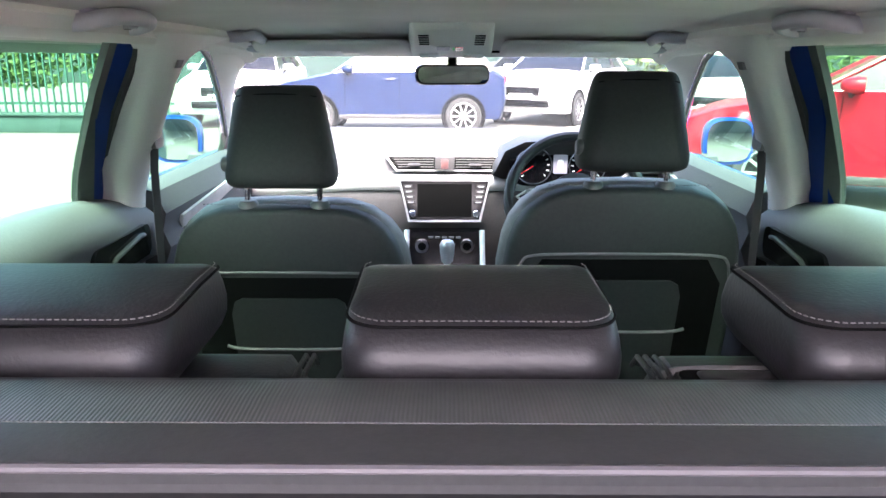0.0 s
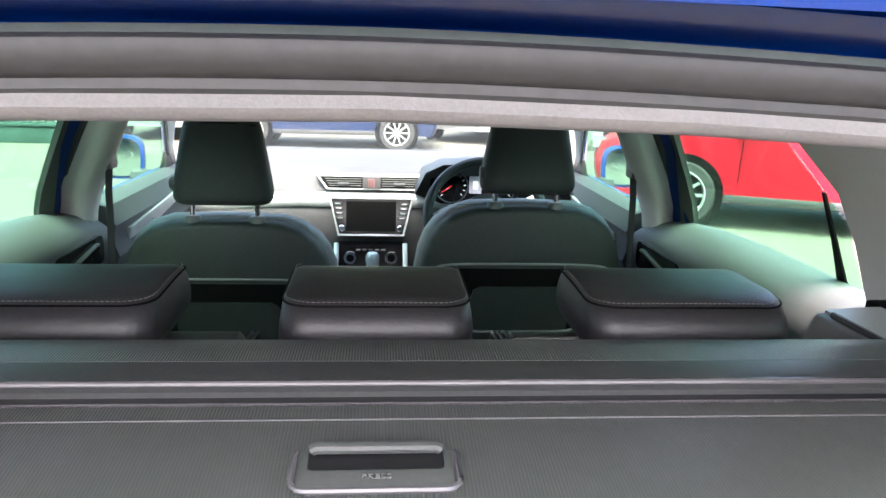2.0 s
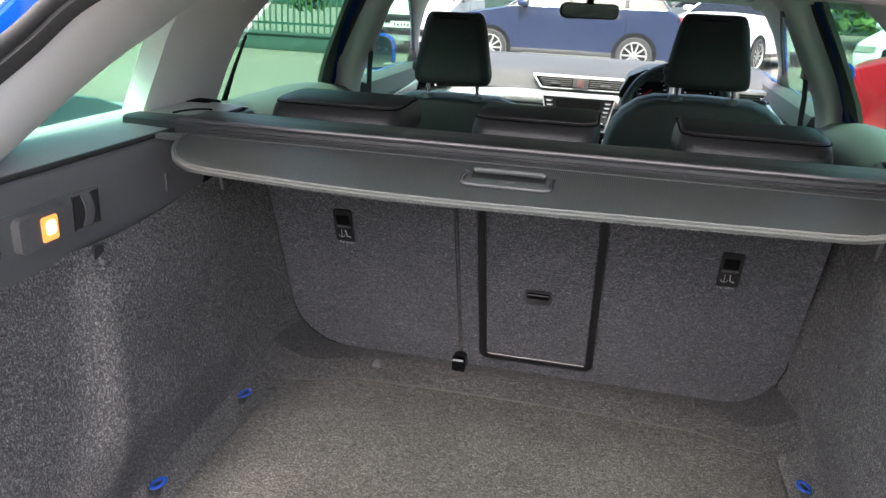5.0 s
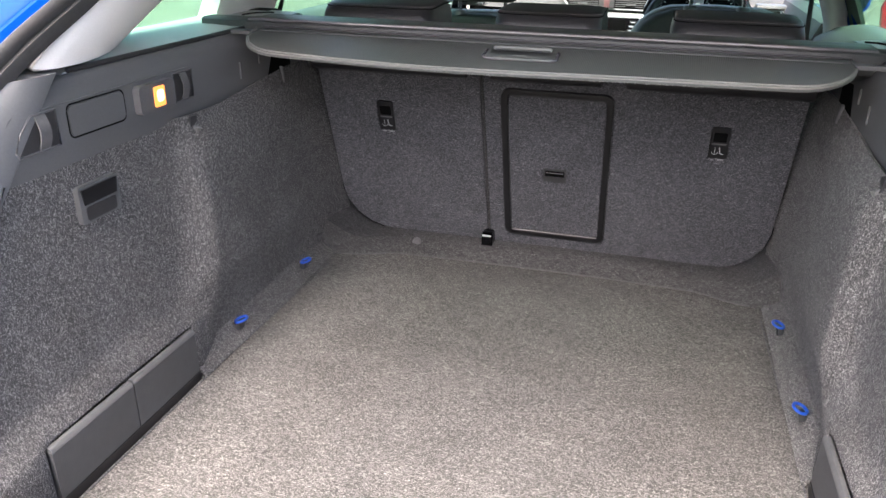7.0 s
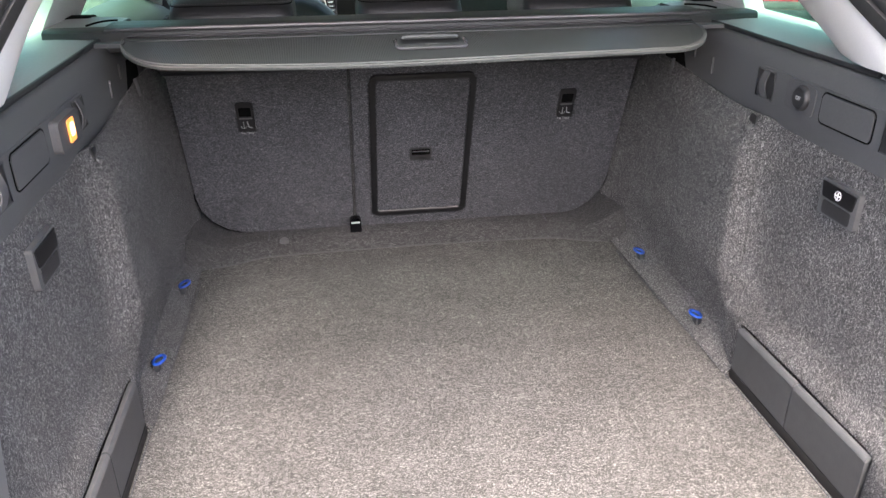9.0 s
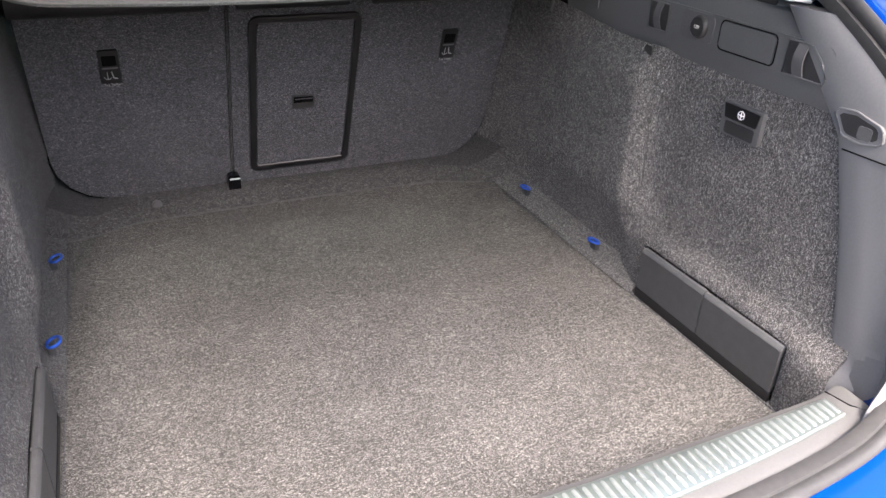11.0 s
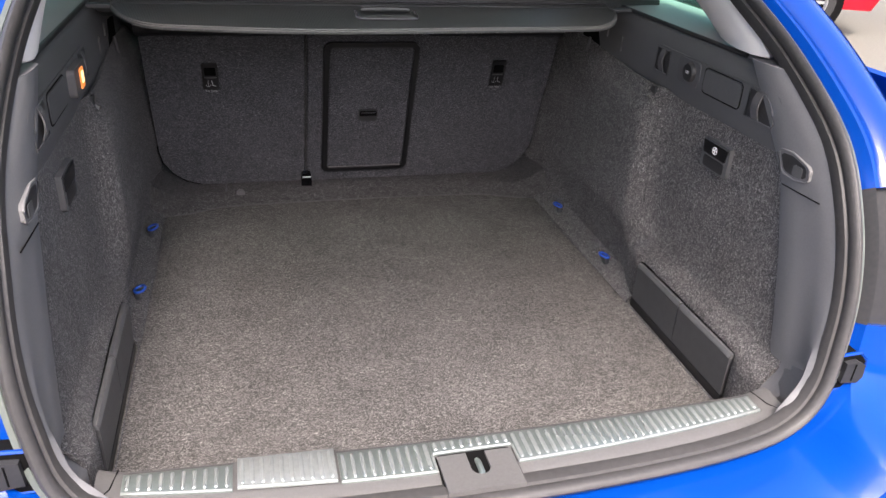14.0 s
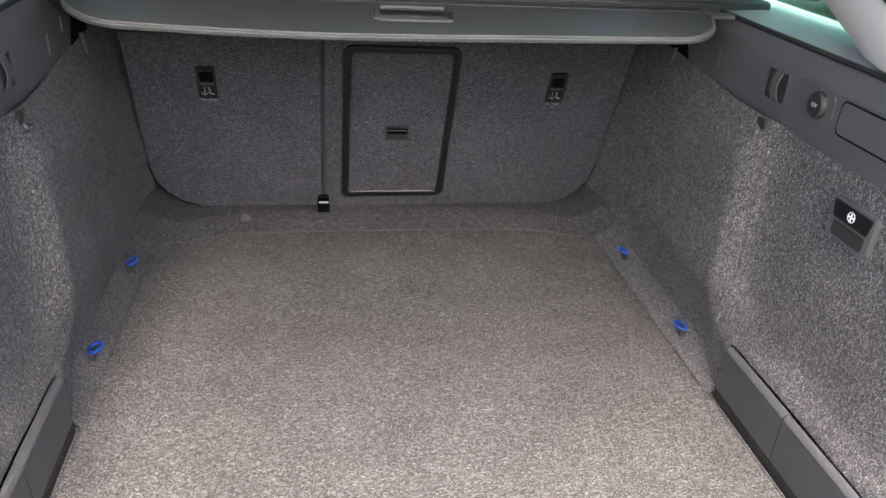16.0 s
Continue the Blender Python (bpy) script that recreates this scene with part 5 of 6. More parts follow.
    part("door_pull", prism(rrect(2.72, 2.84, 1.0, 1.05, 0.015, 4), "x", s * 0.672, s * 0.660, 0.003), BLACK, door)
    # belt
    belt = thing("seat_belt", (s * 0.64, 2.1, 0.7), "dark grey front seat belt hanging beside the pillar", "seat belt", "seat belts")
    strap = [Vector((s * x, y, z)) for x, y, z in ((0.606, 1.962, 1.262), (0.613, 1.958, 1.222), (0.622, 1.968, 1.16), (0.630, 1.985, 1.04), (0.637, 2.0, 0.96), (0.650, 2.02, 0.80))]
    across = Vector((-s * 0.0045, 0.009, 0))
    part("webbing", slab([[q - across, q, q + across] for q in strap], 0.0018), BELT, belt, "dark grey webbing strap")
    part("belt_guide", prism(rrect(1.940, 1.988, 1.208, 1.245, 0.010, 4), "x", s * 0.604, s * 0.64, 0.005), LEATHER_GREY, belt, "grey plastic belt guide")
    # door mirror outside
    mir = thing("door_mirror", (s * 0.95, 2.95, 1.0), "blue painted door mirror", "door mirror", "door mirrors")
    c = Vector((s * 0.917, 2.95, 1.12))
    rings = []
    for i in range(9):
        t = i / 8
        k = math.sqrt(max(0.03, 1 - t ** 2.2))
        rings.append([(c.x + 0.084 * k * sx, c.y + 0.11 * t, c.z + 0.079 * k * sz) for sx, sz in [(math.copysign(abs(math.cos(a)) ** 0.6, math.cos(a)), math.copysign(abs(math.sin(a)) ** 0.6, math.sin(a))) for a in np.linspace(0, 2 * math.pi, 20, endpoint=False)]])
    part("mirror_shell", loft(rings), BLUE, mir)
    part("mirror_glass", prism([(c.x + 0.074 * math.copysign(abs(math.cos(a)) ** 0.6, math.cos(a)), c.z + 0.068 * math.copysign(abs(math.sin(a)) ** 0.6, math.sin(a))) for a in np.linspace(0, 2 * math.pi, 20, endpoint=False)], "y", 2.943, 2.949), MIRROR, mir, "mirror glass")
    part("mirror_foot", tube([(s * 0.80, 2.93, 1.05), (s * 0.87, 2.95, 1.05)], 0.03, 8), PLASTIC, mir)
    # roof grab handles with their hinged feet
    for y0, y1 in ((2.115, 2.285), (1.400, 1.575)):
        def under(x, y, drop):
            return (s * x, y, roof_z(x, y) - drop)
        grab = thing("grab_handle", under(0.48, (y0 + y1) / 2, 0.01), "folded grey roof grab handle", "grab handle", "grab handles")
        half = [(0.502, 0.0, 0.002), (0.492, 0.0, 0.020), (0.472, 0.003, 0.025), (0.455, 0.014, 0.024), (0.447, 0.034, 0.022)]
        line = [under(x, y0 + d, drop) for x, d, drop in half] + [under(0.446, (y0 + y1) / 2, 0.020)] + [under(x, y1 - d, drop) for x, d, drop in reversed(half)]
        part("handle_bar", tube(smooth(line, 4), 0.0112, 12), HANDLE, grab)
        for y in (y0 + 0.024, y1 - 0.024):
            x, z = s * 0.484, roof_z(0.484, y)
            part("handle_mount", box(x - 0.017, x + 0.017, y - 0.013, y + 0.013, z - 0.026, z + 0.004, 0.005, 3), HANDLE, grab)
            part("mount_hollow", box(x - 0.008, x + 0.008, y - 0.007, y + 0.007, z - 0.0272, z - 0.020, 0.002, 1), LEATHER_GREY, grab)

# ---- front of the cabin ----
def front_seat(cx, top, rest0, rest1, name_label):
    seat = thing("front_seat", (cx, 2.3, 0.4), name_label, "car seat", "front seats")

    def yb(z):
        return 1.985 + 0.22 * (top - z)
    out = [(-0.257, 0.45), (-0.262, top - 0.20), (-0.252, top - 0.128), (-0.238, top - 0.085), (-0.215, top - 0.050), (-0.178, top - 0.02), (-0.13, top - 0.003), (0.0, top + 0.002)]
    out = out + [(-x, z) for x, z in reversed(out[:-1])]
    rings = []
    for k, d in ((0.93, 0.002), (0.975, 0.006), (1.0, 0.022), (1.005, 0.05)):
        rings.append([(cx + x * k, yb(z) + d, z - (1 - k) * 0.22 * (1 if z > top - 0.21 else 0)) for x, z in out])
    back = part("backrest_shell", loft(rings), SEATBACK, seat, "dark seat back cover", angle=50)
    rings = []
    for k, d in ((1.0, 0.048), (1.03, 0.06), (1.045, 0.10), (0.97, 0.15), (0.8, 0.17)):
        rings.append([(cx + x * k, yb(z) + d, z - (1 - k) * 0.2 * (1 if z > top - 0.21 else 0)) for x, z in out])
    part("backrest_cushion", loft(rings), LEATHER_GREY, seat, "grey leatherette side bolster", angle=50)
    part("base_cushion", bolster(cx - 0.26, cx + 0.26, 0.52, 2.42, 0.10, 0.26), LEATHER, seat)
    # pocket
    pz = top - 0.148
    line = [(cx + x, yb(pz + dz) - 0.002, pz + dz) for x, dz in ((-0.235, -0.06), (-0.225, -0.02), (-0.20, -0.004), (-0.10, 0.0), (0.10, 0.0), (0.20, -0.004), (0.225, -0.02), (0.235, -0.06))]
    part("pocket_edge", tube(smooth(line, 4), 0.0035, 7), LEATHER_GREY, back, "pale piped pocket edge")
    # the pocket's inner shade is a black plate on the seat back
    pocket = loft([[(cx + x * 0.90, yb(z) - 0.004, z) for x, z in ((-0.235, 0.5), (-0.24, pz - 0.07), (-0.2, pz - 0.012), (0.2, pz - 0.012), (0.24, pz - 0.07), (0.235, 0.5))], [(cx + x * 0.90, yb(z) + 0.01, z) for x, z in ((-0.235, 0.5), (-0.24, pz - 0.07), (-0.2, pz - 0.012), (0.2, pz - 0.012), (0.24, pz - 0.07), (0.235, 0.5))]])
    part("pocket_shade", pocket, DARK, back, "black plate drawn as the shaded hollow of the back pocket")
    fl = [(-0.128, 0.5), (-0.130, pz - 0.10), (-0.122, pz - 0.072), (-0.105, pz - 0.062), (0.105, pz - 0.062), (0.122, pz - 0.072), (0.130, pz - 0.10), (0.128, 0.5)]
    part("pocket_flap", loft([[(cx + x, yb(z) - 0.012, z) for x, z in fl], [(cx + x, yb(z) - 0.004, z) for x, z in fl]]), SEATBACK, back)
    line = [(cx + x, yb(pz - 0.19) - 0.014, pz - 0.19 + dz) for x, dz in ((-0.15, 0.008), (-0.10, 0.0), (0.10, 0.0), (0.15, 0.008))]
    part("pocket_piping", tube(smooth(line, 4), 0.004, 7), LEATHER_GREY, back, "pale piping across the pocket")
    b = bmesh.new()
    for i in range(44):
        x = -0.17 + 0.34 * i / 43
        tube([(cx + x - 0.0025, yb(top) + 0.03, top + 0.004), (cx + x + 0.0025, yb(top) + 0.03, top + 0.004)], 0.0009, 4, bm=b)
    part("stitching", b, STITCH, back)
    # headrest, tapering upwards
    rings = []
    for t in [0.5 - 0.5 * math.cos(math.pi * i / 22) for i in range(23)]:
        z = rest0 + (rest1 - rest0) * t
        u = abs(2 * t - 1)
        e = max(0.0, 1 - u ** 7.0) ** (1 / 3.2)
        hw = (0.121 - 0.030 * t - 0.004 * t * t) * (0.72 + 0.28 * e)
        dep = 0.115 - 0.035 * t
        y0 = 1.962 + 0.02 * t + 0.35 * dep * (1 - e)
        y1 = 1.962 + 0.02 * t + dep - 0.35 * dep * (1 - e)
        rings.append([(cx + x, y, z) for x, y in rrect(-hw, hw, y0, y1, min(0.036, 0.45 * (y1 - y0)), 7)])
    head = part("headrest", loft(rings), REST_HIDE, seat, "black padded headrest on chrome posts", angle=50)
    zt = rest1 - 0.016
    part("top_seam", tube([(cx + x, 1.9835 + 0.010 * (x / 0.085) ** 4, zt - 0.006 * (x / 0.085) ** 2) for x in np.linspace(-0.082, 0.082, 15)], 0.0012, 5), DARK, head)
    part("button", lathe([(0, -0.004), (0.013, -0.004), (0.016, -0.001), (0.017, 0.002), (0.017, 0.010)], (cx - 0.117, 2.0, rest0 + 0.05), "x", 20), PLASTIC_GREY, head)
    for dx in (-0.077, 0.077):
        part("post", tube([(cx + dx, 2.02, top - 0.03), (cx + dx, 2.02, rest0 + 0.02)], 0.0065, 10), CHROME, head)
        part("post_collar", lathe([(0.0, 0.012), (0.016, 0.010), (0.021, 0.004), (0.022, -0.006)], (cx + dx, 2.02, top + 0.002), "z", 16), PLASTIC_GREY, seat)


front_seat(-0.370, 1.078, 1.120, 1.331, "dark front passenger seat with black headrest")
front_seat(0.366, 1.123, 1.158, 1.362, "dark driver's seat with black headrest, raised higher")

# dashboard
dash = thing("dashboard", (0, 3.0, 0.6), "grey dashboard with silver strip and centre screen", "dashboard")
prof = [(3.62, 1.10), (3.4, 1.105), (3.2, 1.100), (3.05, 1.090), (2.955, 1.078), (2.93, 1.060), (2.915, 1.03), (2.90, 1.012)]
part("top_pad", loft([[(x, y + 0.05 * (x / 0.7) ** 2, z) for y, z in prof] + [(x, 3.62, 1.0)] for x in np.linspace(-0.74, 0.74, 21)]), DASH, dash, "soft pale grey dashboard top", angle=50)
prof = [(2.902, 1.014), (2.884, 1.010), (2.872, 0.998), (2.868, 0.975), (2.878, 0.962), (2.93, 0.96), (2.93, 1.014)]
part("silver_strip", loft([[(x, y + 0.05 * (x / 0.7) ** 2, z - 0.03 * max(0, (-x - 0.3) / 0.4)) for y, z in prof] for x in np.linspace(-0.72, 0.72, 21)]), SATIN, dash, "wide satin silver dashboard strip", angle=50)
prof = [(2.885, 0.962), (2.872, 0.93), (2.878, 0.85), (2.91, 0.74), (2.97, 0.60), (3.1, 0.6), (3.1, 0.96)]
part("lower_dash", loft([[(x, y + 0.05 * (x / 0.7) ** 2, z) for y, z in prof] for x in np.linspace(-0.72, 0.72, 21)]), DASH, dash, angle=50)
CX = -0.026


def trapezoid(w0, w1, z0, z1):
    return [(CX - w1, z1), (CX - w0, z0), (CX + w0, z0), (CX + w1, z1)]


def facing(poly, y_of, t0, t1, bev=0.0):
    b = loft([[(x, y_of(z) + t0, z) for x, z in poly], [(x, y_of(z) + t1, z) for x, z in poly]])
    if bev:
        bmesh.ops.bevel(b, geom=[e for e in b.edges if e.calc_face_angle(0) > 0.5], offset=bev, segments=2, affect="EDGES", profile=0.5)
    return b


# centre vents
vent = part("vent_surround", facing(trapezoid(0.160, 0.198, 1.026, 1.076), lambda z: 2.90 + 0.3 * (z - 1.03), -0.012, 0.05, 0.003), SATIN, dash, "silver framed centre air vents")
part("vent_hollow", facing(trapezoid(0.155, 0.187, 1.031, 1.071), lambda z: 2.90 + 0.3 * (z - 1.03), -0.0135, 0.0, 0.0), DARK, vent)
for z in (1.039, 1.047, 1.055, 1.063):
    for x0, x1 in ((-0.172, -0.036), (0.036, 0.172)):
        k = 0.85 + 0.15 * (z - 1.031) / 0.04
        part("slat", box(CX + x0 * k if x0 < 0 and x1 < 0 else CX + x0, CX + x1 if x1 < 0 else CX + x1 * k, 2.884 + 0.3 * (z - 1.03), 2.90, z - 0.0014, z + 0.0014, 0.0006, 1), PLASTIC_GREY, vent)
part("vent_centre", box(CX - 0.032, CX + 0.032, 2.882, 2.91, 1.030, 1.072, 0.003), DASH, vent)
part("hazard_switch", box(CX - 0.012, CX + 0.012, 2.880, 2.89, 1.034, 1.066, 0.002), HAZARD, vent, "red hazard light switch")
for dx in (-0.1, 0.1):
    part("vent_tab", box(CX + dx - 0.02, CX + dx + 0.02, 2.878, 2.89, 1.044, 1.051, 0.002), PLASTIC_GREY, vent)
# screen
def scr_y(z):
    return 2.855 - 0.18 * (1.0 - z)


screen = part("screen_bezel", facing(trapezoid(0.118, 0.149, 0.868, 1.004), scr_y, -0.002, 0.06, 0.004), SATIN, dash, "centre screen in a silver trapezoid frame")
part("screen_panel", facing(trapezoid(0.112, 0.1425, 0.876, 0.998), scr_y, -0.004, 0.0, 0.001), BLACK, screen, "glossy black touch screen panel")
part("display", facing([(CX - 0.088, 0.99), (CX - 0.088, 0.885), (CX + 0.088, 0.885), (CX + 0.088, 0.99)], scr_y, -0.0048, -0.002, 0), DARK, screen)
for s, _ in SIDES:
    part("knob", lathe([(0, -0.012), (0.009, -0.012), (0.0115, -0.009), (0.012, 0.0)], (CX + s * 0.103, scr_y(0.895) - 0.004, 0.897), "y", 18), CHROME, screen, "round silver volume knob")
    for i in range(4):
        z = 0.982 - i * 0.0165
        part("key", box(CX + s * (0.118 - i * 0.003) - 0.014, CX + s * (0.118 - i * 0.003) + 0.014, scr_y(z) - 0.008, scr_y(z) - 0.003, z - 0.005, z + 0.005, 0.001, 1), PLASTIC, screen)
        part("key_mark", box(CX + s * (0.118 - i * 0.003) - 0.009, CX + s * (0.118 - i * 0.003) + 0.009, scr_y(z) - 0.0086, scr_y(z) - 0.0078, z - 0.0016, z + 0.0016, 0), WHITE, screen)
# climate panel and gear lever
panel = part("climate_panel", facing([(CX - 0.115, 0.842), (CX - 0.11, 0.72), (CX + 0.11, 0.72), (CX + 0.115, 0.842)], lambda z: 2.80 - 0.3 * (0.84 - z), -0.004, 0.06, 0.004), BLACK, dash, "black climate control panel")
for s, _ in SIDES:
    k = part("climate_knob", lathe([(0.012, -0.006), (0.0135, -0.014), (0.022, -0.014), (0.024, -0.010), (0.024, 0.0)], (CX + s * 0.072, 2.788, 0.80), "y", 22), CHROME, panel, "chrome ringed climate knob")
    part("knob_face", lathe([(0, -0.010), (0.013, -0.010), (0.013, -0.004)], (CX + s * 0.072, 2.788, 0.80), "y", 16), BLACK, k)
    part("console_edge", tube([(CX + s * 0.12, 2.79, 0.85), (CX + s * 0.122, 2.74, 0.74), (CX + s * 0.125, 2.6, 0.68)], 0.009, 8), SATIN, panel)
for i in range(5):
    part("climate_key", box(CX - 0.044 + i * 0.022 - 0.008, CX - 0.044 + i * 0.022 + 0.008, 2.782, 2.79, 0.824, 0.83, 0.001, 1), PLASTIC_GREY, panel)
lever = thing("gear_lever", (0, 2.55, 0.64), "chrome topped gear lever on the centre console", "gear lever")
part("lever_shaft", tube([(-0.018, 2.57, 0.64), (-0.018, 2.55, 0.81)], 0.009, 10), CHROME, lever)
part("lever_knob", loft([[(-0.018 + r * math.cos(a), 2.548 + r * 1.2 * math.sin(a), z + 0.068) for a in np.linspace(0, 2 * math.pi, 16, endpoint=False)] for r, z in ((0.006, 0.735), (0.017, 0.745), (0.021, 0.775), (0.022, 0.795), (0.016, 0.806), (0.004, 0.809))]), SATIN, lever)
part("console", box(-0.13, 0.10, 2.1, 2.85, 0.4, 0.64, 0.02, 3), PLASTIC, lever, "black centre console")
# side vent by the passenger door
for s, _ in SIDES:
    v = part("side_vent", box(s * 0.63 - 0.06, s * 0.63 + 0.06, 2.87, 2.95, 1.02, 1.07, 0.008), PLASTIC_GREY, dash)
    for z in (1.034, 1.045, 1.056):
        part("slat", box(s * 0.63 - 0.045, s * 0.63 + 0.045, 2.864, 2.88, z - 0.0015, z + 0.0015, 0), DARK, v)
# instrument binnacle
rings = []
for x, k in ((0.13, 0.2), (0.16, 0.75), (0.22, 1.0), (0.34, 1.05), (0.46, 1.0), (0.52, 0.75), (0.55, 0.2)):
    rings.append([(x, y, 1.02 + (z - 1.02) * k) for y, z in ((2.80, 1.115), (2.76, 1.135), (2.84, 1.150), (2.98, 1.13), (3.1, 1.06), (3.1, 1.0), (2.86, 1.0))])
part("binnacle_hood", loft(rings), PLASTIC, dash, "dark instrument hood", angle=60)
gauge = part("gauge_face", prism(rrect(0.18, 0.50, 0.99, 1.125, 0.05, 6), "y", 2.815, 2.86, 0.003), BLACK, dash, "black instrument dials")
for x in (0.255, 0.425):
    part("dial_ring", lathe([(0.055, 0.0), (0.056, -0.006), (0.060, -0.006), (0.061, 0.0)], (x, 2.813, 1.055), "y", 32), CHROME, gauge)
    for a in range(-40, 230, 22):
        part("dial_mark", tube([(x + 0.043 * math.cos(radians(a)), 2.8115, 1.055 + 0.043 * math.sin(radians(a))), (x + 0.051 * math.cos(radians(a)), 2.8115, 1.055 + 0.051 * math.sin(radians(a)))], 0.0012, 4), WHITE, gauge)
    part("needle", tube([(x, 2.811, 1.055), (x - 0.038, 2.811, 1.03)], 0.0012, 4), RED_LENS, gauge)
dsp = part("info_display", prism(rrect(0.318, 0.362, 1.03, 1.09, 0.003, 2), "y", 2.811, 2.816), SCREEN_ON, gauge, "small lit information display")
part("display_car", prism(rrect(0.331, 0.349, 1.045, 1.075, 0.005, 3), "y", 2.8095, 2.812), WHITE, dsp)
# steering wheel
wheel = thing("steering_wheel", (0.335, 2.47, 0.85), "black leather steering wheel with silver spoke trim", "steering wheel")
wc, wn_ = Vector((0.335, 2.48, 1.005)), Vector((0, -math.cos(radians(24)), math.sin(radians(24))))
wu = Vector((0, math.sin(radians(24)), math.cos(radians(24))))
part("rim", tube([wc + Vector((0.184, 0, 0)) * math.cos(a) + wu * 0.184 * math.sin(a) for a in np.linspace(0, 2 * math.pi, 48, endpoint=False)], 0.0155, 10, loop=True), LEATHER, wheel)
b = lathe([(0, -0.03), (0.05, -0.03), (0.075, -0.02), (0.08, 0.01), (0, 0.01)], (0, 0, 0), "y", 24)
bmesh.ops.transform(b, matrix=Matrix.Translation(wc) @ Matrix.Rotation(radians(-24), 4, "X"), verts=b.verts)
part("hub", b, PLASTIC, wheel)
for s, _ in SIDES:
    part("spoke", loft([[wc + Vector((s * x, 0, 0)) + wu * u + wn_ * d for u, d in ((0.028 * k, 0.01), (0.028 * k, -0.01), (-0.02 * k, -0.01), (-0.02 * k, 0.01))] for x, k in ((0.06, 1.3), (0.12, 1.0), (0.178, 0.8))]), PLASTIC, wheel)
    part("spoke_trim", tube([wc + Vector((s * x, 0, 0)) + wu * u + wn_ * 0.016 for x, u in ((0.085, 0.03), (0.13, 0.026), (0.165, 0.008), (0.13, -0.016), (0.085, -0.022))], 0.005, 7, loop=True), SATIN, wheel)
part("spoke", loft([[wc + Vector((x * k, 0, 0)) - wu * u + wn_ * d for x, d in ((-0.025, 0.008), (0.025, 0.008), (0.025, -0.008), (-0.025, -0.008))] for u, k in ((0.06, 1.6), (0.18, 1.0))]), PLASTIC, wheel)
part("column", tube([wc - wn_ * 0.0, wc - wn_ * 0.35], 0.045, 12), PLASTIC, wheel)

# windscreen, visors, roof console, mirror
win = thing("windscreen", (0, 3.0, 1.1), "clear laminated windscreen", "windscreen", kind="structure")
part("pane", slab([[(x * 1.1, 3.62 - 0.16 * (x / 0.7) ** 2, 1.09) for x in np.linspace(-0.72, 0.72, 9)], [(x * 0.78, 2.50 - 0.05 * (x / 0.7) ** 2, 1.41) for x in np.linspace(-0.72, 0.72, 9)]], 0.005), GLASS_FRONT, win)
part("header_band", loft([[(x, y - 0.03 * (x / 0.55) ** 2, z) for y, z in ((2.36, 1.398), (2.36, 1.42), (2.55, 1.42), (2.55, 1.40))] for x in np.linspace(-0.56, 0.56, 9)]), DARK, win)
for s, _ in SIDES:
    v = thing("sun_visor", (s * 0.32, 2.34, 1.39), "folded pale grey sun visor under the roof", "sun visor", "sun visors")
    outline = smooth([(0, y, z) for y, z in ((2.215, 1.422), (2.225, 1.410), (2.26, 1.399), (2.32, 1.392), (2.375, 1.3895), (2.392, 1.394), (2.38, 1.402), (2.32, 1.414), (2.25, 1.427))], 3, loop=True)
    c = Vector((0, 2.31, 1.405))
    part("visor_board", loft([[(s * x, c.y + (q.y - c.y) * k, c.z + (q.z - c.z) * k) for q in outline] for x, k in ((0.108, 0.55), (0.112, 0.85), (0.12, 1.0), (0.25, 1.0), (0.28, 0.97), (0.46, 0.93), (0.472, 0.80), (0.477, 0.5))]), TRIM, v, angle=60)
    part("visor_label", loft([[(s * x, y, z) for x, y, z in ((0.27, 2.250, 1.4005), (0.37, 2.250, 1.4005), (0.37, 2.318, 1.3905), (0.27, 2.318, 1.3905))], [(s * x, y, z) for x, y, z in ((0.27, 2.250, 1.4015), (0.37, 2.250, 1.4015), (0.37, 2.318, 1.393), (0.27, 2.318, 1.393))]]), WHITE, v, "pale printed label")
con = thing("roof_console", (0, 2.2, 1.40), "pale roof console with speaker slots and lamp", "roof console")


def on_console(x, t, out=0.0):
    """A point of the console's sloping face: t runs down it from the roof to the windscreen."""
    n = Vector((0, -0.283, -0.959))
    return Vector((CX + 0.014 + x, 2.06 + 0.24 * t, 1.456 - 0.056 * t)) + n * (out + 0.010)


def console_patch(x0, x1, t0, t1, o0, o1):
    return loft([[on_console(x, t, o) for x, t in ((x0, t0), (x1, t0), (x1, t1), (x0, t1))] for o in (o0, o1)])


rings = []
for k, o in ((1.12, -0.03), (1.08, -0.006), (1.0, 0.002), (0.96, 0.004)):
    rings.append([on_console(x * k * (0.92 + 0.10 * t), 0.5 + (t - 0.5) * k, o) for x, t in rrect(-0.088, 0.088, 0.0, 1.0, 0.06, 5)])
part("housing", loft(rings), TRIM, con, angle=50)
for s, _ in SIDES:
    for i in range(5):
        part("speaker_slot", console_patch(s * 0.061 - 0.011, s * 0.061 + 0.011, 0.16 + i * 0.075, 0.195 + i * 0.075, 0.0035, 0.005), DARK, con)
    part("map_lamp", console_patch(s * 0.052 - 0.022, s * 0.052 + 0.022, 0.84, 0.98, 0.0035, 0.006), WHITE, con, "pale reading lamp lens")
part("console_key", console_patch(-0.034, -0.004, 0.56, 0.68, 0.0035, 0.006), HANDLE, con)
part("red_switch", console_patch(0.008, 0.026, 0.58, 0.70, 0.0035, 0.006), RED_LENS, con, "small red switch")
part("green_light", console_patch(0.003, 0.006, 0.60, 0.68, 0.0035, 0.006), CONSOLE_GREEN, con, "tiny green indicator light")
mirror = thing("interior_mirror", (-0.006, 2.55, 1.31), "black interior mirror hanging at the windscreen", "mirror")
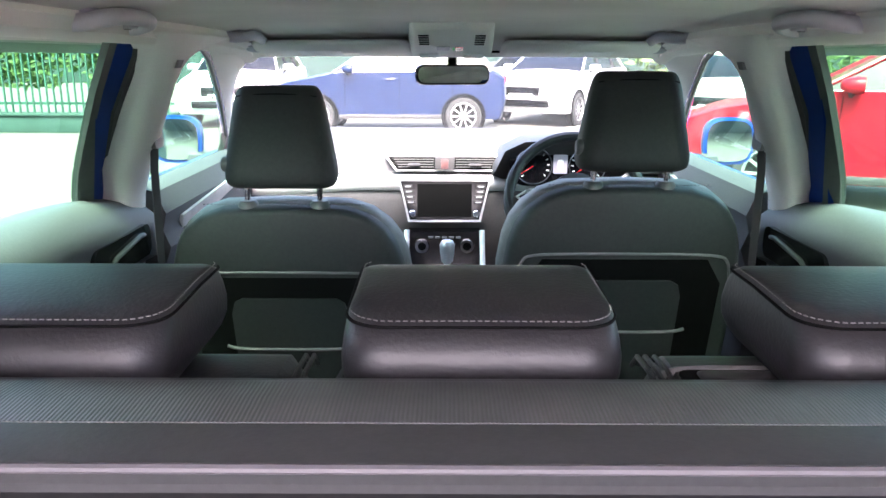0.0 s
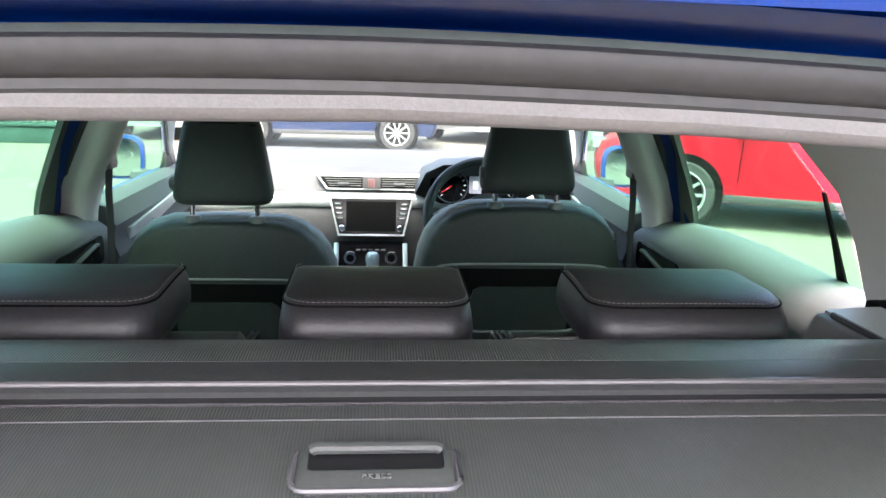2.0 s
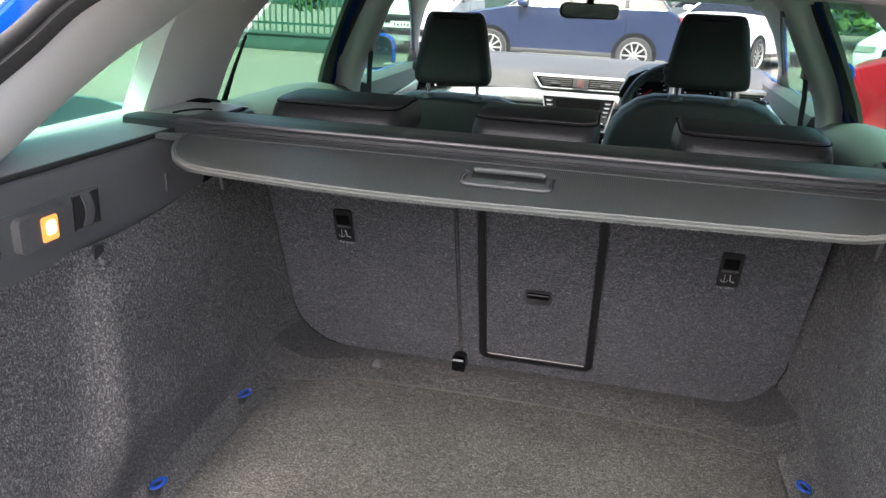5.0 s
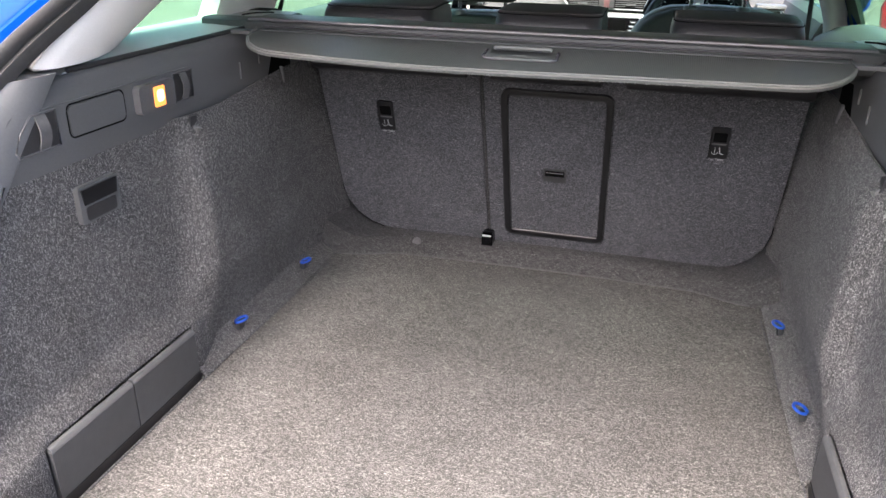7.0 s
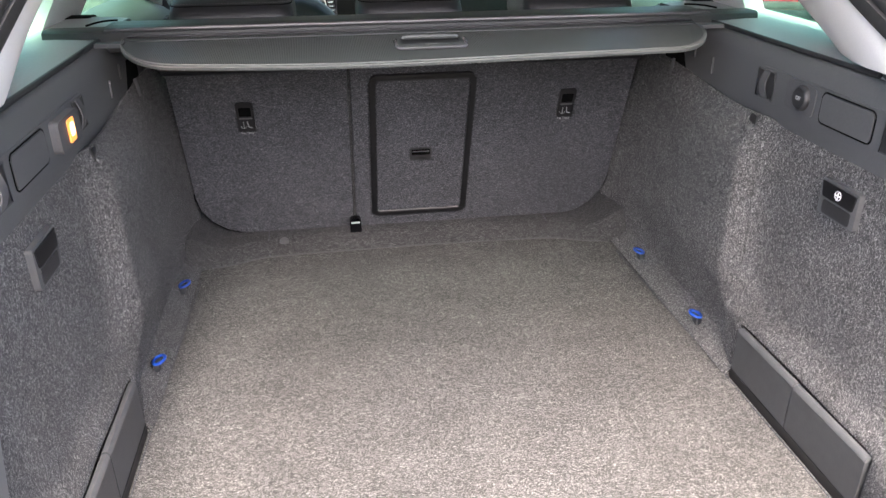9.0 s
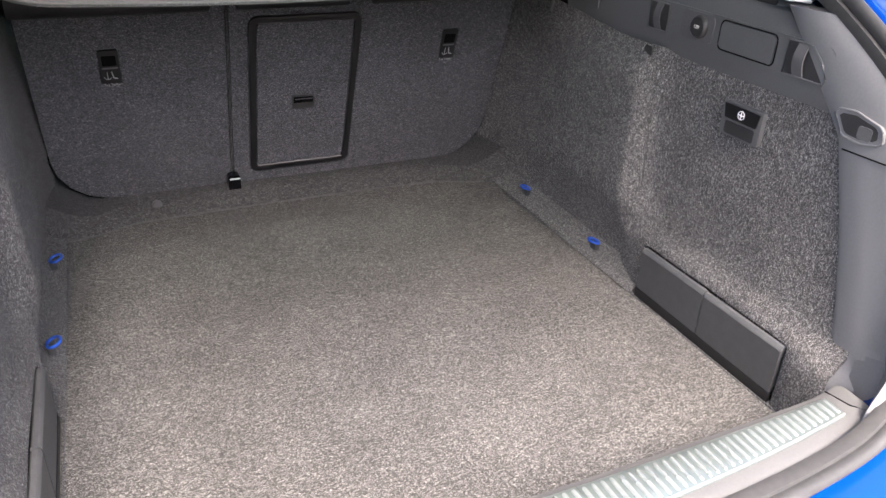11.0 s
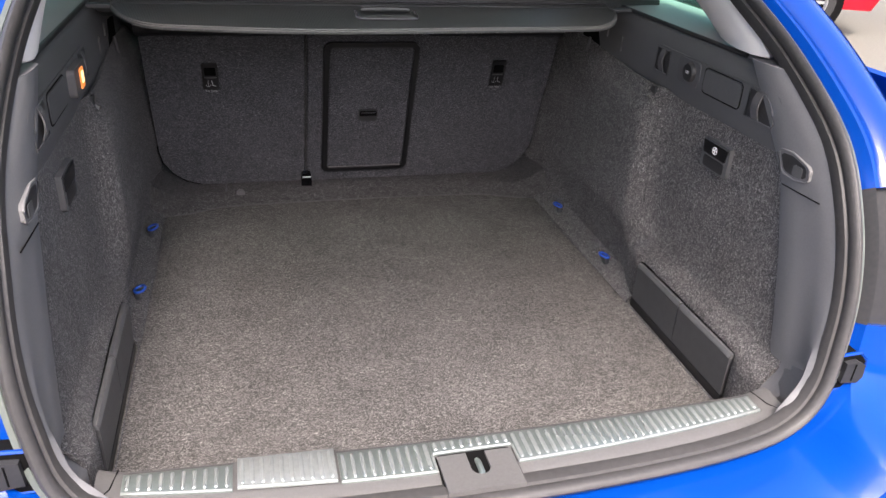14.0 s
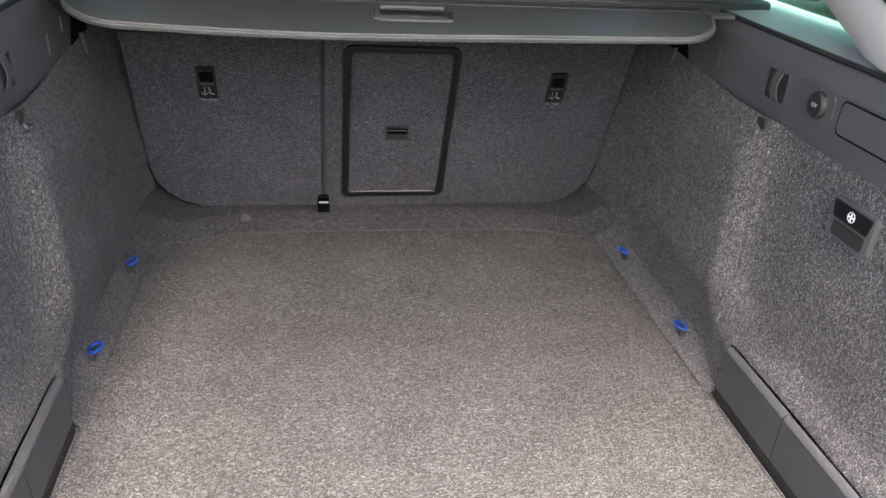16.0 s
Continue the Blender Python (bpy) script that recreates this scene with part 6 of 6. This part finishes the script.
MT = Matrix.Translation((-0.006, 2.555, 1.340)) @ Euler((radians(-4), 0, radians(17))).to_matrix().to_4x4()


def hung(b):
    bmesh.ops.transform(b, matrix=MT, verts=b.verts)
    return b


part("mirror_body", hung(loft([[(x * k, -0.01 + d, z * k) for x, z in rrect(-0.107, 0.107, -0.027, 0.028, 0.022, 6)] for k, d in ((0.97, 0.0), (1.0, 0.006), (0.96, 0.022), (0.6, 0.04))])), BLACK, mirror)
part("mirror_face", hung(loft([[(x, -0.0105, z) for x, z in rrect(-0.100, 0.100, -0.0215, 0.0225, 0.019, 6)], [(x, -0.0115, z) for x, z in rrect(-0.100, 0.100, -0.0215, 0.0225, 0.019, 6)]])), MIRROR, mirror, "mirror glass")
part("mirror_stem", tube([(-0.006, 2.57, 1.36), (-0.006, 2.58, 1.40)], 0.014, 8), BLACK, mirror)
# body below, so that no light leaks into the cabin
shell = thing("body_shell", (0, 2, 0.2), "painted lower body shell of the blue car", "car body", kind="structure")
part("under_floor", box(-0.80, 0.80, -0.10, 3.7, 0.22, 0.40, 0.02), DARK, shell)
for s, _ in SIDES:
    part("outer_side", slab([[(s * 0.80, y, 0.25), (s * 0.87, y, 0.55), (s * 0.86, y, 0.95), (s * 0.775, y, 1.09)] for y in np.linspace(0.15, 3.7, 12)], 0.01), BLUE, shell, "bright blue painted car side")
    part("quarter_side", slab([[(s * x, y, z) for y in (0.02, 0.2, 0.5, 0.95)] for x, z in ((0.80, 0.25), (0.87, 0.55), (0.85, 0.95), (0.775, 1.10), (0.745, 1.165))], 0.01), BLUE, shell, "bright blue rear quarter panel")
part("firewall", box(-0.80, 0.80, 3.60, 3.66, 0.3, 1.08, 0.01), DARK, shell)
part("bonnet", slab([[(x, 3.66, 1.03 - 0.05 * (x / 0.8) ** 2), (x, 4.2, 0.93 - 0.05 * (x / 0.8) ** 2), (x, 4.5, 0.75)] for x in np.linspace(-0.8, 0.8, 9)], 0.01), BLUE, shell, "bright blue bonnet")

# ---- outside: forecourt, fence, parked cars ----
rows = [[(x, y, 0.0) for x in np.concatenate((np.linspace(-900, -40, 6), np.linspace(-30, 30, 31), np.linspace(40, 900, 6)))] for y in np.concatenate((np.linspace(-600, -30, 6), np.linspace(-20, 40, 31), np.linspace(50, 1500, 6)))]
solo("ground", loft(rows, closed=False, cap=False), TAR, "pale sunlit tarmac forecourt", "tarmac", kind="structure")


def alloy(parent, c, r, axis_dir, material_tyre=TYRE, spokes=10):
    """A road wheel: tyre, rim with spokes and hub, facing along axis_dir."""
    m = Matrix.Translation(c) @ axis_dir.to_track_quat("Y", "Z").to_matrix().to_4x4()

    def put(name, b, mt, par, label=""):
        bmesh.ops.transform(b, matrix=m, verts=b.verts)
        return part(name, b, mt, par, label)
    w = put("wheel", lathe([(r * 0.70, -0.1), (r * 0.93, -0.1), (r, -0.07), (r, 0.07), (r * 0.93, 0.1), (r * 0.72, 0.1), (r * 0.68, 0.08)], (0, 0, 0), "y", 28), material_tyre, parent, "black tyre on an alloy wheel")
    put("rim", lathe([(r * 0.62, 0.06), (r * 0.70, 0.085), (r * 0.72, 0.10), (r * 0.69, 0.102), (r * 0.64, 0.08), (r * 0.62, 0.06)], (0, 0, 0), "y", 28), ALLOY, w)
    put("disc", lathe([(0, 0.0), (r * 0.66, 0.0)], (0, 0, 0), "y", 20), DARK, w)
    for i in range(spokes):
        a = 2 * math.pi * i / spokes
        b = loft([[Vector((rr * math.cos(a) - k * math.sin(a), d, rr * math.sin(a) + k * math.cos(a))) for k, d in ((-ww, 0.08), (ww, 0.08), (ww, 0.05), (-ww, 0.05))] for rr, ww in ((r * 0.12, r * 0.05), (r * 0.66, r * 0.045))])
        put("spoke", b, ALLOY, w)
    put("hub", lathe([(0, 0.095), (r * 0.1, 0.095), (r * 0.16, 0.08), (r * 0.16, 0.04)], (0, 0, 0), "y", 14), ALLOY, w)


for s, _ in SIDES:
    for y in (0.74, 3.55):
        alloy(shell, Vector((s * 0.80, y, 0.33)), 0.33, Vector((s, 0, 0)))


def parked_car(name_label, m, paint, length=4.35, height=1.5, wheel_r=0.335, suv=False, wheel_x=(0.9, 3.55), plate=False):
    """A parked car. Built with its nose at 0 along u, its side facing -v, z up; m places it."""
    car = thing("parked_car", m.translation, name_label, "car", "parked cars")
    h = height
    k = 0.12 if suv else 0.0
    belt = 0.92 + k
    side = [(0.02, 0.38 + k), (0.0, 0.55 + k), (0.06, 0.70 + k), (0.35, 0.80 + k), (1.05, 0.93 + k), (1.25, belt + 0.06), (length - 0.25, belt + 0.10), (length - 0.02, 0.90 + k), (length, 0.62), (length - 0.05, 0.38), (length - 0.1, 0.22 + k / 2), (0.12, 0.22 + k / 2)]
    prof = [(p[0], p[1]) for p in side]
    rings = []
    for v, s_, dz in ((0.0, 0.965, -0.0), (0.025, 0.985, 0), (0.10, 1.0, 0), (0.35, 1.0, 0.015), (0.9, 1.0, 0.03), (1.45, 1.0, 0.015), (1.7, 1.0, 0), (1.775, 0.985, 0), (1.8, 0.965, 0)):
        rings.append([(length / 2 + (u - length / 2) * s_, v, z + (dz if z > 0.7 else 0)) for u, z in prof])
    W = lambda b: (bmesh.ops.transform(b, matrix=m, verts=b.verts), b)[1]
    body = part("body", W(loft(rings)), paint, car, angle=30)
    roof = [(1.15, belt + 0.02), (1.95, h - 0.07), (2.3, h), (3.1, h), (3.75, h - 0.08), (length - 0.2, belt + 0.08)]

    def cab(v0, inset):
        return [(u, v0 + inset * max(0, (z - belt)) / 0.5, z) for u, z in roof]
    glassb = loft([[(u, 0.045 + 0.21 * max(0, z - belt) / 0.5, z) for u, z in roof], [(u, 1.755 - 0.21 * max(0, z - belt) / 0.5, z) for u, z in roof]])
    part("cabin_glass", W(glassb), BLACK, car, "dark tinted car windows")
    part("roof_panel", W(slab([[(u, 0.235 + t * 1.33, z + 0.012) for t in (0, 0.25, 0.5, 0.75, 1)] for u, z in roof[1:5]], 0.02)), paint, car)
    for v0, sg in ((0.045, 1), (1.755, -1)):
        def at(u, z, out=0.006):
            return (u, v0 + sg * 0.21 * max(0, z - belt) / 0.5 - sg * out, z)
        part("window_trim", W(tube([at(u, z) for u, z in roof], 0.022, 6)), paint, car)
        part("window_trim", W(tube([at(1.2, belt + 0.05), at(length - 0.3, belt + 0.10)], 0.012, 6)), SATIN, car, "bright window line")
        for u, du in ((2.35, 0.02), (3.35, 0.03)):
            part("window_pillar", W(tube([at(u, belt + 0.05), at(u + du, h - 0.03)], 0.03, 6)), BLACK, car)
        part("sill_strip", W(box(0.9, length - 0.9, v0 - 0.05 if sg > 0 else v0, v0 if sg > 0 else v0 + 0.05, 0.22 + k / 2, 0.30 + k / 2, 0.01)), PLASTIC, car)
        for u in (1.42, 2.40, 3.36):
            part("door_gap", W(tube([(u, v0 - sg * 0.046, 0.36 + k), (u + 0.02, v0 - sg * 0.046, belt + 0.02)], 0.005, 5)), DARK, car)
        for u in (2.15, 3.1):
            part("door_handle", W(tube([(u, v0 - sg * 0.06, belt - 0.06), (u + 0.18, v0 - sg * 0.06, belt - 0.05)], 0.012, 6)), paint, car)
        shell_ = [[(1.40 + 0.23 * t, v0 - sg * 0.15 + 0.115 * k * math.copysign(abs(math.cos(a)) ** 0.7, math.cos(a)), belt + 0.12 + 0.075 * k * math.copysign(abs(math.sin(a)) ** 0.7, math.sin(a))) for a in np.linspace(0, 2 * math.pi, 16, endpoint=False)] for t, k in ((0.0, 0.35), (0.06, 0.62), (0.2, 0.84), (0.45, 0.98), (0.7, 1.0), (0.8, 0.96))]
        mm = part("door_mirror", W(loft(shell_)), paint, car)
        part("mirror_arm", W(tube([(1.50, v0 - sg * 0.02, belt + 0.02), (1.50, v0 - sg * 0.10, belt + 0.07)], 0.028, 8)), PLASTIC, mm)
        for u in wheel_x:
            part("wheel_arch", W(lathe([(0, -0.012), (wheel_r + 0.07, -0.012), (wheel_r + 0.07, 0.02)], (u, v0 - sg * 0.045, wheel_r), "y", 28)), DARK, car)
            ax = m.to_3x3() @ Vector((0, -sg, 0))
            alloy(car, m @ Vector((u, v0 + sg * 0.02, wheel_r)), wheel_r, ax)
    # lamps and plates, nose and tail
    for v in (0.22, 1.58):
        part("headlight", W(loft([[(u, v + dv * 0.17, 0.66 + k + dz * 0.06) for dv, dz in ((-1, -.6), (1, -.9), (1, .9), (-1, 1))] for u in (-0.005, 0.25)])), ALU, car, "clear headlight")
        part("tail_light", W(box(length - 0.15, length + 0.005, v - 0.14, v + 0.14, 0.80 + k, 0.93 + k, 0.02)), RED_LENS, car, "red tail light")
    part("grille", W(box(-0.012, 0.1, 0.5, 1.3, 0.50 + k, 0.68 + k, 0.02)), BLACK, car, "black radiator grille")
    part("lower_grille", W(box(0.0, 0.1, 0.3, 1.5, 0.28 + k, 0.42 + k, 0.02)), BLACK, car)
    part("number_plate", W(box(-0.025, 0.0, 0.64, 1.16, 0.43 + k, 0.54 + k, 0.004)), WHITE, car, "pale number plate")
    for i in range(6):
        part("plate_bar", W(box(-0.029, -0.02, 0.70 + i * 0.07, 0.74 + i * 0.07, 0.455 + k, 0.515 + k, 0)), DARK, car)
    return car


def place(x, y, heading):
    """heading: the direction, in degrees from +x, from the nose to the tail; the near side faces right of it."""
    return Matrix.Translation((x, y, 0)) @ Matrix.Rotation(radians(heading), 4, "Z")


# navy hatchback across the way, red car alongside, white and grey cars behind
parked_car("dark blue hatchback parked across the forecourt", place(-3.25, 14.35, 0), NAVY, suv=True, height=1.66, wheel_x=(0.9, 3.57))
d = math.degrees(math.atan2(6.3 - 7.45, 5.6 - 3.0))
nose = Vector((3.0, 7.45)) - Vector((math.cos(radians(d)), math.sin(radians(d)))) * 0.9
parked_car("red crossover car parked alongside", place(nose.x, nose.y, d), RED, length=4.45, height=1.58, suv=True, wheel_x=(0.9, 3.62))
parked_car("white car parked nose towards the forecourt", place(2.3, 15.6, 60), WHITE_PAINT, suv=True, height=1.6)
parked_car("dark grey car parked behind the white one", place(2.3, 21.5, 60), GREY_PAINT, suv=True, height=1.65)
parked_car("white off-road car parked nose towards the forecourt", place(-3.4, 15.2, 90), WHITE_PAINT, suv=True, height=1.75)
parked_car("teal car parked close alongside", place(-4.15, 3.4, -90), TEAL, height=1.5)
parked_car("pale car parked beyond the white one", place(5.6, 14.0, 55), WHITE_PAINT, height=1.5)

# green fence on a low wall, with climbing leaves
lowwall = thing("low_wall", (-14, 14.6, 0), "low dark green painted wall under the fence", "wall", kind="structure")
part("wall_body", box(-34, -5.0, 14.4, 14.7, 0.0, 0.30, 0.02), WALL_GREEN, lowwall)
part("wall_cap", box(-34, -4.95, 14.36, 14.74, 0.30, 0.36, 0.02), WALL_GREEN, lowwall)
fence = thing("fence", (-14, 14.55, 0.36), "green painted steel railings on the low wall", "fence")
rail_mesh = None
for i in range(150):
    x = -5.1 - i * 0.13
    if rail_mesh is None:
        bb = box(x - 0.013, x + 0.013, 14.53, 14.56, 0.36, 3.1, 0.0)
        r0 = part("rail_bar", bb, GREEN_RAIL, fence)
        rail_mesh, x_first = r0.data, x
    else:
        r1 = new("rail_bar", rail_mesh)
        r1.parent = fence
        r1.location = (x - x_first, 0, 0)
for z in (0.5, 2.9):
    part("cross_rail", box(-24.6, -5.0, 14.57, 14.62, z, z + 0.05, 0.0), GREEN_RAIL, fence)


def foliage(name, label, boxes, count, size, seed):
    """Loose leaves scattered in lumpy masses."""
    random.seed(seed)
    verts, faces = [], []
    for _ in range(count):
        x0, x1, y0, y1, z0, z1 = random.choice(boxes)
        for _try in range(6):
            p = Vector((random.uniform(x0, x1), random.uniform(y0, y1), random.uniform(z0, z1)))
            if noise.noise(p * 0.9) > -0.15:
                break
        a = Vector((random.gauss(0, 1), random.gauss(0, 1), random.gauss(0, 0.6))).normalized()
        b2 = a.orthogonal().normalized()
        s1 = size * random.uniform(0.6, 1.3)
        n0 = len(verts)
        verts += [p - a * s1, p + b2 * s1 * 0.45, p + a * s1, p - b2 * s1 * 0.45]
        faces.append((n0, n0 + 1, n0 + 2, n0 + 3))
    me = bpy.data.meshes.new("mesh")
    me.from_pydata([tuple(v) for v in verts], [], faces)
    ob = new(name, me)
    me.materials.append(LEAF)
    return tagged(ob, label, "foliage", kind="stuff")


foliage("hedge", "green leafy hedge growing through the railings", [(-26, -9, 14.75, 16.0, 0.5, 3.6), (-13, -6, 14.75, 15.6, 0.8, 3.8), (-12.5, -10.5, 14.2, 14.7, 0.3, 3.4), (-30, -12, 15, 17, 0.5, 4.5)], 30000, 0.10, 5)
foliage("trees_behind", "green trees beyond the forecourt", [(-4, 9, 26, 31, 1.5, 6), (6, 26, 24, 30, 0.5, 7)], 16000, 0.22, 8)
# added walls, never in view: they hold back low skylight from behind
sky_block = thing("wall_sky_block", (0, -9, 0), "plain unseen grey wall added behind the car to block low skylight", "wall", kind="structure")
part("sky_block_back", box(-16, 16, -9.3, -9.0, 0.0, 2.6, 0.03), SKY_BLOCK, sky_block)
for s, _ in SIDES:
    part("sky_block_side", box(s * 13.15 - 0.15, s * 13.15 + 0.15, -9.0, -1.5, 0.0, 2.6, 0.03), SKY_BLOCK, sky_block)
back = thing("backdrop", (0, 60, 0), "pale buildings and distance behind the forecourt", "backdrop", kind="structure")
part("far_wall", box(-60, 80, 40, 41, 0, 4.0, 0.05), WALL_GREEN, back)
